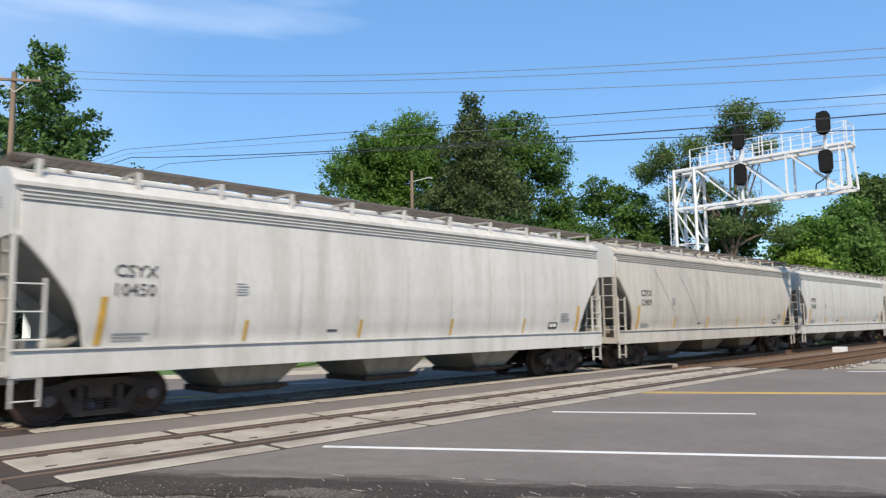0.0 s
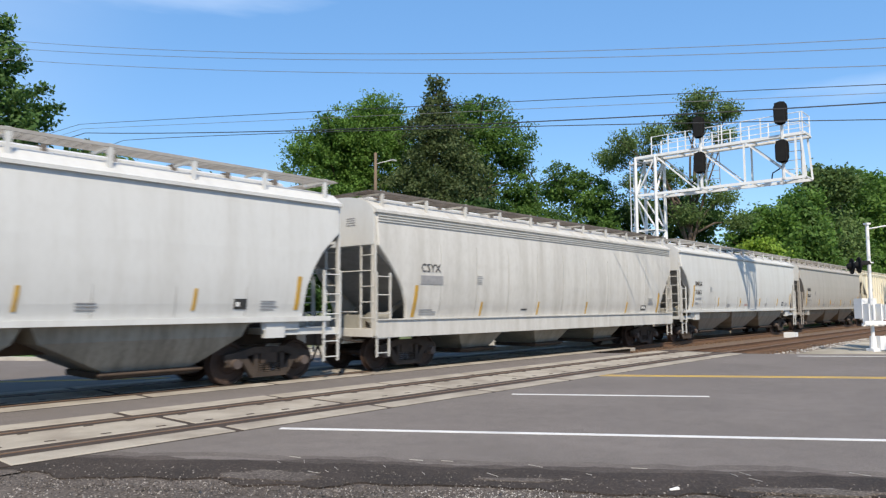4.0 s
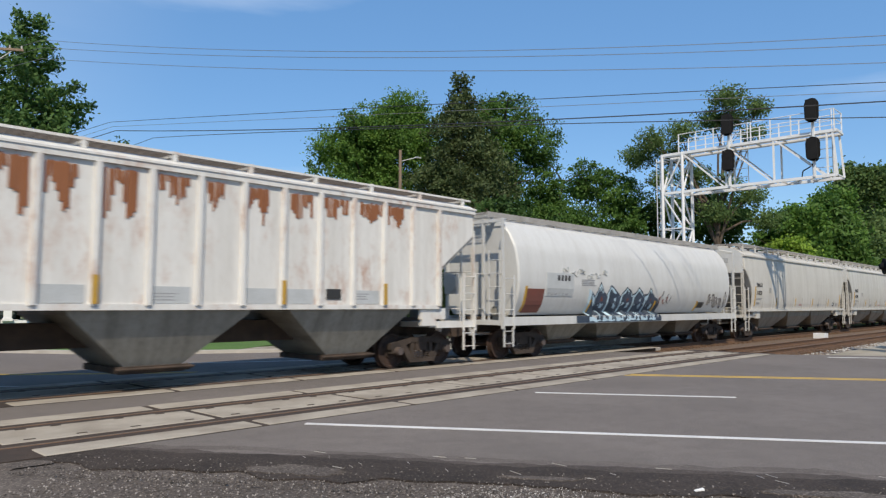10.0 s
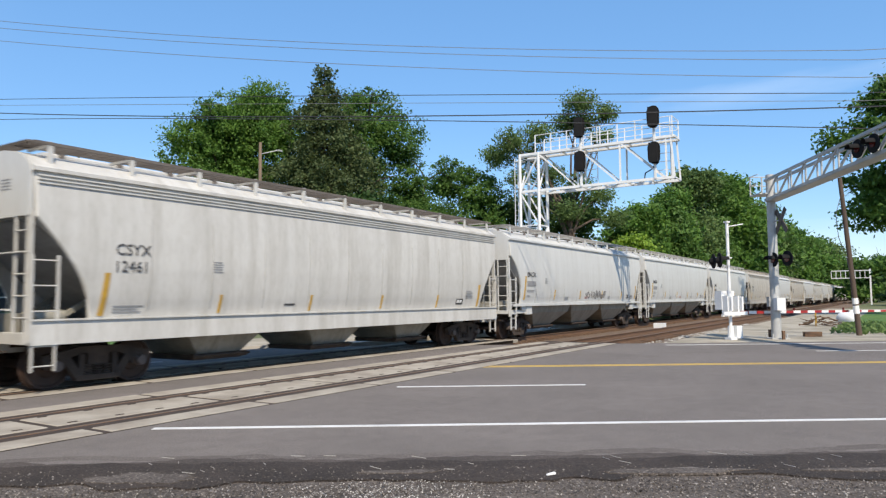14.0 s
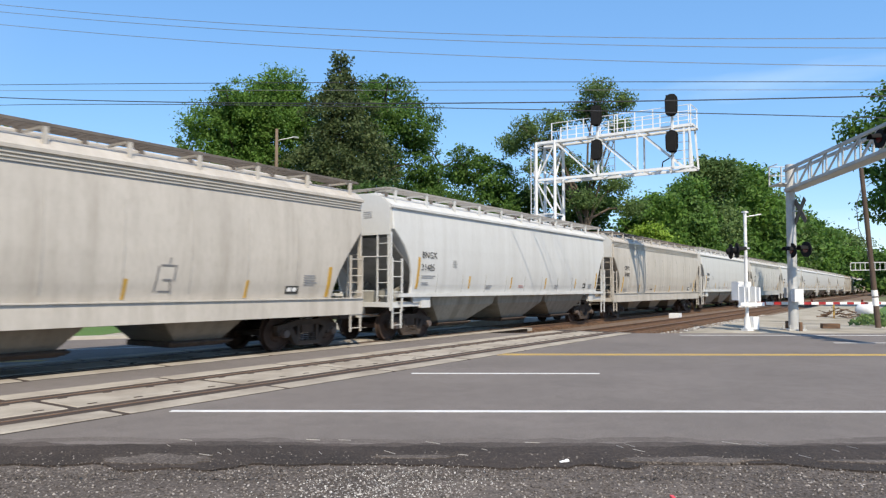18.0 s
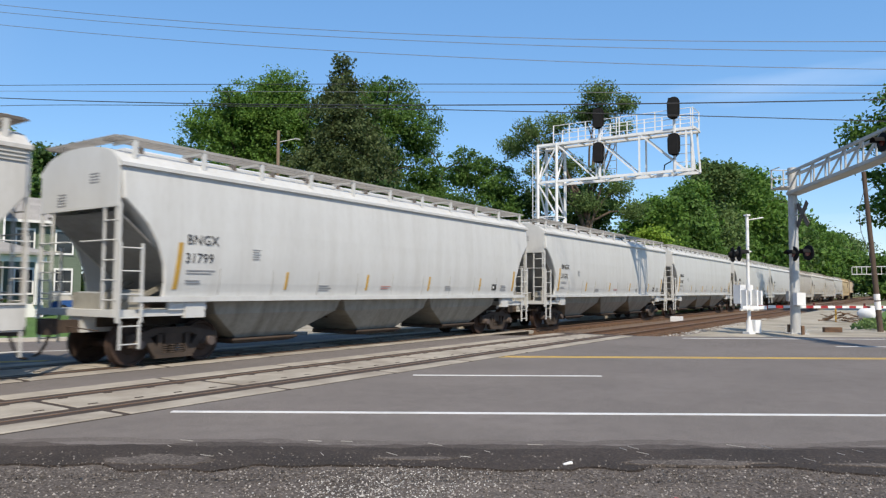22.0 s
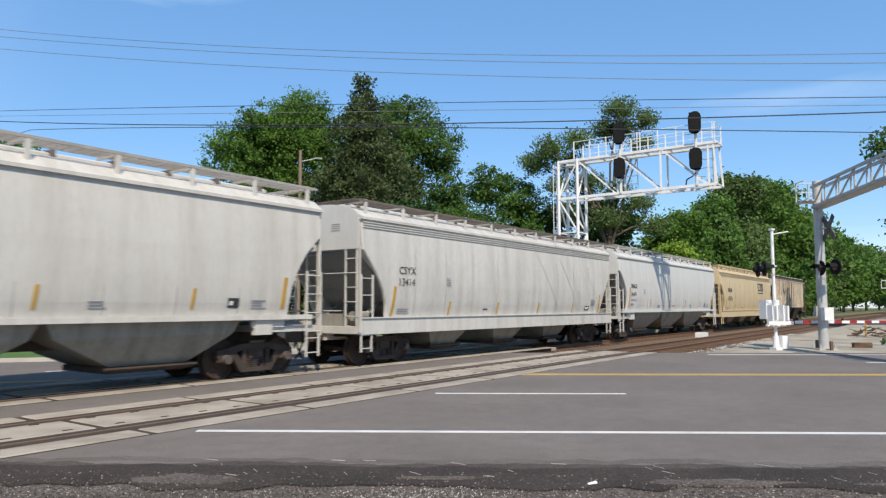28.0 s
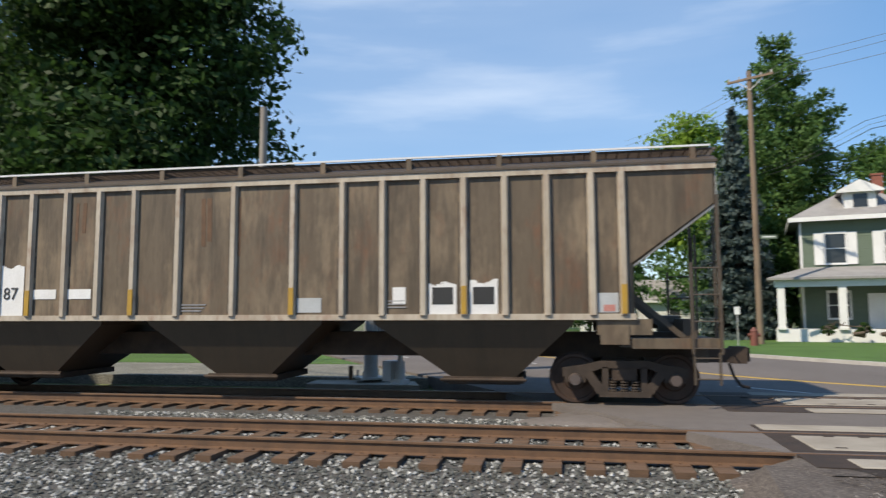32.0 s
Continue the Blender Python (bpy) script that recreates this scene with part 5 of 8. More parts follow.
def build_car(kind, paint, label):
    """A covered hopper wagon with all its parts; its front end at the origin, running towards -x."""
    P = PAINT[paint]
    U = PAINT[{"brown": "under_dark", "cream": "under_tan", "yellow": "under_tan", "tan": "under_tan"}.get(paint, "under_pale_shaded" if paint in ("white", "grey", "offwhite", "rusted", "stained") else "under")]
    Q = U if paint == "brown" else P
    car = thing("hopper_wagon", label, "railway wagon", group="wagons of the train")
    key = kind + paint
    part("body", key + "body", lambda: body_mesh(kind, P), car)
    part("roof", key + "roof", lambda: roof_mesh(kind, U if paint == "brown" else P), car)
    low_z = {"rib": 1.56, "round": 1.20, "groove": 1.36, "smooth": 1.46}[kind]
    # end panels over the slope sheet, and the slope sheet's stiffener
    for end in (0, 1):
        m = Matrix.Identity(4) if not end else Matrix.Translation((CAR_L, 0, 0)) @ Matrix.Rotation(math.pi, 4, "Z")
        # platform and end sill
        z0, z1 = (1.06, 1.20) if kind != "groove" else (0.92, 1.12)
        part("end_platform", key + "plat", lambda: Geo().box(-0.05, 1.7, -1.45, 1.45, z0, z1).box(0.0, 1.2, -0.25, 0.25, 0.72, z0).mesh("end_platform", Q), car, at=m)
        part("coupler", "coupler", coupler_mesh, car, "rusty dark coupler with air hose", m)
        if kind in ("smooth", "groove"):
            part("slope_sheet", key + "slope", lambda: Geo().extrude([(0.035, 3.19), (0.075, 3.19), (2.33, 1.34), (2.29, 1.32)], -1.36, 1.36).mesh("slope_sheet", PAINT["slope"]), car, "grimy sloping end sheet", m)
        if kind != "round":
            def struts():
                g = Geo()
                for y in (-0.75, 0.75):
                    g.beam((0.5, y, z1), (1.9, y, 2.4 if kind == "rib" else 1.9), 0.07, 0.10)
                g.box(0.25, 0.5, -0.6, 0.6, z1, z1 + 0.35)
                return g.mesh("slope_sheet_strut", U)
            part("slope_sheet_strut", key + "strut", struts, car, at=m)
        if kind in ("smooth", "groove"):
            part("end_panel", key + "endp", lambda: arch_panel(PAINT["white"] if paint in ("taupe", "beige", "grey", "offwhite") else P), car, "pale painted end panel", m)
            if not end:
                def end_bars():
                    g = Geo()
                    for y, z, n in ((-0.62, 3.98, 4), (0.62, 3.62, 5)):
                        for i in range(n):
                            g.box(-0.053, -0.044, y - 0.17, y + 0.17, z - i * 0.06, z - i * 0.06 + 0.022)
                    return g.mesh("end_stencil", M["ink_grey"])
                tagged(part("end_stencil", key + "est", end_bars, car, "small faded stencil lines"), kind="stuff")
        if kind == "rib":
            part("end_panel", key + "endp", lambda: Geo().box(-0.012, 0.0, -1.50, 1.50, 3.64, 4.28).mesh("end_panel", M["patch_grey"] if paint == "brown" else P), car, "pale painted end panel", m)
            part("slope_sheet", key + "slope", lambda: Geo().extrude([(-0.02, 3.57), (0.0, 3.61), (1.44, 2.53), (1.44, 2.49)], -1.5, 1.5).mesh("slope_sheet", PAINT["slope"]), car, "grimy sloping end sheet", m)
        # hand wheel of the brake on the front end, brake cylinder on the platform
        part("brake_wheel", key + "bw", lambda: Geo().tube((-0.10, 0.55, 2.35), (-0.06, 0.55, 2.35), 0.27, 0.27, 16).box(-0.06, 0.06, 0.3, 0.8, 2.0, 2.7).mesh("brake_wheel", P, 30), car, at=m) if kind == "round" and not end else None
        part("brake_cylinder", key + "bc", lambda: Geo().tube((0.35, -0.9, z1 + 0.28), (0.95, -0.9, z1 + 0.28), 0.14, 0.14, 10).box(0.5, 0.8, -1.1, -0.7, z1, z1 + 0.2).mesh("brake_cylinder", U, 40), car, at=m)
        for y in (-1.0, 1.0):
            # corner post, side ladder, end ladder
            yy = 1.53 * y
            lo = 0.45
            part("corner_post", key + "post%g" % y, lambda: Geo().box(-0.025, 0.03, min(yy, yy - 0.06 * y), max(yy, yy - 0.06 * y), 0.95, 3.75 if kind == "rib" else 3.35).mesh("corner_post", Q), car, at=m)
            part("ladder", key + "sl%g" % y, lambda: ladder_mesh(Q, 0.0, 0.48, yy + 0.03 * y, 0.95, 2.55, 4, 0.022), car, "side ladder with round rungs", m)
            part("sill_step", key + "ss%g" % y, lambda: ladder_mesh(Q, 0.04, 0.46, yy + 0.01 * y, 0.42, 0.98, 2, 0.018), car, "sill step below the platform", m)
            def end_ladder():
                g = Geo()
                for a in (1.0, 1.42):
                    g.box(-0.04, 0.0, a * y - 0.022, a * y + 0.022, 1.1, 3.3)
                for i in range(5):
                    g.tube((-0.03, 1.0 * y, 1.40 + 0.40 * i), (-0.03, 1.5 * y, 1.40 + 0.40 * i), 0.014, 0.014, 6)
                return g.mesh("ladder", Q)
            part("ladder", key + "el%g" % y, end_ladder, car, "end ladder with round rungs", m)
            def grab():
                g = Geo().tube((-0.06, 0.2 * y, 2.6), (-0.06, 1.4 * y, 2.6), 0.015, 0.015, 6)
                g.tube((-0.06, 0.2 * y, 1.55), (-0.06, 0.9 * y, 1.55), 0.015, 0.015, 6)
                return g.mesh("grab_iron", Q)
            part("grab_iron", key + "grab%g" % y, grab, car, at=m)
        if kind == "smooth" or kind == "rib":
            part("jacking_pad", key + "jack", lambda: Geo().box(1.15, 2.1, -1.5, -1.42, low_z - 0.28, low_z).box(1.55, 2.05, -1.53, -1.40, low_z - 0.45, low_z - 0.1).mesh("jacking_pad", P), car, at=m)
            part("jacking_pad", key + "jack2", lambda: Geo().box(1.15, 2.1, 1.42, 1.5, low_z - 0.28, low_z).box(1.55, 2.05, 1.40, 1.53, low_z - 0.45, low_z - 0.1).mesh("jacking_pad", P), car, at=m)
    # side sills
    for y in (-1, 1):
        if kind == "groove":
            part("side_sill", key + "sill%d" % y, lambda: Geo().box(0.0, CAR_L, min(1.47 * y, 1.58 * y), max(1.47 * y, 1.58 * y), 0.90, 1.34).box(0, CAR_L, min(1.40 * y, 1.62 * y), max(1.40 * y, 1.62 * y), 1.34, 1.37).mesh("side_sill", P), car)
        elif kind == "smooth":
            part("side_sill", key + "sill%d" % y, lambda: Geo().box(0.3, CAR_L - 0.3, min(1.40 * y, 1.60 * y), max(1.40 * y, 1.60 * y), 1.36, 1.47).mesh("side_sill", P), car)
        elif kind == "round":
            part("side_sill", key + "sill%d" % y, lambda: Geo().box(0.0, CAR_L, min(1.35 * y, 1.55 * y), max(1.35 * y, 1.55 * y), 1.04, 1.30).mesh("side_sill", P), car)
        else:
            part("side_sill", key + "sill%d" % y, lambda: Geo().box(1.42, CAR_L - 1.42, min(1.50 * y, 1.56 * y), max(1.50 * y, 1.56 * y), 1.55, 1.66).box(0, CAR_L, min(1.5 * y, 1.58 * y), max(1.5 * y, 1.58 * y), 4.215, 4.37).mesh("side_sill", PAINT["ribpale"] if paint == "brown" else P), car)
            for x in (0.0, CAR_L - 1.5):
                part("end_sill", key + "esill%d" % y, lambda: Geo().box(0.0, 1.5, min(1.40 * y, 1.52 * y), max(1.40 * y, 1.52 * y), 1.04, 1.22).mesh("end_sill", P), car, at=pose(x, 0, 0))
        if kind == "groove":
            for k, z in enumerate((3.86, 3.93, 4.0)):
                part("roof_groove", key + "gr%d%d" % (y, k), lambda: Geo().box(0.06, CAR_L - 0.06, min(1.53 * y, 1.585 * y), max(1.53 * y, 1.585 * y), z, z + 0.028).mesh("roof_groove", P), car)
        # shallow weld seams between the side sheets
        if kind in ("smooth", "groove"):
            for k in range(9 if y < 0 else 0):
                x = 2.4 + k * 1.58
                part("side_seam", key + "seam%d" % y, lambda: Geo().loft([[(-0.007 * k, y * (half_width(kind, z) - 0.02), z), (0.007 * k, y * (half_width(kind, z) - 0.02), z), (0.007 * k, y * (half_width(kind, z) + 0.007), z), (-0.007 * k, y * (half_width(kind, z) + 0.007), z)] for z, k in (((1.5, 1.8), (1.8, 1.5), (2.1, 1.2), (2.4, 0.9), (2.7, 0.7), (3.0, 0.6), (3.4, 0.4)) if kind == "groove" else ((1.5, 1.2), (1.8, 0.9), (2.1, 0.5)))]).mesh("side_seam", M["seam"]), car, at=pose(x, 0, 0))
    # ribs
    if kind == "rib":
        rp = PAINT["ribpale"] if paint == "brown" else P
        xs = [rib_x(paint == "brown", k) for k in range(19 if paint == "brown" else 16)]
        for y in (-1, 1):
            for x in xs:
                part("side_post", key + "rib", lambda: rib_mesh(1.6, 4.22, rp), car, at=Matrix.Translation((x, y * 1.518, 0)) @ Matrix.Rotation(0 if y < 0 else math.pi, 4, "Z"))
    # running boards on brackets
    up = {"rib": 0.05, "groove": 0.09}.get(kind, 0.14)
    n = 11
    xs = [0.35 + k * (CAR_L - 0.7) / (n - 1) for k in range(n)]
    if kind == "round":
        part("running_board", key + "rb", lambda: grating_mesh("running_board", 0.1, CAR_L - 0.1, -0.8, 0.8, 4.50, M["grating"]), car, "steel grating walkway")
        for x in xs:
            part("bracket", key + "brk", lambda: Geo().box(-0.03, 0.03, -0.8, 0.8, 4.38, 4.49).box(-0.03, 0.03, -0.82, -0.76, 4.26, 4.49).box(-0.03, 0.03, 0.76, 0.82, 4.26, 4.49).mesh("bracket", P), car, at=pose(x, 0, 0))
        for y in (-1, 1):
            part("edge_plate", key + "ep%d" % y, lambda: Geo().box(0.1, CAR_L - 0.1, y * 0.84 - 0.012, y * 0.84 + 0.012, 4.36, 4.53).mesh("edge_plate", M["grating"]), car, "pale edge plate of the walkway")
        for s in (0, 1):
            m = Matrix.Identity(4) if not s else Matrix.Translation((CAR_L, 0, 0)) @ Matrix.Rotation(math.pi, 4, "Z")
            def frame_posts():
                g = Geo()
                for y in (-1.5, -0.75, 0.75, 1.5):
                    g.box(-0.02, 0.06, y - 0.04, y + 0.04, 1.2, 4.35 - 0.1 * abs(y))
                g.box(-0.02, 0.06, -1.54, 1.54, 4.15, 4.25)
                g.beam((0.02, -1.5, 4.2), (0.65, -1.1, 4.3), 0.06).beam((0.02, 1.5, 4.2), (0.65, 1.1, 4.3), 0.06)
                return g.mesh("end_frame", P)
            part("end_frame", key + "ef", frame_posts, car, "white end frame of upright posts", m)
    else:
        for y in (-1, 1):
            part("running_board", key + "rb%d" % y, lambda: grating_mesh("running_board", 0.05, CAR_L - 0.05, min(0.72 * y, 1.34 * y), max(0.72 * y, 1.34 * y), 4.575 + up, M["grating"] if kind == "smooth" else M["truck"] if paint == "brown" else M["walkway"], 0.2), car, "steel grating walkway")
            part("edge_rail", key + "er%d" % y, lambda: Geo().box(0.05, CAR_L - 0.05, y * 1.40 - 0.02, y * 1.40 + 0.02, (4.60 if paint == "brown" else 4.545 if kind == "rib" else 4.53 if paint != "tan" else 4.51) + up, (4.635 if paint == "brown" else 4.59) + up).mesh("edge_rail", M["white_steel"] if paint == "brown" else P if kind == "rib" or paint == "tan" else M["grating"] if kind == "smooth" else M["walkway"]), car)
            for x in xs:
                part("bracket", key + "brk%d" % y, lambda: Geo().box(-0.05, 0.05, y * 1.39 - 0.025, y * 1.39 + 0.025, 4.22, 4.60 + up).box(-0.025, 0.025, min(0.6 * y, 1.38 * y), max(0.6 * y, 1.38 * y), 4.50 + up, 4.55 + up).mesh("bracket", P), car, at=pose(x, 0, 0))
        for s in (0.14, CAR_L - 0.14):
            part("end_walkway", key + "ew", lambda: grating_mesh("end_walkway", -0.2, 0.2, -1.34, 1.34, 4.575 + up, M["grating"] if kind == "smooth" else M["walkway"]), car, at=pose(s, 0, 0))
        part("hatch_cover", key + "hatch", lambda: hatch_mesh(4.42 if kind == "rib" else 4.55, M["truck"] if paint == "brown" else P), car, "long trough hatch in four lids")
        tagged(part("hatch_clamp", key + "clamp", lambda: clamp_mesh(4.42 if kind == "rib" else 4.55), car, "dark lid clamps along the hatch"), kind="stuff")
    # hoppers below
    if kind == "rib":
        bays, low, w = [tuple(q * CAR_L / 17.6 for q in b) for b in ((2.25, 5.95, 3.4, 4.5), (6.9, 10.55, 8.2, 9.25), (11.5, 15.2, 12.95, 14.05))], 0.42, 1.47
    elif kind == "smooth":
        bays, low, w = [(2.3, 6.7, 3.5, 5.1), (6.71, 10.89, 8.0, 9.6), (10.9, 15.3, 12.5, 14.1)], 0.42, 1.42
    elif kind == "round":
        bays, low, w = [(2.6, 5.4, 3.4, 4.6), (5.7, 8.6, 6.5, 7.8), (8.85, 11.75, 9.65, 10.95), (12.05, 14.85, 12.85, 14.05)], 0.45, 1.2
    else:
        bays, low, w = [(3.3, 6.3, 4.2, 5.4), (7.2, 10.25, 8.1, 9.35), (11.15, 14.15, 12.05, 13.25)], 0.40, 1.35
    for k, (x0, x1, b0, b1) in enumerate(bays):
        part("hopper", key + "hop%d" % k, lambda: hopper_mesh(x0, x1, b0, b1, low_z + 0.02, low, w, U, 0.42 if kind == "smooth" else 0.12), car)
        part("outlet_gate", key + "gate%d" % k, lambda: gate_mesh(b0, b1, low, w * 0.62), car, "dark outlet gate")
    part("centre_sill", key + "csill", lambda: Geo().box(0.3, CAR_L - 0.3, -0.3, 0.3, 0.82, 1.3).mesh("centre_sill", M["truck"]), car)
    add_truck(car, 1.62)
    add_truck(car, CAR_L - 1.62)
    return car


def sticker(car, name, x, z, w, h, mat, kind, lift=0.0, slant=0.0, label=""):
    """A thin painted mark lying on the near side of a wagon."""
    base = {"rib": lambda q: 1.52}.get(kind, lambda q: half_width(kind, q))
    rings = []
    k = max(1, round(h / 0.12)) if kind != "rib" else 1
    for i in range(k + 1):
        f = i / k
        y, xx, zz = -base(z + h * f) - 0.012 - lift, x + slant * f, z + h * f
        rings.append([(xx, y, zz), (xx + w, y, zz), (xx + w, y + 0.03, zz), (xx, y + 0.03, zz)])
    g = Geo().loft(rings)
    return g.ob(name, mat, car, label)


def lettering(car, words, x, z, size, mat, kind, name="lettering", stretch=1.0):
    base = 1.52 if kind == "rib" else half_width(kind, z)
    lean = 0.0 if kind == "rib" else math.degrees(math.atan2(half_width(kind, z) - half_width(kind, z + size), size))
    o = new(name, text_mesh(name, words, size, mat))
    o.parent = car
    o.matrix_basis = pose(x, -base - 0.014, z, -lean) @ Matrix.Diagonal((stretch, 1, 1, 1))
    return o


# front end at 16 s along the line, type, paint, mark, number, extra
CARS = [
    (-355.1, "groove", "grey", "", "", ""), (-336.33, "groove", "grey", "CSYX", "10450", ""), (-317.57, "groove", "beige", "CSYX", "12409", ""),
    (-298.72, "groove", "grey", "CSYX", "12368", ""), (-279.96, "smooth", "offwhite", "BNGX", "30186", ""), (-261.19, "smooth", "white", "BNGX", "", ""),
    (-242.4, "groove", "grey", "CSYX", "", ""), (-223.69, "smooth", "white", "BNGX", "31863", ""), (-204.83, "smooth", "taupe", "BNGX", "30563", ""),
    (-185.89, "rib", "cream", "logo", "25 04 37", ""), (-167.54, "rib", "yellow", "logo", "25 19 79", ""), (-148.61, "rib", "stained", "NOKL", "82 74 20", "tagged"),
    (-129.85, "rib", "rusted", "NOKL", "82 69 91", "rust"), (-110.95, "round", "white", "", "460190", "mural"), (-92.11, "smooth", "offwhite", "BNGX", "31828", ""),
    (-73.4, "smooth", "grey", "BNGX", "31308", ""), (-54.4, "groove", "beige", "CSYX", "10561", ""), (-35.7, "groove", "grey", "CSYX", "12461", ""),
    (-16.82, "smooth", "white", "BNGX", "", "tag"), (1.87, "smooth", "white", "BNGX", "", ""), (20.61, "smooth", "white", "BNGX", "31321", ""),
    (40.22, "groove", "beige", "CSYX", "", "sketch"), (59.23, "smooth", "white", "BNGX", "31485", ""), (78.13, "groove", "beige", "CSYX", "10488", ""),
    (96.72, "smooth", "white", "BNGX", "31872", ""), (115.95, "groove", "grey", "CSYX", "", ""), (135.32, "smooth", "white", "BNGX", "31799", ""),
    (154.67, "smooth", "white", "BNGX", "31332", ""), (173.84, "smooth", "white", "BNGX", "31447", ""), (192.92, "smooth", "white", "BNGX", "", ""),
    (211.91, "smooth", "white", "BNGX", "31639", ""), (231.26, "groove", "beige", "CSYX", "", ""), (250.01, "smooth", "offwhite", "BNGX", "30261", ""),
    (269.14, "groove", "grey", "CSYX", "13414", ""), (287.92, "smooth", "white", "BNGX", "31474", ""), (307.07, "groove", "tan", "logo", "255226", "tan"),
    (325.80, "rib", "brown", "NDYX", "", "brown"),
]
LABELS = {
    "white": "white smooth-sided covered hopper wagon, lightly streaked", "offwhite": "off-white smooth-sided covered hopper wagon with grime", "grey": "pale grey covered hopper wagon with weathered sides",
    "beige": "dusty beige-grey covered hopper wagon with ribbed roof edge", "taupe": "grimy grey-brown smooth-sided covered hopper wagon", "cream": "cream ribbed covered hopper wagon with black emblem",
    "yellow": "mustard yellow ribbed covered hopper wagon with black emblem", "stained": "stained off-white ribbed covered hopper wagon with scrawls", "rusted": "white ribbed covered hopper wagon with rust patches",
    "tan": "tan smooth covered hopper wagon with black emblem", "brown": "dirty brown ribbed covered hopper wagon at the train's end",
}


def scribble(car, x, z, w, h, mat, kind, seed):
    """A looping spray-can scrawl of a few letters."""
    rnd = random.Random(seed)
    a, b, c = rnd.uniform(0, 6), rnd.choice((2, 3)), rnd.uniform(0.5, 1.0)
    pts = []
    for i in range(26):
        u = i / 25
        px = x + w * (0.5 + 0.42 * math.cos(6.283 * u * b / 2 + a) * c + 0.35 * (u - 0.5))
        pz = z + h * (0.5 + 0.48 * math.sin(6.283 * u * b + a * 2) * (0.7 + 0.3 * math.sin(9 * u)))
        pts.append((px, -(1.52 if kind == "rib" else half_width(kind, pz)) - 0.008, pz))
    g = Geo()
    for p, q in zip(pts, pts[1:]):
        g.beam(p, q, 0.006, 0.032, (0, 1, 0))
    return g.ob("scrawl", mat, car)


def block_emblem(car, x, z, h, w, step, kind, under=True):
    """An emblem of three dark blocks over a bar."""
    for k in range(3):
        xx = x + k * step
        sticker(car, "emblem_block", xx, z + h * 0.25, w, h * 0.14, M["ink"], kind)
        sticker(car, "emblem_block", xx, z + h * 0.86, w, h * 0.14, M["ink"], kind)
        sticker(car, "emblem_block", xx, z + h * 0.39, w * 0.34, h * 0.47, M["ink"], kind)
        if k:
            sticker(car, "emblem_block", xx + w * 0.62, z + h * 0.39, w * 0.34, h * 0.47, M["ink"], kind)
        if under and step > w * 1.5:
            sticker(car, "emblem_bar", xx, z, w, h * 0.10, M["ink"], kind)
    if under and step <= w * 1.5:
        sticker(car, "emblem_bar", x, z, 2 * step + w, h * 0.11, M["ink"], kind)


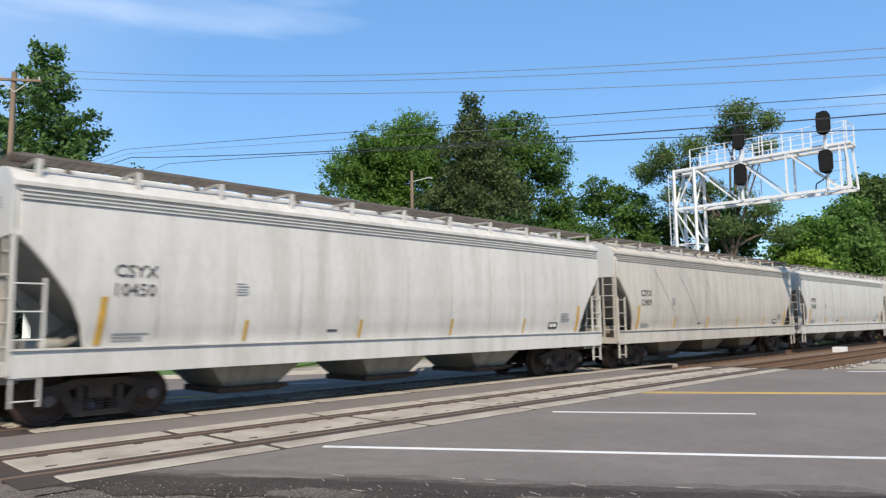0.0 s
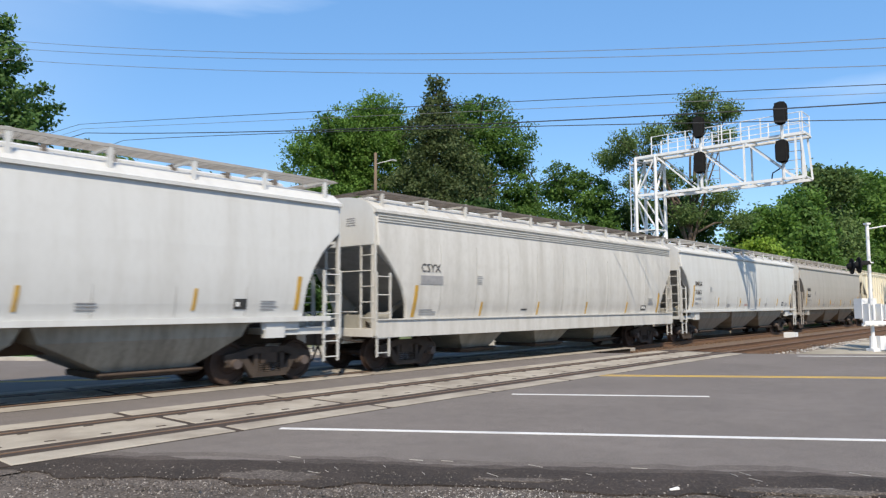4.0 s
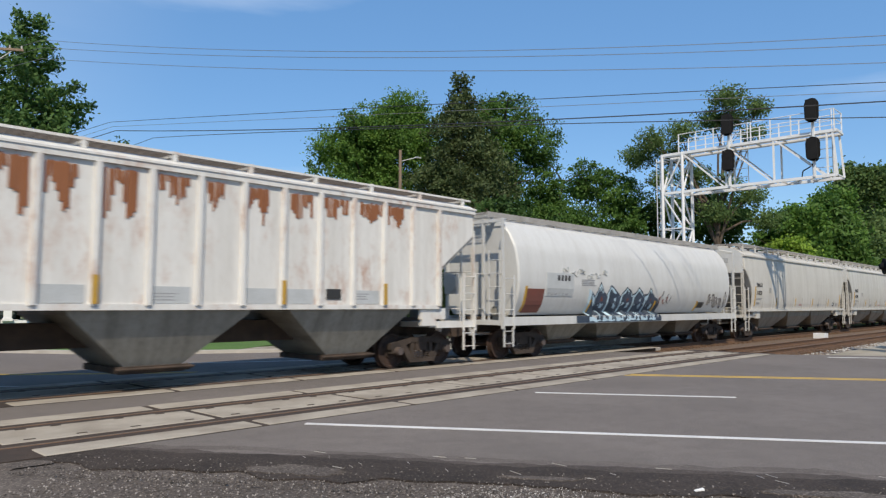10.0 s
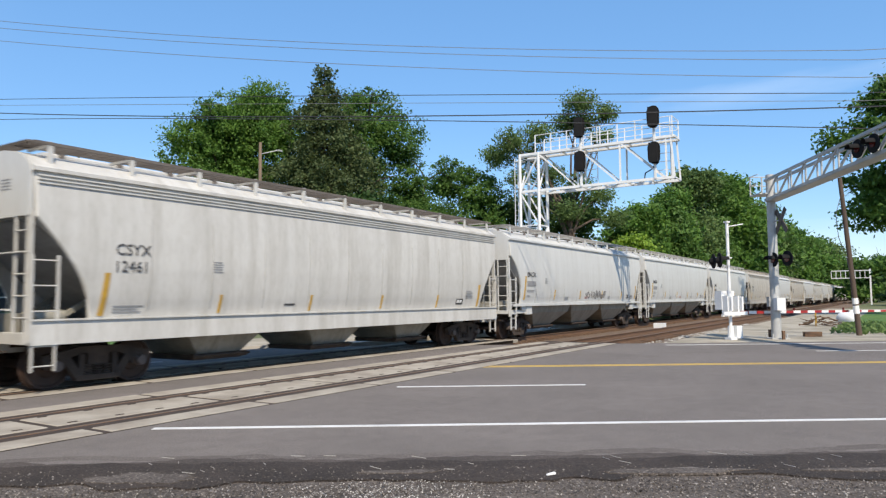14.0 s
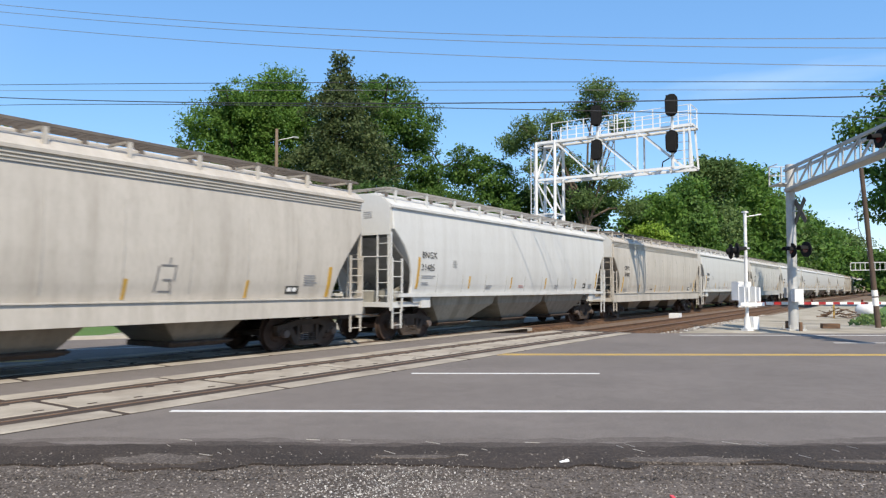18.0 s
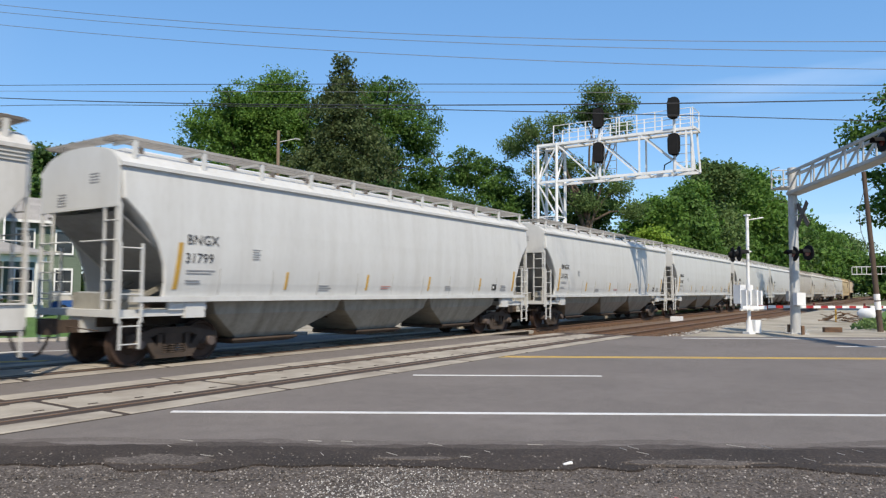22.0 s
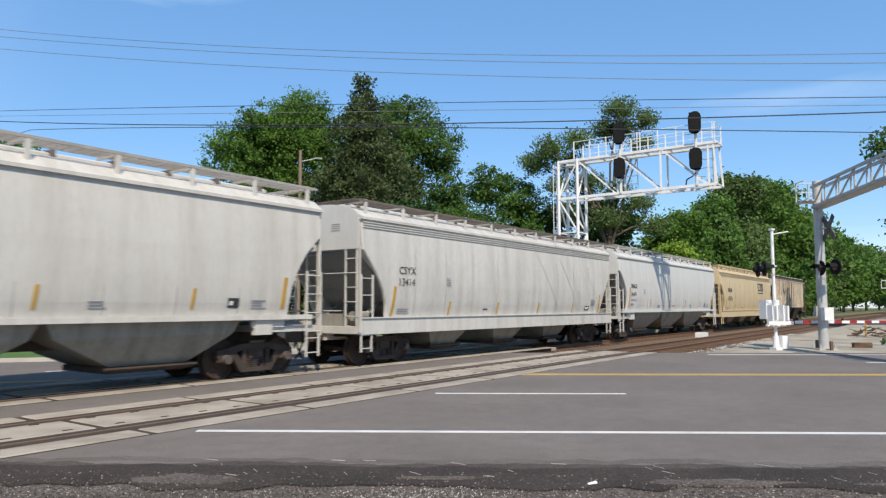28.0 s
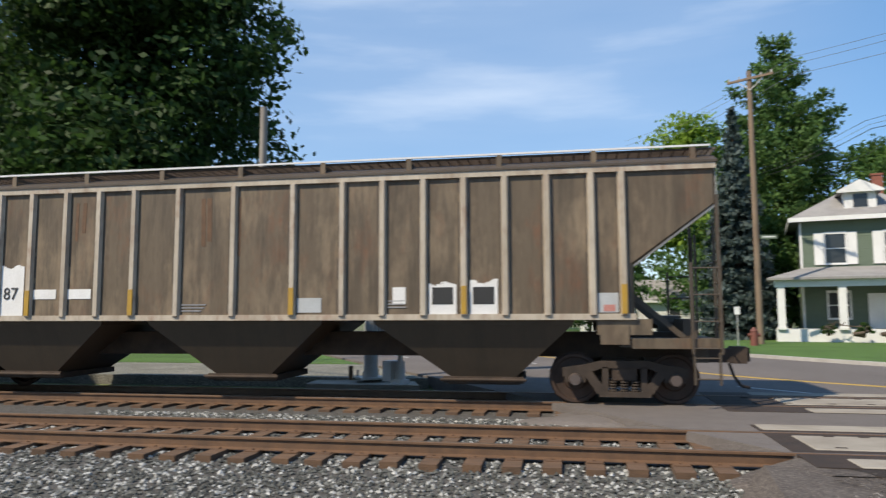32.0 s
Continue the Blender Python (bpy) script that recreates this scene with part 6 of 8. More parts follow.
def mark_car(car, kind, mark, number, extra, rnd):
    def bars(x, z, n, w, mat="ink_grey", h=0.025, gap=0.06):
        for i in range(n):
            sticker(car, "stencil_bar", x, z - i * gap, w * rnd.uniform(0.7, 1), h, M[mat], kind)
    if kind == "smooth":
        for x, h in ((4.38, 0.44), (7.5, 0.44), (10.6, 0.44), (13.8, 0.44)):
            sticker(car, "reflective_stripe", x, 1.62, 0.075, h, M["stripe"], kind, slant=0.04, label="worn yellow reflective stripe")
        sticker(car, "reflective_stripe", 1.20, 1.62, 0.11, 1.0, M["stripe"], kind, slant=0.09, label="worn yellow reflective stripe")
        sticker(car, "reflective_stripe", CAR_L - 1.32, 1.62, 0.11, 0.75, M["stripe"], kind, slant=0.06, label="worn yellow reflective stripe")
        if mark:
            lettering(car, mark, 1.48, 2.60, 0.30, M["ink"], kind)
        if number:
            lettering(car, number, 1.45, 2.20, 0.30, M["ink"], kind)
        else:
            sticker(car, "number_bar", 1.48, 2.20, 0.85, 0.22, M["ink_grey"], kind)
        bars(1.5, 2.02, 2, 0.8)
        bars(1.5, 1.80, 2, 0.4)
        bars(3.3, 2.55, 5, 0.28, "ink_grey", 0.018, 0.055)
        bars(5.6, 1.72, 3, 0.5)
        bars(8.2, 1.72, 2, 0.5, "ink_red")
        bars(11.6, 1.75, 3, 0.4)
        p = sticker(car, "inspection_panel", 14.75, 1.64, 0.30, 0.22, M["decal_black"], kind, label="small black stencil panel")
        sticker(car, "inspection_panel", 14.79, 1.70, 0.09, 0.09, M["decal_white"], kind, 0.004)
        bars(15.4, 1.8, 4, 0.45)
        if extra == "tag":
            for k in range(8):
                scribble(car, 8.2 + k * 0.38, 1.60 + rnd.uniform(0, 0.1), rnd.uniform(0.3, 0.46), rnd.uniform(0.28, 0.5), M["graffiti_grey"], kind, 60 + k)
    elif kind == "groove":
        for x, h in ((4.2, 0.42), (7.2, 0.42), (10.3, 0.42), (13.15 if mark == "logo" else 13.4, 0.42)):
            sticker(car, "reflective_stripe", x, 1.40, 0.075, h, M["stripe"], kind, slant=0.03, label="worn yellow reflective stripe")
        sticker(car, "reflective_stripe", 1.30, 1.40, 0.12, 0.85, M["stripe"], kind, slant=0.08, label="worn yellow reflective stripe")
        sticker(car, "reflective_stripe", CAR_L - 1.45, 1.40, 0.12, 0.8, M["stripe"], kind, slant=0.06, label="worn yellow reflective stripe")
        if mark == "logo":
            for k in range(4):
                sticker(car, "mark_bar", 1.95 + k * 0.28 + (0.05 if k > 1 else 0), 2.72, 0.20, 0.30, M["ink"], kind)
            lettering(car, number, 1.92, 2.12, 0.42, M["ink"], kind)
            block_emblem(car, 12.08, 2.73, 0.90, 0.60, 0.70, kind)
            sticker(car, "inspection_panel", 13.43, 1.46, 0.5, 0.26, M["decal_white"], kind, -0.002, label="white framed stencil panel")
        elif mark:
            lettering(car, mark, 1.58, 2.62, 0.32, M["ink"], kind)
            if number:
                lettering(car, number, 1.55, 2.28, 0.32, M["ink"], kind)
            else:
                sticker(car, "number_bar", 1.58, 2.28, 0.9, 0.24, M["ink_grey"], kind)
        bars(1.6, 1.58, 3, 0.7)
        bars(4.0, 2.55, 5, 0.28, "ink_grey", 0.018, 0.055)
        bars(6.3, 1.55, 1, 0.4, "ink", 0.05)
        px = 13.46 if mark == "logo" else CAR_L - 2.9
        sticker(car, "inspection_panel", px, 1.49, 0.44, 0.20, M["decal_black"], kind, label="small black stencil panel")
        for dx in (0.05, 0.23):
            sticker(car, "inspection_panel", px + dx, 1.55, 0.13, 0.10, M["ink_grey" if mark == "logo" else "decal_white"], kind, 0.004)
        bars(CAR_L - 2.3, 1.95, 5, 0.5)
        if extra == "sketch":
            # a thin line drawing in dark spray
            for x, z, w, h, sl in ((11.0, 1.55, 0.03, 0.55, 0.08), (11.15, 2.1, 0.32, 0.03, 0), (11.45, 1.8, 0.03, 0.33, 0.05), (11.1, 1.55, 0.3, 0.03, 0), (11.4, 1.5, 0.03, 0.3, -0.05), (11.2, 1.8, 0.2, 0.03, 0), (11.3, 2.1, 0.03, 0.18, 0.05)):
                sticker(car, "scrawl", x, z, w, h, M["graffiti_grey"], kind, 0.0, sl)
    elif kind == "round":
        sticker(car, "reflective_stripe", 1.05, 1.45, 0.1, 0.8, M["stripe"], kind, label="worn yellow reflective stripe")
        sticker(car, "grey_patch", 2.15, 1.95, 1.55, 0.75, M["patch_grey"], kind, label="faded grey repaint patch")
        for k in range(4):
            sticker(car, "mark_bar", 2.75 + k * 0.2, 2.45, 0.13, 0.18, M["ink"], kind, 0.006)
        lettering(car, number, 2.15, 1.98, 0.34, M["ink_grey"], kind, stretch=1.25)
        sticker(car, "primer_patch", 1.15, 1.42, 0.9, 0.75, M["patch_red"], kind, label="dark red primer patch")
        bars(4.2, 2.5, 4, 0.9)
        # spray-painted letters: dark jagged outline, pale edge, dark bodies
        def spray(x0, x1, top, low, mat, lift, name="graffiti_letter"):
            n = max(4, round((x1 - x0) / 0.05))
            rings = []
            for i in range(n + 1):
                x = x0 + (x1 - x0) * i / n
                zs = [low(x) + max(0.01, top(x) - low(x)) * j / 7 for j in range(8)]
                ys = [-max(half_width("round", z), 1.555 if z < 1.31 else 0) - 0.006 - lift for z in zs]
                rings.append([(x, y, z) for y, z in zip(ys, zs)] + [(x, y + 0.004, z) for y, z in zip(ys[::-1], zs[::-1])])
            Geo().loft(rings).ob(name, M[mat], car)

        def peaks(x):
            u = (x + 0.35 * noise.noise((x * 0.9, 4, 0)) - 5.0) / 0.92
            return 1.95 + 0.34 * (1 - abs(2 * (u % 1.0) - 0.9)) + 0.2 * noise.noise((x * 2.3, 2, 0)) - 0.55 * max(0, (x - 9.0) / 0.9) ** 2
        spray(3.9, 10.0, lambda x: 1.30 if x < 4.9 else peaks(x) + 0.08, lambda x: 1.06, "graffiti_ink", 0.0)
        spray(4.7, 9.5, lambda x: peaks(x) + 0.01, lambda x: 1.10 + 0.05 * noise.noise((x * 4, 8, 0)), "graffiti_sky", 0.004)
        for k in range(5):
            c = 5.15 + k * 0.92
            wave = lambda x, q: 0.16 * noise.noise((x * 5, q, 0))
            spray(c, c + 0.40, lambda x: peaks(x) - 0.08 + wave(x, 1), lambda x: 1.14 + wave(x, 2), "graffiti_ink", 0.008)
            spray(c + 0.22, c + 0.66, lambda x: 2.08 + wave(x, 3), lambda x: 1.72 + wave(x, 4), "graffiti_blue", 0.010)
            spray(c + 0.34, c + 0.74, lambda x: 1.55 + wave(x, 5), lambda x: 1.30 + wave(x, 6), "graffiti_ink", 0.009)
            spray(c + 0.58, c + 0.80, lambda x: 1.98 + wave(x, 7), lambda x: 1.20 + wave(x, 8), "graffiti_blue", 0.012)
            spray(c + 0.36, c + 0.50, lambda x: 1.92 + wave(x, 9), lambda x: 1.80 + wave(x, 10), "graffiti_sky" if k % 2 else "patch_red", 0.015)
        sticker(car, "inspection_panel", 13.6, 1.55, 0.6, 0.25, M["decal_black"], kind, label="small black stencil panel")
        for k in range(5):
            scribble(car, 14.5 + k * 0.42, 1.5 + rnd.uniform(0, 0.15), rnd.uniform(0.36, 0.55), rnd.uniform(0.4, 0.8), M["graffiti_grey"], kind, 80 + k)
        for k in range(6):
            scribble(car, 3.0 + 0.5 * k, 2.55 + rnd.uniform(-0.2, 0.2), 0.4, 0.2, M["patch_grey"], kind, 90 + k)
        for k in range(12):
            sticker(car, "scrawl", 9.6 + k * 0.11, 1.65 + rnd.uniform(0, 0.45), 0.03, rnd.uniform(0.08, 0.3), M["graffiti_grey" if k % 3 else "patch_red"], kind, 0.012 + rnd.uniform(0, 0.008), rnd.uniform(-0.2, 0.2))
        for x in (4.85, 9.55, 13.45):
            sticker(car, "reflective_stripe", x, 1.42, 0.1, 0.42, M["stripe"], kind, 0.022, label="worn yellow reflective stripe")
    else:
        brown = extra == "brown"

        def ragged(x, z, w):
            a, b = rnd.uniform(0, 6), rnd.uniform(0.03, 0.08)
            for q in range(11):
                h = b * (1.1 + 0.6 * math.sin(q * 0.7 + a)) + rnd.uniform(0, 0.03)
                sticker(car, "paint_edge", x + w * q / 11, z, w / 11, h, M["decal_white"], kind, -0.001, rnd.uniform(-0.01, 0.01))
        step = (CAR_L - 2.9) / 15 if not brown else 0.74
        bay = lambda k: rib_x(brown, k) + 0.10
        for k in ((0, 4, 7, 10, 14, 18) if brown else (0, 3, 6, 10, 13)):
            x = rib_x(brown, k) - 0.05
            sticker(car, "reflective_stripe", x, 1.66, 0.10, 0.52, M["stripe"], kind, 0.085, label="worn yellow reflective stripe")
        if mark == "logo":
            for k, b in ((0, 1), (1, 2)):
                for j in range(2):
                    sticker(car, "mark_bar", bay(b) + 0.05 + j * 0.3, 2.85, 0.22, 0.26, M["ink"], kind)
            for w, b in zip(number.split(), (1, 2, 3)):
                lettering(car, w, bay(b) + 0.05, 2.30, 0.36, M["ink"], kind)
            block_emblem(car, bay(11) + 0.02, 2.80, 0.78, 0.52, step, kind)
        elif extra in ("tagged", "rust"):
            for w, b in ((mark[:2], 1), (mark[2:], 2)):
                if extra == "rust":
                    sticker(car, "dark_panel", bay(b) + 0.02, 2.62, step - 0.28, 0.36, M["ink_grey"], kind)
                    lettering(car, w, bay(b) + 0.1, 2.66, 0.34, M["decal_white"], kind)
                else:
                    lettering(car, w, bay(b) + 0.1, 2.80, 0.42, M["ink_grey"], kind)
            for w, b in zip(number.split(), (1, 2, 3)):
                lettering(car, w, bay(b) + 0.1, 2.22, 0.40, M["ink_grey"] if extra == "tagged" else M["ink"], kind)
            sticker(car, "grey_patch", bay(0), 1.7, step - 0.25, 0.55, M["patch_grey"], kind, label="grey repaint patch")
            for b in (5, 7, 9, 10, 12):
                sticker(car, "grey_patch", bay(b), 1.68, step - 0.25, 0.32, M["patch_grey"], kind, label="grey repaint patch")
            if extra == "tagged":
                for k in range(15):
                    scribble(car, 2.7 + k * 0.42, 1.74 + rnd.uniform(0, 0.12), rnd.uniform(0.32, 0.5), rnd.uniform(0.32, 0.62), M["graffiti_grey"], kind, 40 + k)
            else:
                # rust that has burst through the paint along the roof edge
                for b in range(14):
                    if rnd.random() < 0.88:
                        w = (step - 0.24) * rnd.uniform(0.5, 1)
                        x = bay(b) + rnd.uniform(0, 0.1)
                        deep, a = rnd.uniform(0.35, 0.95 if b < 7 else 0.6), rnd.uniform(0, 6)
                        for j in range(9):
                            h = deep * (0.55 + 0.35 * math.sin(j * 0.9 + a)) + rnd.uniform(0, 0.25)
                            sticker(car, "rust_patch", x + w * j / 9, 4.16 - h - rnd.uniform(0, 0.06), w / 9 * rnd.uniform(0.6, 1.1), h, PAINT["rust"], kind, 0.0008 * j, rnd.uniform(-0.02, 0.02))
        else:
            for w, b in (("ND", 1), ("YX", 2)):
                sticker(car, "white_panel", bay(b) - 0.02, 1.66, step - 0.2, 1.0, M["decal_white"], kind, label="white repaint panel")
                ragged(bay(b) - 0.02, 2.66, step - 0.2)
                lettering(car, w, bay(b) + 0.04, 2.32, 0.40, M["ink"], kind).location.y -= 0.006
            ragged(bay(3) - 0.02, 2.61, step - 0.2)
            ragged(bay(13), 2.16, step - 0.22)
            ragged(bay(14), 2.16, step - 0.22)
            sticker(car, "white_panel", bay(3) - 0.02, 1.66, step - 0.2, 0.95, M["decal_white"], kind, label="white repaint panel")
            for w, b in (("83", 1), ("06", 2), ("87", 3)):
                lettering(car, w, bay(b) + 0.04, 2.0, 0.36, M["ink"], kind).location.y -= 0.006
            # broken dark strips down both edges of each side post
            for x in BROWN_RIBS:
                for dx in (-0.125, 0.075):
                    z = 1.68
                    while z < 4.0:
                        h = rnd.uniform(0.3, 1.1)
                        w = rnd.uniform(0.015, 0.05)
                        sticker(car, "grime_run", x + dx + (0.05 - w if dx < 0 else 0), z, w, min(h, 4.2 - z), PAINT["under_dark"], kind, -0.008)
                        z += h + rnd.uniform(0.0, 0.25)
            for k, x in ((5, 0.2), (5, 0.35), (8, 0.5), (8, 0.62), (9, 0.08)):
                h = rnd.uniform(0.6, 1.3)
                sticker(car, "rust_run", BROWN_RIBS[k] + x, 4.0 - h, rnd.uniform(0.05, 0.12), h, M["rail"], kind, -0.007, rnd.uniform(-0.04, 0.04))
            sticker(car, "grey_patch", bay(0) + 0.02, 1.75, step - 0.3, 0.85, M["patch_grey"], kind, label="grey repaint patch")
            sticker(car, "red_tag", bay(0) + 0.1, 1.66, 0.3, 0.14, M["ink_red"], kind, 0.004)
            for b in (4, 5):
                sticker(car, "white_panel", bay(b) - 0.02, 2.0, step - 0.2, 0.2, M["decal_white"], kind, label="white repaint panel")
            sticker(car, "white_panel", bay(10), 1.70, step - 0.25, 0.28, M["patch_grey"], kind)
            sticker(car, "white_panel", bay(12) + 0.1, 1.85, 0.25, 0.32, M["decal_white"], kind)
            for b in (13, 14):
                sticker(car, "white_panel", bay(b), 1.66, step - 0.22, 0.5, M["decal_white"], kind)
                sticker(car, "inspection_panel", bay(b) + 0.06, 1.84, step - 0.34, 0.32, M["decal_black"], kind, 0.004)
            sticker(car, "grey_patch", bay(17) - 0.02, 1.68, 0.36, 0.35, M["patch_grey"], kind)
            sticker(car, "red_tag", bay(17) + 0.08, 1.70, 0.2, 0.12, M["ink_red"], kind, 0.004)
        bars(bay(7 if extra != "brown" else 8), 1.85, 3, 0.55, "ink_red" if mark == "logo" else "ink_grey")
        sticker(car, "inspection_panel", bay(11) + 0.1, 1.78, 0.42, 0.24, M["decal_black"], kind, 0.005, label="small black stencil panel") if extra != "brown" else None
        bars(bay(12), 1.9, 3, 0.4)


def build_train():
    global CAR_L
    rnd = random.Random(21)
    made, train = {}, []
    for front, kind, paint, mark, number, extra in CARS:
        key = kind + paint
        CAR_L = 18.15 if paint == "brown" else 17.6
        if key not in made:
            made[key] = build_car(kind, paint, LABELS[paint])
            car = made[key]
            made[key + "bare"] = [o for o in car.children_recursive]
        else:
            src = made[key]
            car = thing("hopper_wagon", LABELS[paint], "railway wagon", group="wagons of the train")
            copies = {src: car}
            for o in made[key + "bare"]:
                c = o.copy()
                scene.collection.objects.link(c)
                c.parent = copies[o.parent]
                copies[o] = c
        mark_car(car, kind, mark, number, extra, rnd)
        train.append((car, front))
    return train

# ---- signals, gates, poles ----


def signal_head(parent, at, name="signal_head"):
    """A colour-light signal: tall rounded black backboard with hooded lamps, facing away along the line."""
    h = new(name)
    h.parent, h.matrix_basis = parent, at
    w, r = 0.32, 0.32
    out = []
    for k in range(24):
        a = k * 2 * math.pi / 24
        out.append((w * math.cos(a), (0.26 if math.sin(a) >= 0 else -0.26) + r * math.sin(a)))
    Geo().loft([[(-0.02, y, z) for y, z in out], [(0.03, y, z) for y, z in out]]).ob("backboard", M["black"], h, "rounded black backboard")
    for z in (-0.32, 0.0, 0.32):
        g = Geo()
        g.tube((0.03, 0, z), (0.13, 0, z), 0.12, 0.12, 12)
        n = 10
        ring = lambda x, rr: [(x, rr * math.cos(math.pi * k / n), z + rr * math.sin(math.pi * k / n)) for k in range(n + 1)] + [(x, (rr - 0.012) * math.cos(math.pi * k / n), z + (rr - 0.012) * math.sin(math.pi * k / n)) for k in range(n, -1, -1)]
        g.loft([ring(-0.02, 0.13), ring(-0.38, 0.12)])
        g.ob("lamp_hood", M["black"], h)
        Geo().tube((-0.03, 0, z), (-0.024, 0, z), 0.10, 0.10, 14).ob("lens", M["lens"], h, "dark unlit lens")
    Geo().box(0.03, 0.20, -0.22, 0.22, -0.5, 0.5).ob("lamp_case", M["black"], h)


def build_signal_bridge():
    """White cantilever signal structure that reaches over both tracks."""
    W = M["white_steel"]
    t = thing("signal_cantilever", "white lattice railway signal cantilever with black signal heads", "railway signal", pose(36.5, 0, 0))
    legs = [(-0.55, 17.6), (-0.55, 16.45), (0.6, 17.6), (0.6, 16.45)]
    for x, y in legs:
        Geo().tube((x, y, -0.3), (x, y, 9.9), 0.085, 0.085, 12).ob("leg", W, t, smooth=60)
    zs = [0.4, 2.2, 4.0, 5.8, 7.7, 9.75]
    for i in range(5):
        for (a, b) in ((0, 1), (2, 3), (0, 2), (1, 3)):
            p, q = legs[a], legs[b]
            lo, hi = zs[i], zs[i + 1]
            if i % 2:
                p, q = q, p
            Geo().beam((*p, lo), (*q, hi), 0.07).ob("brace", W, t)
            Geo().beam((*p, hi), (*q, hi), 0.06).ob("brace", W, t)
    # arm: two trusses side by side
    y0, y1, zb, zt = 16.45, 8.95, 7.74, 9.85
    for x in (-0.55, 0.6):
        Geo().box(x - 0.06, x + 0.06, y1, 17.6, zb - 0.07, zb + 0.07).ob("chord", W, t)
        Geo().box(x - 0.06, x + 0.06, y1, 17.6, zt - 0.07, zt + 0.07).ob("chord", W, t)
        ys = [16.45, 14.1, 11.75, 9.35]
        for k in range(3):
            Geo().beam((x, ys[k], zt), (x, ys[k + 1] + 0.1, zb), 0.09, 0.07).ob("brace", W, t)
            Geo().beam((x, ys[k + 1], zb), (x, ys[k + 1], zt), 0.08).ob("brace", W, t)
        Geo().beam((x, y1, zb), (x, y1 + 0.15, zt), 0.08).ob("brace", W, t)
    for k in range(7):
        y = y1 + k * (y0 - y1) / 6
        for z in (zb, zt):
            Geo().beam((-0.55, y, z), (0.6, y, z), 0.06).ob("brace", W, t)
        if k < 6:
            Geo().beam((-0.55, y, zb), (0.6, y + (y0 - y1) / 6, zb), 0.05).ob("brace", W, t)
    # walkway on top with rails
    Geo().box(-0.4, 0.45, y1, 17.5, zt + 0.08, zt + 0.11).ob("walkway", W, t, "grating walkway")
    for x in (-0.6, 0.65):
        for k in range(9):
            y = 9.0 + k * 0.95
            Geo().box(x - 0.025, x + 0.025, y - 0.025, y + 0.025, zt, zt + 1.05).ob("rail_post", W, t)
        for z in (0.55, 1.03):
            Geo().tube((x, 9.0, zt + z), (x, 16.6, zt + z), 0.02).ob("handrail", W, t)
    for z in (0.55, 1.03):
        Geo().tube((-0.6, 9.0, zt + z), (0.65, 9.0, zt + z), 0.02).ob("handrail", W, t)
    # cages behind the heads
    for y in (9.9, 13.9):
        for dy in (-0.45, 0.45):
            Geo().tube((0.75, y + dy, zb - 0.1), (0.75, y + dy, zt + 1.35), 0.025).ob("cage_post", W, t)
        for k in range(7):
            Geo().tube((0.75, y - 0.45, zb + 0.2 + k * 0.45), (0.75, y + 0.45, zb + 0.2 + k * 0.45), 0.018).ob("cage_rung", W, t)
        Geo().box(-0.66, -0.56, y - 0.05, y + 0.05, zb, zt + 1.1).ob("head_mast", W, t)
        signal_head(t, pose(-0.78, y, 10.92, 0, 0, 180))
        signal_head(t, pose(-0.78, y, 9.06, 0, 0, 180))
        c = [(-0.6, y - 0.2, 8.6), (-0.5, y + 0.25, 8.25), (-0.5, y + 0.55, 8.1), (-0.5, y + 0.6, 7.8)]
        for a, b in zip(c, c[1:]):
            Geo().tube(a, b, 0.03, 0.03, 6).ob("conduit", M["black"], t)
    # ladder on the outer face
    for x in (-0.2, 0.2):
        Geo().box(x - 0.02, x + 0.02, 18.08, 18.12, 0.2, 9.8).ob("ladder_stile", W, t)
    for k in range(31):
        Geo().tube((-0.2, 18.1, 0.5 + k * 0.3), (0.2, 18.1, 0.5 + k * 0.3), 0.013, 0.013, 6).ob("ladder_rung", W, t)
    for z in (2.5, 5.8, 8.0, 9.6):
        Geo().box(-0.25, 0.25, 17.6, 18.1, z, z + 0.04).ob("ladder_bracket", W, t)
    Geo().box(-1.2, 1.2, 16.0, 18.1, -0.6, -0.02).ob("footing", M["concrete_pale"], t)


def flasher_pair(parent, at, w=0.46):
    """Two hooded crossing lamps side by side on round black backboards."""
    f = new("flasher")
    f.parent, f.matrix_basis = parent, at
    Geo().tube((-w - 0.1, 0, 0.02), (w + 0.1, 0, 0.02), 0.03).ob("cross_arm", M["black"], f)
    for s in (-1, 1):
        Geo().tube((s * w, -0.02, 0), (s * w, 0.02, 0), 0.30, 0.30, 24).ob("backboard", M["black"], f)
        Geo().tube((s * w, 0.02, 0), (s * w, 0.16, 0), 0.16, 0.10, 14).ob("lamp_case", M["black"], f)
        Geo().tube((s * w, -0.05, 0), (s * w, -0.03, 0), 0.135, 0.135, 16).ob("lens", M["lens"], f, "unlit dark red lens")
        n = 12
        ring = lambda y, r: [(s * w + r * math.cos(math.pi * k / n), y, r * math.sin(math.pi * k / n)) for k in range(n + 1)] + [(s * w + (r - 0.012) * math.cos(math.pi * k / n), y, (r - 0.012) * math.sin(math.pi * k / n)) for k in range(n, -1, -1)]
        Geo().loft([ring(-0.02, 0.165), ring(-0.34, 0.15)]).ob("hood", M["black"], f)


def crossbuck(parent, at):
    c = new("crossbuck")
    c.parent, c.matrix_basis = parent, at
    for a in (48, -48):
        Geo().box(-0.61, 0.61, -0.012, 0.012, -0.115, 0.115).ob("blade", M["walkway"], c, "back of a crossing sign blade").matrix_basis = pose(0, 0.013 if a > 0 else -0.013, 0, 0, a, 0)


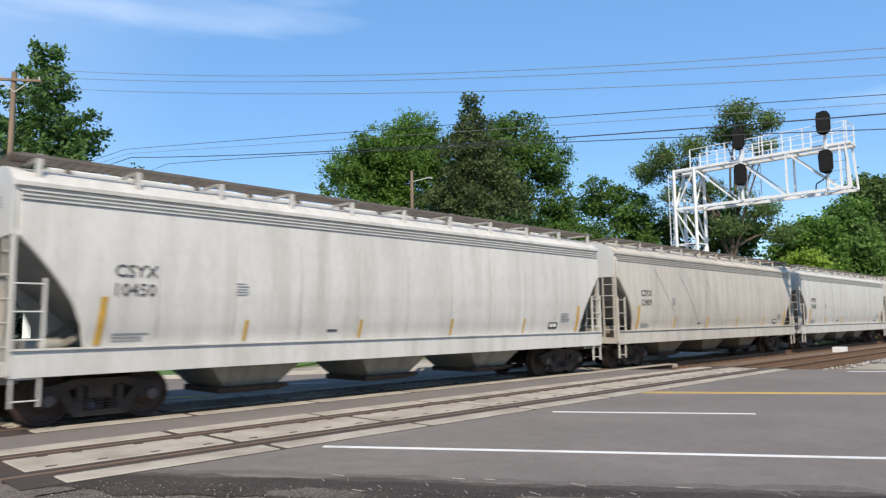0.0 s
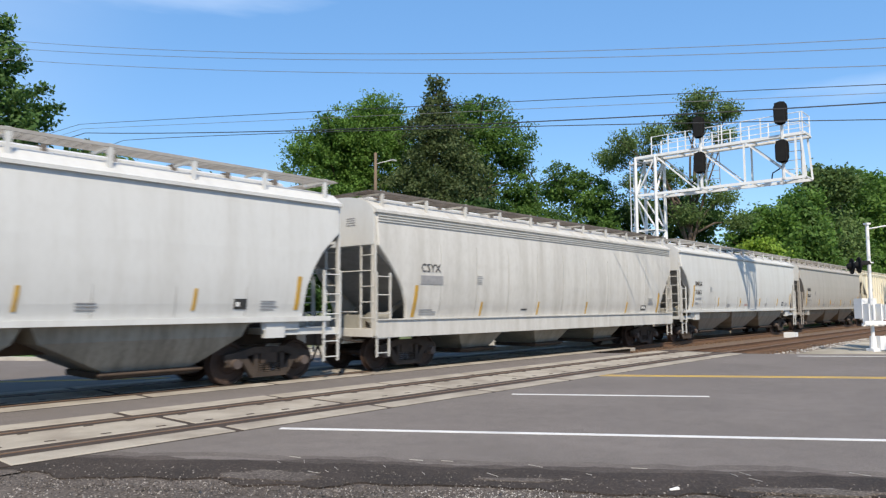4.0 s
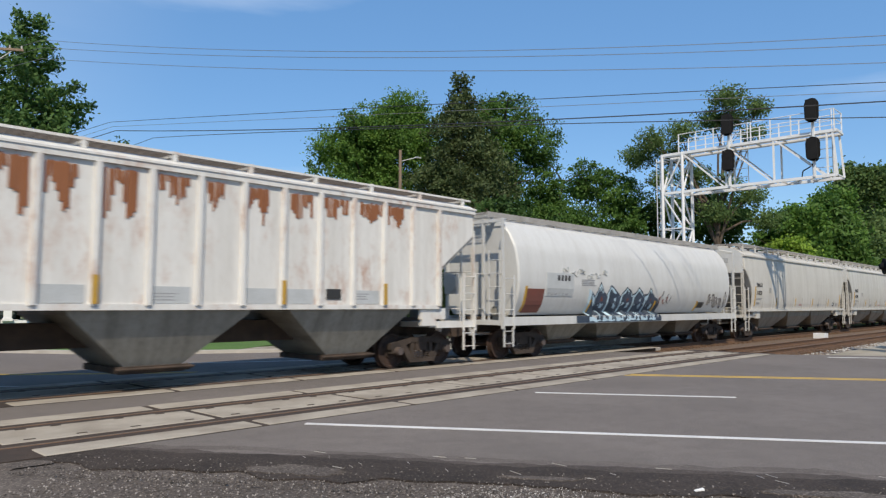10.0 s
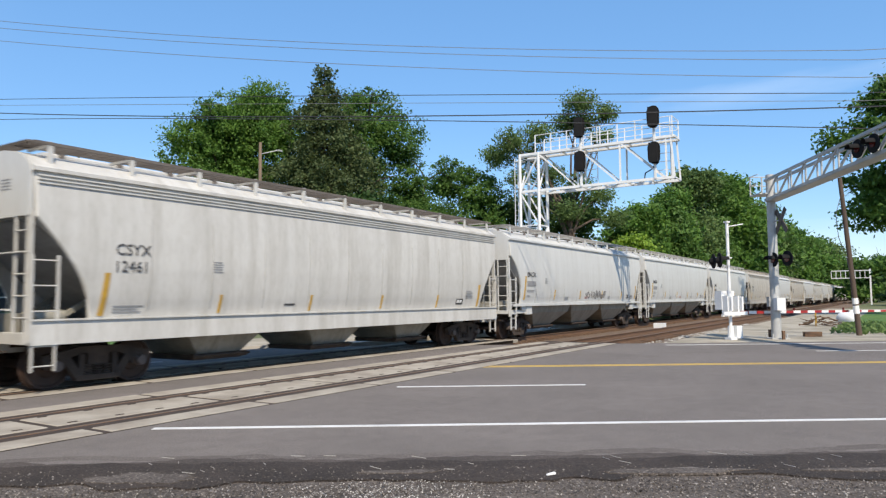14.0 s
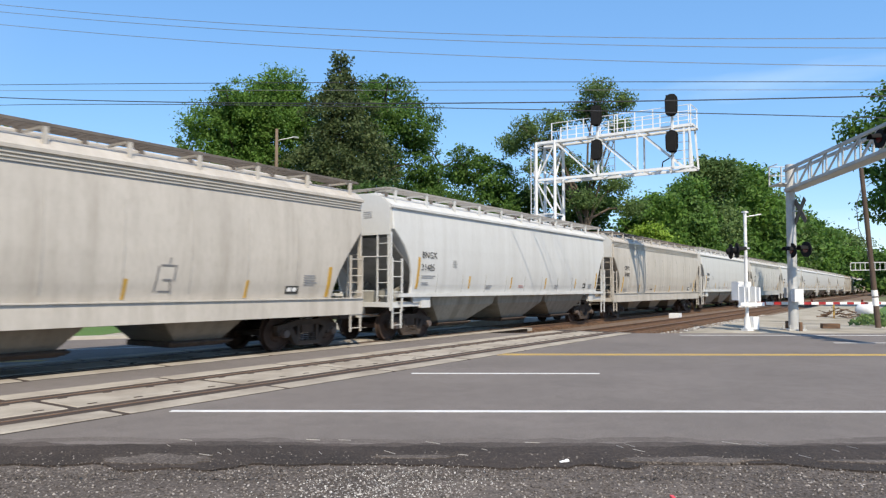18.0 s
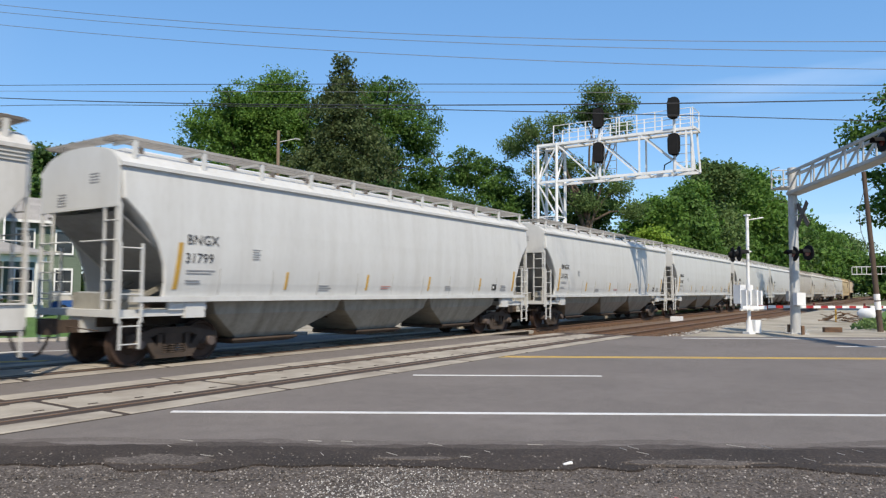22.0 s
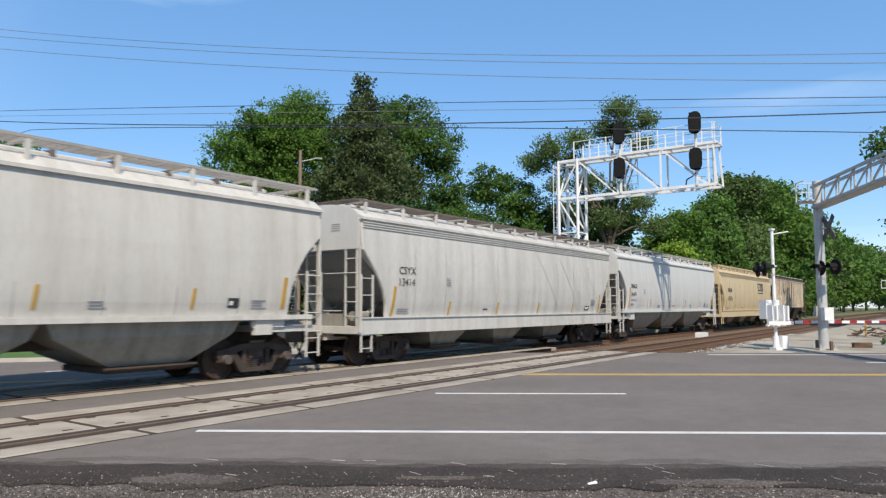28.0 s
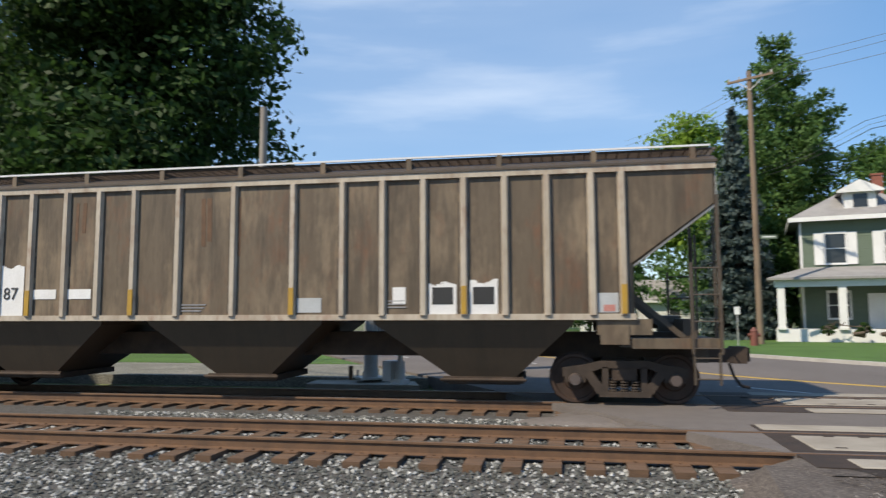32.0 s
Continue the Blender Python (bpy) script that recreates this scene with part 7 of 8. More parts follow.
def build_gate(x, y, turn, arm, tall=4.74):
    """Crossing gate: mast, flashers, mechanism with counterweights, and a striped arm lowered over the road."""
    t = thing("crossing_gate", "white crossing gate mast with lowered red and white arm", "crossing gate", pose(x, y, -0.04, 0, 0, turn))
    W = M["white_steel"]
    Geo().tube((0, 0, 0), (0, 0, tall), 0.065, 0.06, 12).ob("mast", W, t, smooth=60)
    Geo().box(-0.17, 0.17, -0.17, 0.17, 0, 0.10).tube((0, 0, 0.1), (0, 0, 0.55), 0.13, 0.11, 10).ob("base", W, t)
    Geo().box(0.12, 0.42, -0.2, 0.2, 0.05, 0.55).ob("junction_box", W, t)
    Geo().tube((0, 0, tall - 0.2), (0.85, 0.0, tall - 0.06), 0.025).ob("bracket_arm", W, t)
    Geo().box(-0.09, 0.09, -0.09, 0.09, tall - 0.04, tall + 0.03).ob("mast_cap", W, t)
    Geo().tube((-0.65, 0, 3.28), (0.2, 0, 3.28), 0.03).ob("flasher_arm", W, t)
    flasher_pair(t, pose(-0.62, 0, 3.16, 0, 0, 62), 0.40)
    # mechanism
    Geo().box(-0.34, 0.34, 0.09, 0.45, 1.2, 1.95).ob("mechanism_case", W, t)
    for s in (-0.28, 0.28):
        Geo().box(s - 0.03, s + 0.03, -0.18, 0.12, 1.1, 1.75).ob("support_arm", W, t)
        for k in range(3):
            Geo().box(s + 0.06 - 0.02, s + 0.12, -0.32 + k * 0.09, -0.26 + k * 0.09, 1.15, 1.72).ob("counterweight", W, t)
    Geo().box(-0.62, 0.62, -0.30, -0.20, 0.98, 1.12).ob("support_arm", W, t)
    Geo().box(-0.40, 0.55, 0.0, 0.08, 0.92, 1.02).ob("support_arm", W, t)
    a = new("gate_arm")
    a.parent = t
    a.matrix_basis = pose(0.5, -0.06, 1.08, 0, 0.4, arm)
    k, xx = 0, 0.0
    while xx < 9.2:
        w = 0.42
        Geo().box(xx, xx + w, -0.025, 0.025, -0.06 + 0.002 * xx, 0.06 - 0.002 * xx).ob("arm_segment", M["red" if k % 2 == 0 else "decal_white"], a, "red stripe" if k % 2 == 0 else "white stripe")
        xx += w
        k += 1
    for q in (3.0, 6.0, 9.0):
        Geo().tube((q, 0, 0.05), (q, 0, 0.16), 0.04).ob("arm_lamp", M["lens"], a)


def build_cantilever(x, y, turn, length=12.5, h=6.7, up=0.7, deck=True):
    """Grey road cantilever with a lattice arm, flashers and a crossbuck."""
    t = thing("crossing_cantilever", "grey steel crossing signal cantilever with lattice arm", "crossing signal", pose(x, y, -0.04, 0, 0, turn))
    G = M["galv"]
    Geo().tube((0, 0, 0), (0, 0, h), 0.19, 0.17, 16).ob("mast", G, t, smooth=60)
    Geo().box(-0.35, 0.35, -0.35, 0.35, 0, 0.05).ob("base_plate", G, t)
    for a in (-0.28, 0.28):
        for b in (-0.28, 0.28):
            Geo().tube((a, b, 0), (a, b, 0.22), 0.03).ob("anchor_bolt", G, t)
    # twin-chord arm
    zb, zt = h - 1.05, h - 0.25
    for yy in (-0.22, 0.22):
        Geo().beam((0, yy, zb), (length, yy, zb + up), 0.10).ob("chord", G, t)
        Geo().beam((0, yy, zt), (length, yy, zt + up), 0.10).ob("chord", G, t)
        n = 12
        for k in range(n):
            a, b = k / n, (k + 1) / n
            Geo().beam((length * a, yy, zb + up * a), (length * b, yy, zt + up * b), 0.05).ob("brace", G, t)
            Geo().beam((length * b, yy, zb + up * b), (length * b, yy, zt + up * b), 0.05).ob("brace", G, t)
    Geo().beam((0, 0, zb - 0.06), (length, 0, zb + up - 0.06), 0.5, 0.03).ob("walkway", G, t)
    for k in range(3 if deck else 0):
        Geo().box(-0.75, -0.70, -0.5 + k * 0.5 - 0.025, -0.5 + k * 0.5 + 0.025, zb + 0.3, zb + 1.1).ob("rail_post", G, t)
    deck and Geo().box(-0.8, 0.1, -0.5, 0.5, zb + 0.25, zb + 0.30).ob("platform", G, t)
    for z in (0.7, 1.08) if deck else ():
        Geo().tube((-0.72, -0.5, zb + z), (-0.72, 0.5, zb + z), 0.02).ob("handrail", G, t)
        Geo().tube((-0.72, -0.5, zb + z), (0.0, -0.5, zb + z), 0.02).ob("handrail", G, t)
    for q in (0.55, 0.9):
        flasher_pair(t, pose(length * q, -0.35, zb + up * q + 0.35, 0, 0, 0), 0.4)
    flasher_pair(t, pose(0.55, 0.0, 3.2, 0, 0, 12), 0.42)
    crossbuck(t, pose(0.55, 0.1, 4.75))
    Geo().tube((0, 0, 3.3), (0.95, 0, 3.3), 0.03).ob("bracket_arm", G, t)
    Geo().tube((0, 0, 4.75), (0.55, 0, 4.75), 0.03).ob("bracket_arm", G, t)
    Geo().box(0.15, 0.45, -0.15, 0.2, 1.15, 1.65).ob("junction_box", M["white_steel"], t, "pale junction box")
    Geo().box(-0.22, 0.0, -0.25, -0.17, 1.3, 1.7).ob("sign_plate", M["galv"], t)
    for s in (-1, 1):
        Geo().box(s * 0.55 - 0.05, s * 0.55 + 0.05, -0.05, 0.05, 0, 0.35).ob("guard_post", M["rail"], t)


def wire(a, b, sag, r, mat, parent, n=14):
    pts = []
    for i in range(n + 1):
        f = i / n
        p = Vector(a).lerp(Vector(b), f)
        p.z -= 4 * sag * f * (1 - f)
        pts.append(p)
    g = Geo()
    for p, q in zip(pts, pts[1:]):
        g.tube(p, q, r, r, 5)
    return g.ob("cable", mat, parent)


def utility_pole(x, y, h, arm_turn, mat, label, arms=1, lean=(0, 0), r=0.18):
    t = thing("utility_pole", label, "utility pole", pose(x, y, -0.05, lean[0], lean[1], 0))
    Geo().tube((0, 0, 0), (0, 0, h), r, r * 0.72, 12).ob("shaft", mat, t, smooth=60)
    for k in range(arms):
        a = new("cross_arm", Geo().box(-1.25, 1.25, -0.06, 0.06, -0.06, 0.06).mesh("cross_arm", mat))
        a.parent = t
        a.matrix_basis = pose(0, -0.15, h - 0.45 - k * 1.2, 0, 0, arm_turn)
        for q in (-1.15, -0.6, 0.6, 1.15):
            Geo().tube((q, 0, 0.06), (q, 0, 0.22), 0.05, 0.035, 8).ob("insulator", M["concrete_pale"], a)
        for s in (-1, 1):
            Geo().beam((s * 0.75, 0, -0.03), (0, 0, -0.65), 0.04).ob("arm_brace", M["galv"], a)
    return t


def ray_point(az, el, y=None, x=None, eye=(0.0, 0.0, 1.68)):
    """The place at which a sight line of that bearing and rise crosses a plane."""
    d = (math.cos(radians(az)), math.sin(radians(az)), math.tan(radians(el)))
    k = (y - eye[1]) / d[1] if y is not None else (x - eye[0]) / d[0]
    return tuple(e + k * v for e, v in zip(eye, d))


def build_poles():
    grey = "weathered grey wooden utility pole with crossarm"
    utility_pole(9.45, 40.4, 15.0, -35, M["wood_pole"], "weathered brown wooden utility pole with crossarm")
    utility_pole(40.8, 44.0, 15.0, 20, M["wood_pole"], "bare brown wooden pole among the trees", 0)
    t = thing("street_light", "small lamp arm on the wooden pole", "street light", pose(40.8, 44.0, 14.0))
    Geo().tube((0.1, 0, 0), (1.4, -0.6, 0.45), 0.04).ob("arm", M["galv"], t)
    Geo().box(1.3, 1.8, -0.75, -0.5, 0.38, 0.5).ob("lamp_head", M["galv"], t)
    p = utility_pole(35.4, 1.25, 6.9, 30, M["wood_dark"], "leaning dark wooden pole with white bands", 0, (-3.6, -2.4), 0.12)
    Geo().tube((0, 0, 0.95), (0, 0, 1.30), 0.127, 0.125, 12).ob("band", M["decal_white"], p, "white painted band")
    Geo().tube((0, 0, 1.36), (0, 0, 1.62), 0.126, 0.124, 12).ob("band", M["decal_white"], p, "white painted band")
    for z in (6.1, 6.5):
        Geo().tube((0.08, 0, z), (0.32, -0.05, z + 0.06), 0.03, 0.05, 8).ob("insulator", M["concrete_pale"], p, "pale insulator on a bracket")
    loop = [(-0.1, 0.0, 6.2), (-0.45, 0.3, 5.3), (-0.5, 0.3, 4.3), (-0.2, 0.12, 3.5), (-0.1, 0.06, 2.6)]
    for u, v in zip(loop, loop[1:]):
        Geo().tube(u, v, 0.014, 0.014, 5).ob("hanging_cable", M["wire"], p)
    utility_pole(-11.4, 23.8, 9.3, 20, M["wood_grey"], "short grey wooden pole beyond the tracks", 0)
    utility_pole(30.0, -14.0, 13.0, -45, M["wood_pole"], "brown wooden utility pole beside the road", 2)
    lines = thing("overhead_cables", "sagging overhead cables between the utility poles", "cables", kind="structure")
    # each from beyond the house pole to the roadside pole
    for az0, el0, azm, elm, az1, el1, mat, r in (
        (74.0, 18.3, 43.5, 20.24, 1.1, 16.9, "wire_al", 0.012), (74.0, 17.8, 43.5, 19.77, 1.1, 16.25, "wire_al", 0.012), (74.0, 17.06, 43.5, 18.74, 1.1, 15.07, "wire_al", 0.012),
        (69.4, 13.25, 43.5, 16.19, 1.18, 14.02, "wire", 0.014), (69.2, 12.95, 43.5, 15.6, 1.2, 13.5, "wire_al", 0.010), (69.0, 12.68, 43.5, 14.59, 1.21, 13.08, "wire", 0.022), (66.4, 12.4, 34.8, 14.46, 1.2, 11.6, "wire", 0.016)):
        a, m, b = ray_point(az0, el0, y=42.0), ray_point(azm, elm, y=None, x=20.5), ray_point(az1, el1, x=27.5)
        ext = Vector(a) + (Vector(a) - Vector(m)) * 0.9
        ext.z = a[2] + 0.5
        out = Vector(b) + (Vector(b) - Vector(m)) * 0.8
        out.z = b[2] + 0.6
        wire(ext, a, 0.5, r, M[mat], lines, 6)
        # a smooth curve through the three places
        g, pts = Geo(), []
        A, Mi, B = Vector(a), Vector(m), Vector(b)
        L1, L2 = (Mi - A).length, (B - Mi).length
        u = L1 / (L1 + L2)
        C = (Mi - A * (1 - u) ** 2 - B * u * u) / (2 * u * (1 - u))
        for i in range(21):
            f = i / 20
            pts.append(A * (1 - f) ** 2 + C * (2 * f * (1 - f)) + B * f * f)
        for p, q in zip(pts, pts[1:]):
            g.tube(p, q, r, r, 5)
        g.ob("cable", M[mat], lines)
        wire(b, out, 0.3, r, M[mat], lines, 6)


# ---- houses ----


def window(parent, x, y, z, w, h, shutters=True):
    o = new("window")
    o.parent, o.location = parent, (x, y, z)
    Geo().box(-w / 2, w / 2, -0.03, 0.0, 0, h).ob("pane", M["glass"], o)
    g = Geo()
    for a, b, c, d in ((-w / 2 - 0.1, w / 2 + 0.1, h, h + 0.14), (-w / 2 - 0.1, w / 2 + 0.1, -0.12, 0), (-w / 2 - 0.1, -w / 2, 0, h), (w / 2, w / 2 + 0.1, 0, h), (-w / 2, w / 2, h / 2 - 0.03, h / 2 + 0.03)):
        g.box(a, b, -0.07, 0.0, c, d)
    g.ob("window_frame", M["house_white"], o)
    if shutters:
        for s in (-1, 1):
            x0 = s * (w / 2 + 0.12)
            Geo().box(min(x0, x0 + s * 0.5), max(x0, x0 + s * 0.5), -0.06, 0.0, -0.1, h + 0.1).ob("shutter", M["house_white"], o, "white shutter")


def build_house(x, y, turn):
    """Two-storey green house with hip roof, dormer and front porch."""
    t = thing("house", "two-storey green clapboard house with porch, white trim, grey hip roof", "house", pose(x, y, 0.38, 0, 0, turn))
    w, d, e = 6.8, 9.5, 6.9
    Geo().box(0, w, 0, d, -0.2, e).ob("wall", M["siding"], t)
    # clapboard courses on the front and side
    for k in range(38):
        z = 0.25 + k * 0.155
        Geo().loft([[(-0.004, -0.004, z), (w + 0.004, -0.004, z), (w + 0.004, -0.03, z), (-0.03, -0.03, z)], [(-0.004, -0.004, z + 0.15), (w + 0.004, -0.004, z + 0.15), (w + 0.004, -0.008, z + 0.15), (-0.008, -0.008, z + 0.15)]]).ob("clapboard", M["siding"], t)
    o = 0.6
    Geo().loft([[(-o, -o, e), (w + o, -o, e), (w + o, d + o, e), (-o, d + o, e)], [(-o, -o, e + 0.12), (w + o, -o, e + 0.12), (w + o, d + o, e + 0.12), (-o, d + o, e + 0.12)], [(3.3, 4.2, e + 2.6), (w - 3.3, 4.2, e + 2.6), (w - 3.3, d - 4.2, e + 2.6), (3.3, d - 4.2, e + 2.6)]]).ob("roof", M["shingle"], t)
    Geo().box(-o - 0.03, w + o + 0.03, -o - 0.05, -o, e - 0.12, e + 0.14).box(-o - 0.05, -o, -o, d + o, e - 0.12, e + 0.14).ob("fascia", M["house_white"], t)
    for xx in (1.85, 4.95):
        window(t, xx, -0.03, 4.25, 1.05, 1.75)
    for xx in (1.9, 5.6):
        window(t, xx, -0.03, 0.95, 1.1, 1.5, False)
    Geo().box(3.4, 4.4, -0.06, 0.0, 0.3, 2.4).ob("door", M["house_white"], t)
    # wing set back beside the front block
    v, r, q = 12.0, 3.4, 5.6
    Geo().box(w + 0.004, v, r, d - 0.3, -0.2, q).ob("wing_wall", M["siding"], t)
    for k in range(34):
        z = 0.25 + k * 0.155
        Geo().loft([[(w + 0.01, r - 0.004, z), (v + 0.004, r - 0.004, z), (v + 0.004, r - 0.03, z), (w + 0.01, r - 0.03, z)], [(w + 0.01, r - 0.004, z + 0.15), (v + 0.004, r - 0.004, z + 0.15), (v + 0.004, r - 0.008, z + 0.15), (w + 0.01, r - 0.008, z + 0.15)]]).ob("clapboard", M["siding"], t)
    Geo().loft([[(w - 0.2, r - 0.5, q), (w - 0.2, d, q), (w - 0.2, (r + d) / 2, q + 1.9)], [(v + 0.5, r - 0.5, q), (v + 0.5, d, q), (v + 0.5, (r + d) / 2, q + 1.9)]]).ob("wing_roof", M["shingle"], t)
    Geo().box(w + 0.6, v + 0.52, r - 0.55, r - 0.48, q - 0.12, q + 0.06).ob("fascia", M["house_white"], t)
    Geo().box(w - 0.06, w + 0.06, -0.045, 0.06, 0.3, e - 0.1).box(-0.06, 0.06, -0.045, 0.06, 0.3, e - 0.1).ob("corner_board", M["house_white"], t)
    for xx in (8.6, 10.9):
        window(t, xx, r - 0.03, 0.95, 0.95, 1.5, False)
        window(t, xx, r - 0.03, 3.6, 0.95, 1.4, False)
    # dormer
    dm = new("dormer")
    dm.parent, dm.location = t, (w / 2 - 0.05, 0.5, e + 0.55)
    Geo().box(-0.85, 0.85, 0, 2.2, 0, 1.2).ob("dormer_wall", M["house_white"], dm)
    Geo().loft([[(-1.2, -0.3, 1.15), (1.2, -0.3, 1.15), (0, -0.3, 1.75)], [(-1.2, 2.6, 1.15), (1.2, 2.6, 1.15), (0, 2.6, 1.75)]]).ob("dormer_roof", M["shingle"], dm)
    Geo().loft([[(-1.25, -0.34, 1.08), (1.25, -0.34, 1.08), (1.25, -0.34, 1.2), (0, -0.34, 1.84), (-1.25, -0.34, 1.2)], [(-1.25, -0.3, 1.08), (1.25, -0.3, 1.08), (1.25, -0.3, 1.2), (0, -0.3, 1.84), (-1.25, -0.3, 1.2)]]).ob("dormer_trim", M["house_white"], dm)
    Geo().box(-0.38, 0.38, -0.04, 0.0, 0.2, 1.0).ob("pane", M["glass"], dm)
    Geo().box(4.55, 5.15, 4.6, 5.2, e + 1.4, e + 3.3).box(4.5, 5.2, 4.55, 5.25, e + 3.3, e + 3.42).ob("chimney", M["chimney"], t, "red brick chimney")
    # porch
    pw = 2.9
    Geo().box(-1.6, w + 1.6, -pw, 0, -0.5, 0.32).ob("porch_floor", M["house_white"], t)
    Geo().loft([[(-2.0, -pw - 0.5, 3.15), (w + 2.0, -pw - 0.5, 3.15), (w + 2.0, 0, 3.15), (-2.0, 0, 3.15)], [(-2.0, -pw - 0.5, 3.28), (w + 2.0, -pw - 0.5, 3.28), (w + 2.0, 0, 3.28), (-2.0, 0, 3.28)], [(0.1, -0.15, 4.0), (w - 0.1, -0.15, 4.0), (w - 0.1, 0, 4.02), (0.1, 0, 4.02)]]).ob("porch_roof", M["shingle"], t)
    Geo().box(-1.65, w + 1.65, -pw - 0.15, -pw + 0.1, 2.75, 3.16).ob("porch_beam", M["house_white"], t)
    for k in range(4):
        xx = -1.3 + k * (w + 2.6) / 3
        Geo().box(xx - 0.2, xx + 0.2, -pw - 0.12, -pw + 0.2, 0.32, 2.77).ob("porch_column", M["house_white"], t)
        Geo().box(xx - 0.25, xx + 0.25, -pw - 0.17, -pw + 0.25, 0.3, 0.45).ob("column_base", M["house_white"], t)
    for k, s in enumerate((1.0, 2.7, 4.2, 6.4)):
        b = broad_tree(0, 0, 0.7, 0.9, M["leaf_dark"], "small clipped shrub before the porch", 300 + k, 500, 0.06, 0.0, 0.0, 8)
        b.name = "shrub"
        b.matrix_basis = t.matrix_basis @ pose(s, -pw - 0.9, 0)


def build_far_house(x, y, turn, w, d, h, wall, label, garage=False):
    t = thing("house", label, "house", pose(x, y, -0.05, 0, 0, turn))
    Geo().box(0, w, 0, d, 0, h).ob("wall", wall, t)
    Geo().loft([[(-0.4, -0.4, h), (-0.4, d + 0.4, h), (-0.4, d / 2, h + d * 0.28)], [(w + 0.4, -0.4, h), (w + 0.4, d + 0.4, h), (w + 0.4, d / 2, h + d * 0.28)]]).ob("roof", M["shingle"], t)
    Geo().box(-0.42, w + 0.42, -0.45, -0.38, h - 0.12, h + 0.06).ob("fascia", M["house_white"], t)
    if garage:
        Geo().box(w * 0.25, w * 0.75, -0.05, 0.0, 0, 2.2).ob("garage_door", M["house_white"], t)
    else:
        for k in range(2):
            window(t, w * (0.25 + 0.5 * k), 0.0, 0.9, 0.9, 1.2, False)


def parked_car(x, y, turn, paint, label):
    t = thing("parked_car", label, "car", pose(x, y, -0.03, 0, 0, turn))
    side = [(-2.2, 0.35), (-2.25, 0.7), (-1.9, 0.85), (-0.95, 0.95), (-0.35, 1.4), (1.1, 1.42), (1.75, 0.98), (2.2, 0.9), (2.25, 0.45), (2.1, 0.3), (-2.1, 0.28)]
    Geo().loft([[(a * (1 if abs(yy) < 0.8 else 0.98), yy * (1 if b < 1 else 0.82), b) for a, b in side] for yy in (-0.86, -0.8, 0.8, 0.86)]).ob("body", paint, t, smooth=35)
    for s in (-1, 1):
        Geo().loft([[(-0.82, s * 0.80, 0.98), (-0.33, s * 0.70, 1.34), (1.05, s * 0.70, 1.36), (1.55, s * 0.80, 1.0)], [(-0.82, s * 0.84, 0.98), (-0.33, s * 0.72, 1.34), (1.05, s * 0.72, 1.36), (1.55, s * 0.84, 1.0)]]).ob("side_window", M["glass"], t)
        for a in (-1.35, 1.35):
            Geo().tube((a, s * 0.70, 0.32), (a, s * 0.88, 0.32), 0.32, 0.32, 18).ob("wheel", M["black"], t)
            Geo().tube((a, s * 0.88, 0.32), (a, s * 0.89, 0.32), 0.19, 0.19, 14).ob("rim", M["galv"], t)
        Geo().box(-2.26, -2.2, s * 0.6 - 0.18, s * 0.6 + 0.18, 0.62, 0.75).ob("headlight", M["decal_white"], t)


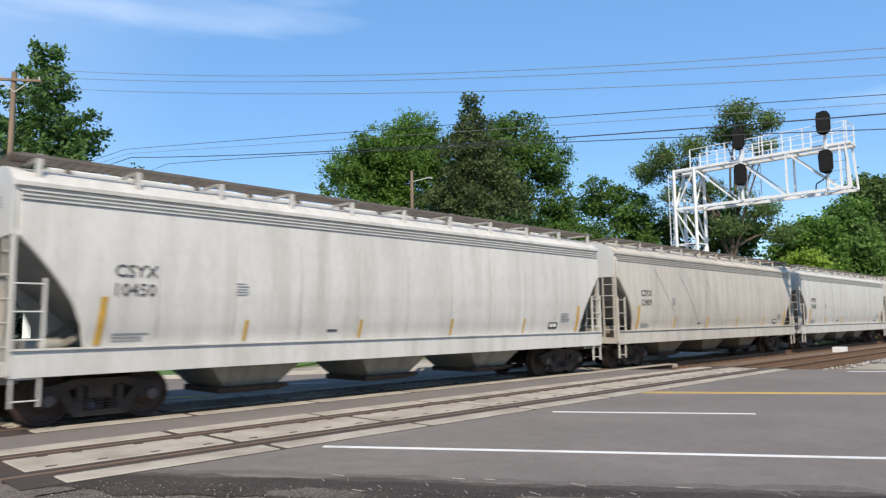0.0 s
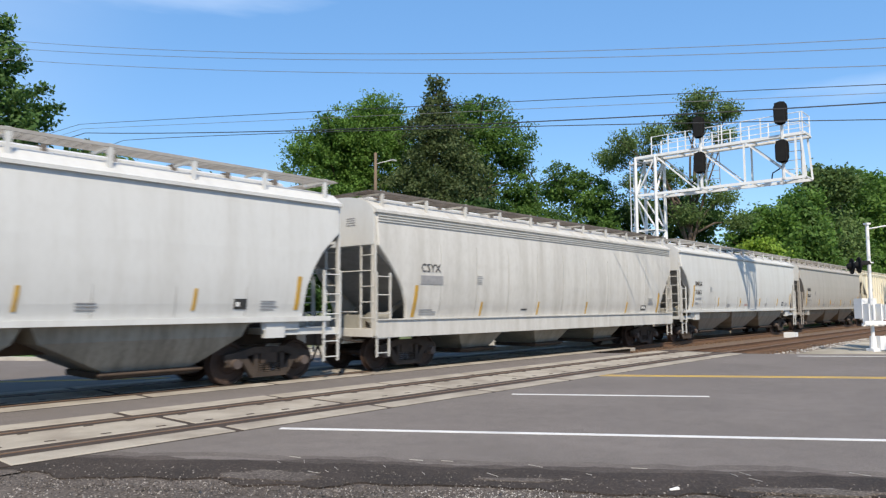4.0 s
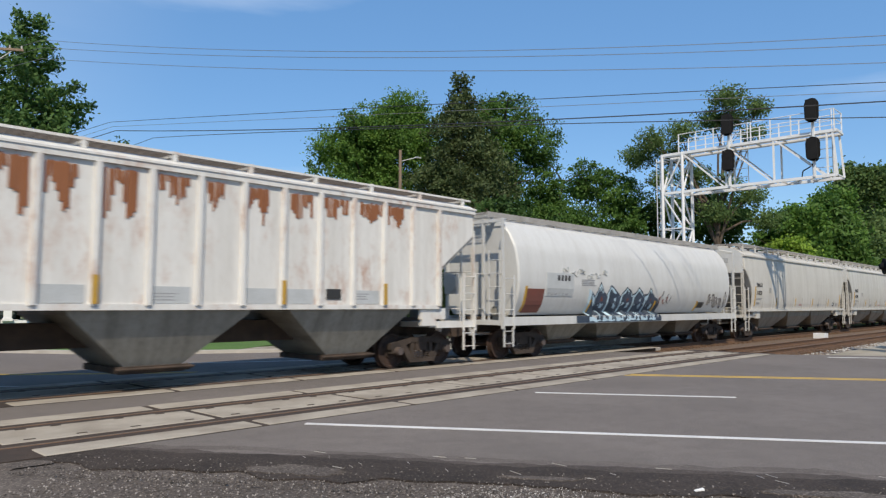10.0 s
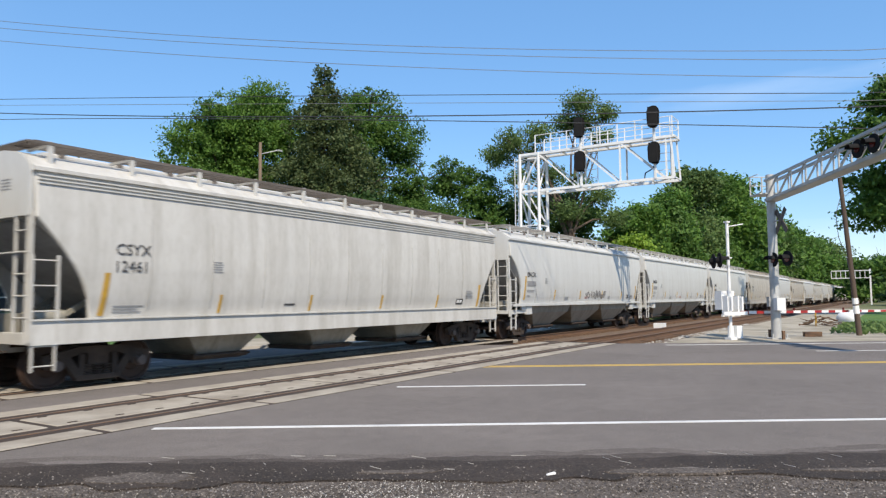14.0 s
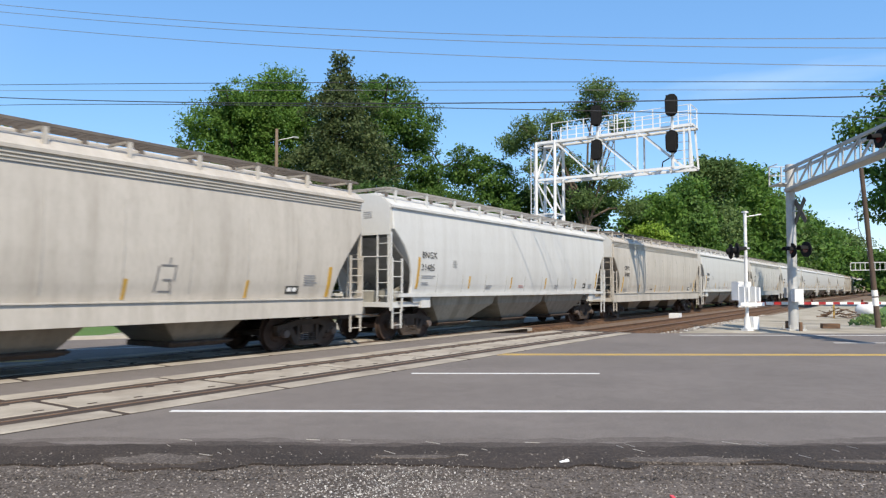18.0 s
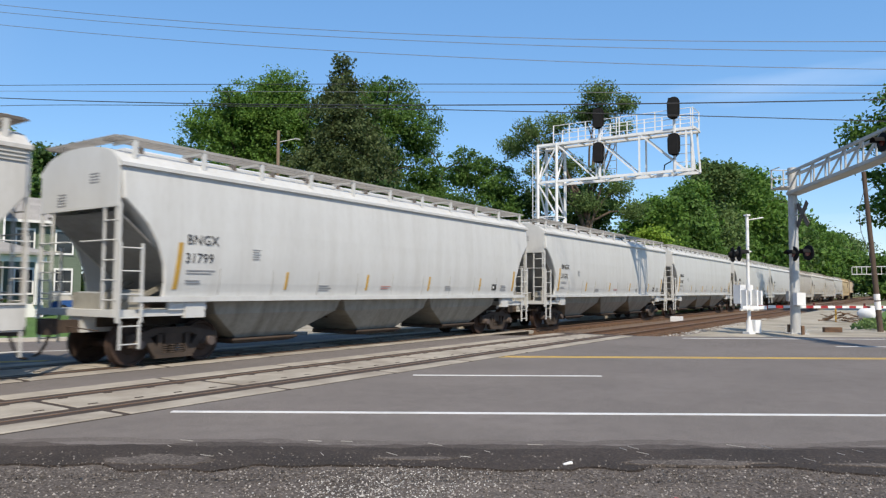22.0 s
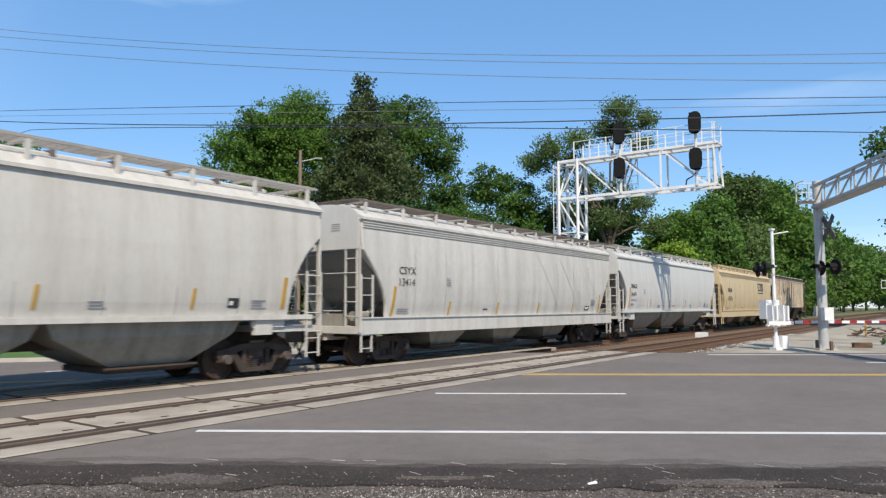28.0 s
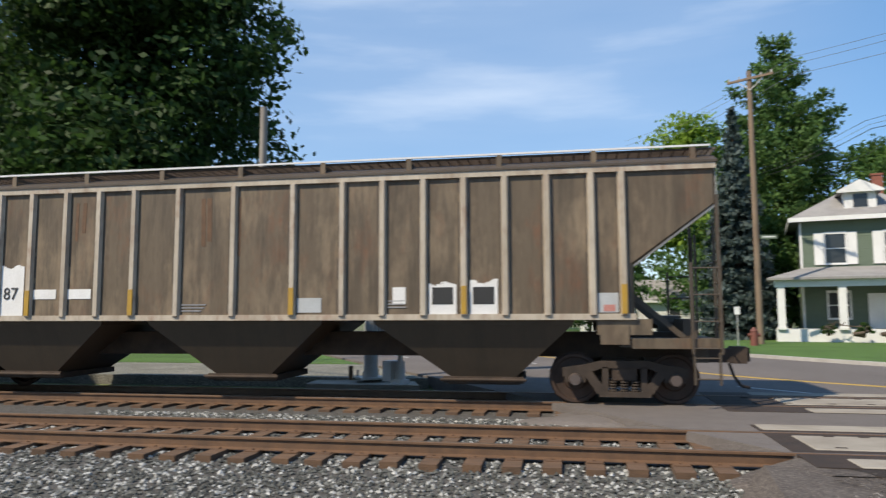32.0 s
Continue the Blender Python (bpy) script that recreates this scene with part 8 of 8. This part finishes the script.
def build_small():
    # far-side gate and cantilever footings
    build_cantilever(-5.7, 18.4, 33.7, 10.0, 5.75, -0.3, False)
    build_gate(-4.6, 17.2, 150, 0, 4.3)
    p = Geo().loft([[(-7.2, 17.6, z), (-4.2, 17.6, z), (-4.9, 19.6, z), (-7.4, 19.4, z)] for z in (-0.12, -0.6)])
    tagged(p.ob("concrete_pad", M["concrete"]), "pale concrete pad under the signals", "concrete pad", kind="structure")
    # hydrant-like marker by the house pole
    t = thing("fire_hydrant", "dark red fire hydrant beside the pole", "hydrant", pose(8.7, 38.6, -0.03))
    Geo().tube((0, 0, 0), (0, 0, 0.75), 0.2, 0.18, 12).tube((0, 0, 0.75), (0, 0, 0.95), 0.2, 0.06, 12).ob("barrel", M["patch_red"], t, smooth=50)
    Geo().tube((-0.3, 0, 0.55), (0.3, 0, 0.55), 0.09).ob("nozzle", M["patch_red"], t)
    t = thing("marker_post", "thin post with small white plate", "marker post", pose(7.9, 38.5, -0.03))
    Geo().tube((0, 0, 0), (0, 0, 2.0), 0.03).ob("post", M["galv"], t)
    Geo().box(-0.14, 0.14, -0.03, -0.02, 1.6, 2.0).ob("plate", M["decal_white"], t)
    # street name sign on the pole
    t = thing("street_sign", "small green street sign on the pole", "sign", pose(9.45, 40.2, 5.6))
    Geo().box(0.15, 1.0, -0.02, 0.02, 0, 0.22).ob("plate", M["siding"], t)
    Geo().box(0.25, 0.9, -0.028, -0.021, 0.08, 0.14).ob("bar", M["decal_white"], t)
    # by the right-hand gate
    t = thing("propane_tank", "white rounded tank on the gravel", "tank", pose(46.5, 2.2, 0.38, 0, 0, 60))
    n = 14
    prof = [(-0.55, 0.05), (-0.5, 0.25), (-0.35, 0.38), (0.35, 0.38), (0.5, 0.25), (0.55, 0.05)]
    Geo().loft([[(x, r * math.cos(k * 6.2832 / n), r * math.sin(k * 6.2832 / n)) for k in range(n)] for x, r in prof]).ob("shell", M["white_steel"], t, smooth=50)
    for s in (-0.3, 0.3):
        Geo().box(s - 0.08, s + 0.08, -0.3, 0.3, -0.44, -0.28).ob("saddle", M["concrete_pale"], t)
    t = thing("brush_pile", "low pile of brown brush and scrap", "brush pile", pose(45.5, 3.4, -0.03))
    rng = random.Random(8)
    for k in range(40):
        a = rng.uniform(0, 6.28)
        r = rng.uniform(0, 1.3)
        c = (r * math.cos(a), r * math.sin(a), rng.uniform(0.05, 0.6 - 0.3 * r))
        Geo().tube(c, (c[0] + rng.uniform(-0.7, 0.7), c[1] + rng.uniform(-0.7, 0.7), max(0.03, c[2] + rng.uniform(-0.25, 0.25))), 0.03, 0.015, 5).ob("stick", M["tie"], t)
    t = thing("timber_block", "short brown timber block on the gravel", "timber", pose(33.6, 2.9, -0.03, 0, 0, -60))
    Geo().box(-0.35, 0.35, -0.12, 0.12, 0, 0.2).ob("block", M["rail"], t)
    t = thing("marker_stake", "yellow marker stake in the gravel", "stake", pose(45.2, 3.7, -0.03))
    Geo().box(-0.04, 0.04, -0.04, 0.04, 0, 0.75).ob("stake", M["stripe"], t)
    # dry weeds along the verge
    rng = np.random.default_rng(4)
    cs = np.stack([rng.uniform(36.0, 48, 700), rng.uniform(0.2, 2.4, 700), np.abs(rng.normal(size=700)) * 0.10 + 0.02], 1)
    o = new("weeds", cards_mesh("weeds", leaf_cards(cs, np.tile([[0, 0, 1.0]], (len(cs), 1)), 0.13, rng, 0.0), M["leaf_olive"]))
    tagged(o, "dry weeds along the gravel verge", "weeds", kind="stuff")
    # litter on the roadside lot
    for x, y, turn, mat, label in ((6.34, 2.82, -25, "decal_white", "scrap of white paper on the gravel"), (5.72, 1.61, 40, "scrap_red", "scrap of red plastic on the gravel")):
        t = thing("litter", label, "litter", pose(x, y, -0.02, 0, 0, turn))
        Geo().loft([[(-0.05, -0.012, 0.0), (0.05, -0.018, 0.004), (0.055, 0.012, 0.008), (-0.045, 0.016, 0.002)], [(-0.05, -0.012, 0.012), (0.05, -0.018, 0.022), (0.055, 0.012, 0.026), (-0.045, 0.016, 0.014)]]).ob("scrap", M[mat], t)
    # distant signal gantry
    t = thing("signal_gantry", "distant pale signal gantry over the line", "railway signal", pose(165, 0.5, -0.1))
    for z in (5.4, 6.9):
        Geo().box(-0.1, 0.1, 3.0, 9.8, z - 0.08, z + 0.08).ob("chord", M["white_steel"], t)
    for k in range(9):
        Geo().box(-0.08, 0.08, 3.0 + k * 0.85 - 0.05, 3.0 + k * 0.85 + 0.05, 5.4, 6.9).ob("brace", M["white_steel"], t)
    Geo().box(-0.15, 0.15, 2.8, 3.1, 0, 7.2).ob("leg", M["white_steel"], t)
    # equipment between the rails beyond the crossing
    t = thing("track_box", "small white trackside equipment box", "equipment box", pose(44.5, 12.3, -0.22))
    Geo().box(-0.35, 0.35, -0.3, 0.3, 0, 0.3).ob("box", M["white_steel"], t)
    parked_car(25.1, 44.0, -50, M["car_blue"], "blue car parked beside the green house")


build_ground()
build_road()
build_stones()
build_trees()
build_signal_bridge()
build_gate(30.1, 5.5, -34, 0.0)
build_cantilever(31.4, 4.0, 213.7, 12.5)
build_poles()
build_house(13.5, 46.5, -14)
build_far_house(-8.5, 60, 8, 5.0, 5, 2.6, M["house_white"], "white garage with grey roof", True)
build_far_house(0.5, 61, 4, 3.2, 4, 2.8, M["house_white"], "small white shed with grey roof")
build_far_house(5.8, 62, 4, 9.0, 7, 2.7, M["house_white"], "low white bungalow with grey roof")
build_small()
build_tracks()
TRAIN = build_train()


def motions():
    for car, front in TRAIN:
        rows = []
        for t, late in ((0, 0), (4, 0), (8, 0), (12, 0), (16, 0), (20, 0), (24, 0), (28, 0), (29, 0), (30, 0), (30.5, -0.3), (31, -0.68), (31.5, -1.2), (31.8, -1.58), (32, -1.93)):
            u = (t - 16) / 16
            rows.append((t, pose(front - 339.345 * u - 0.210 * u * u - 0.321 * u ** 3 + late, FAR_Y, 0)))
        walk(car, rows)


motions()
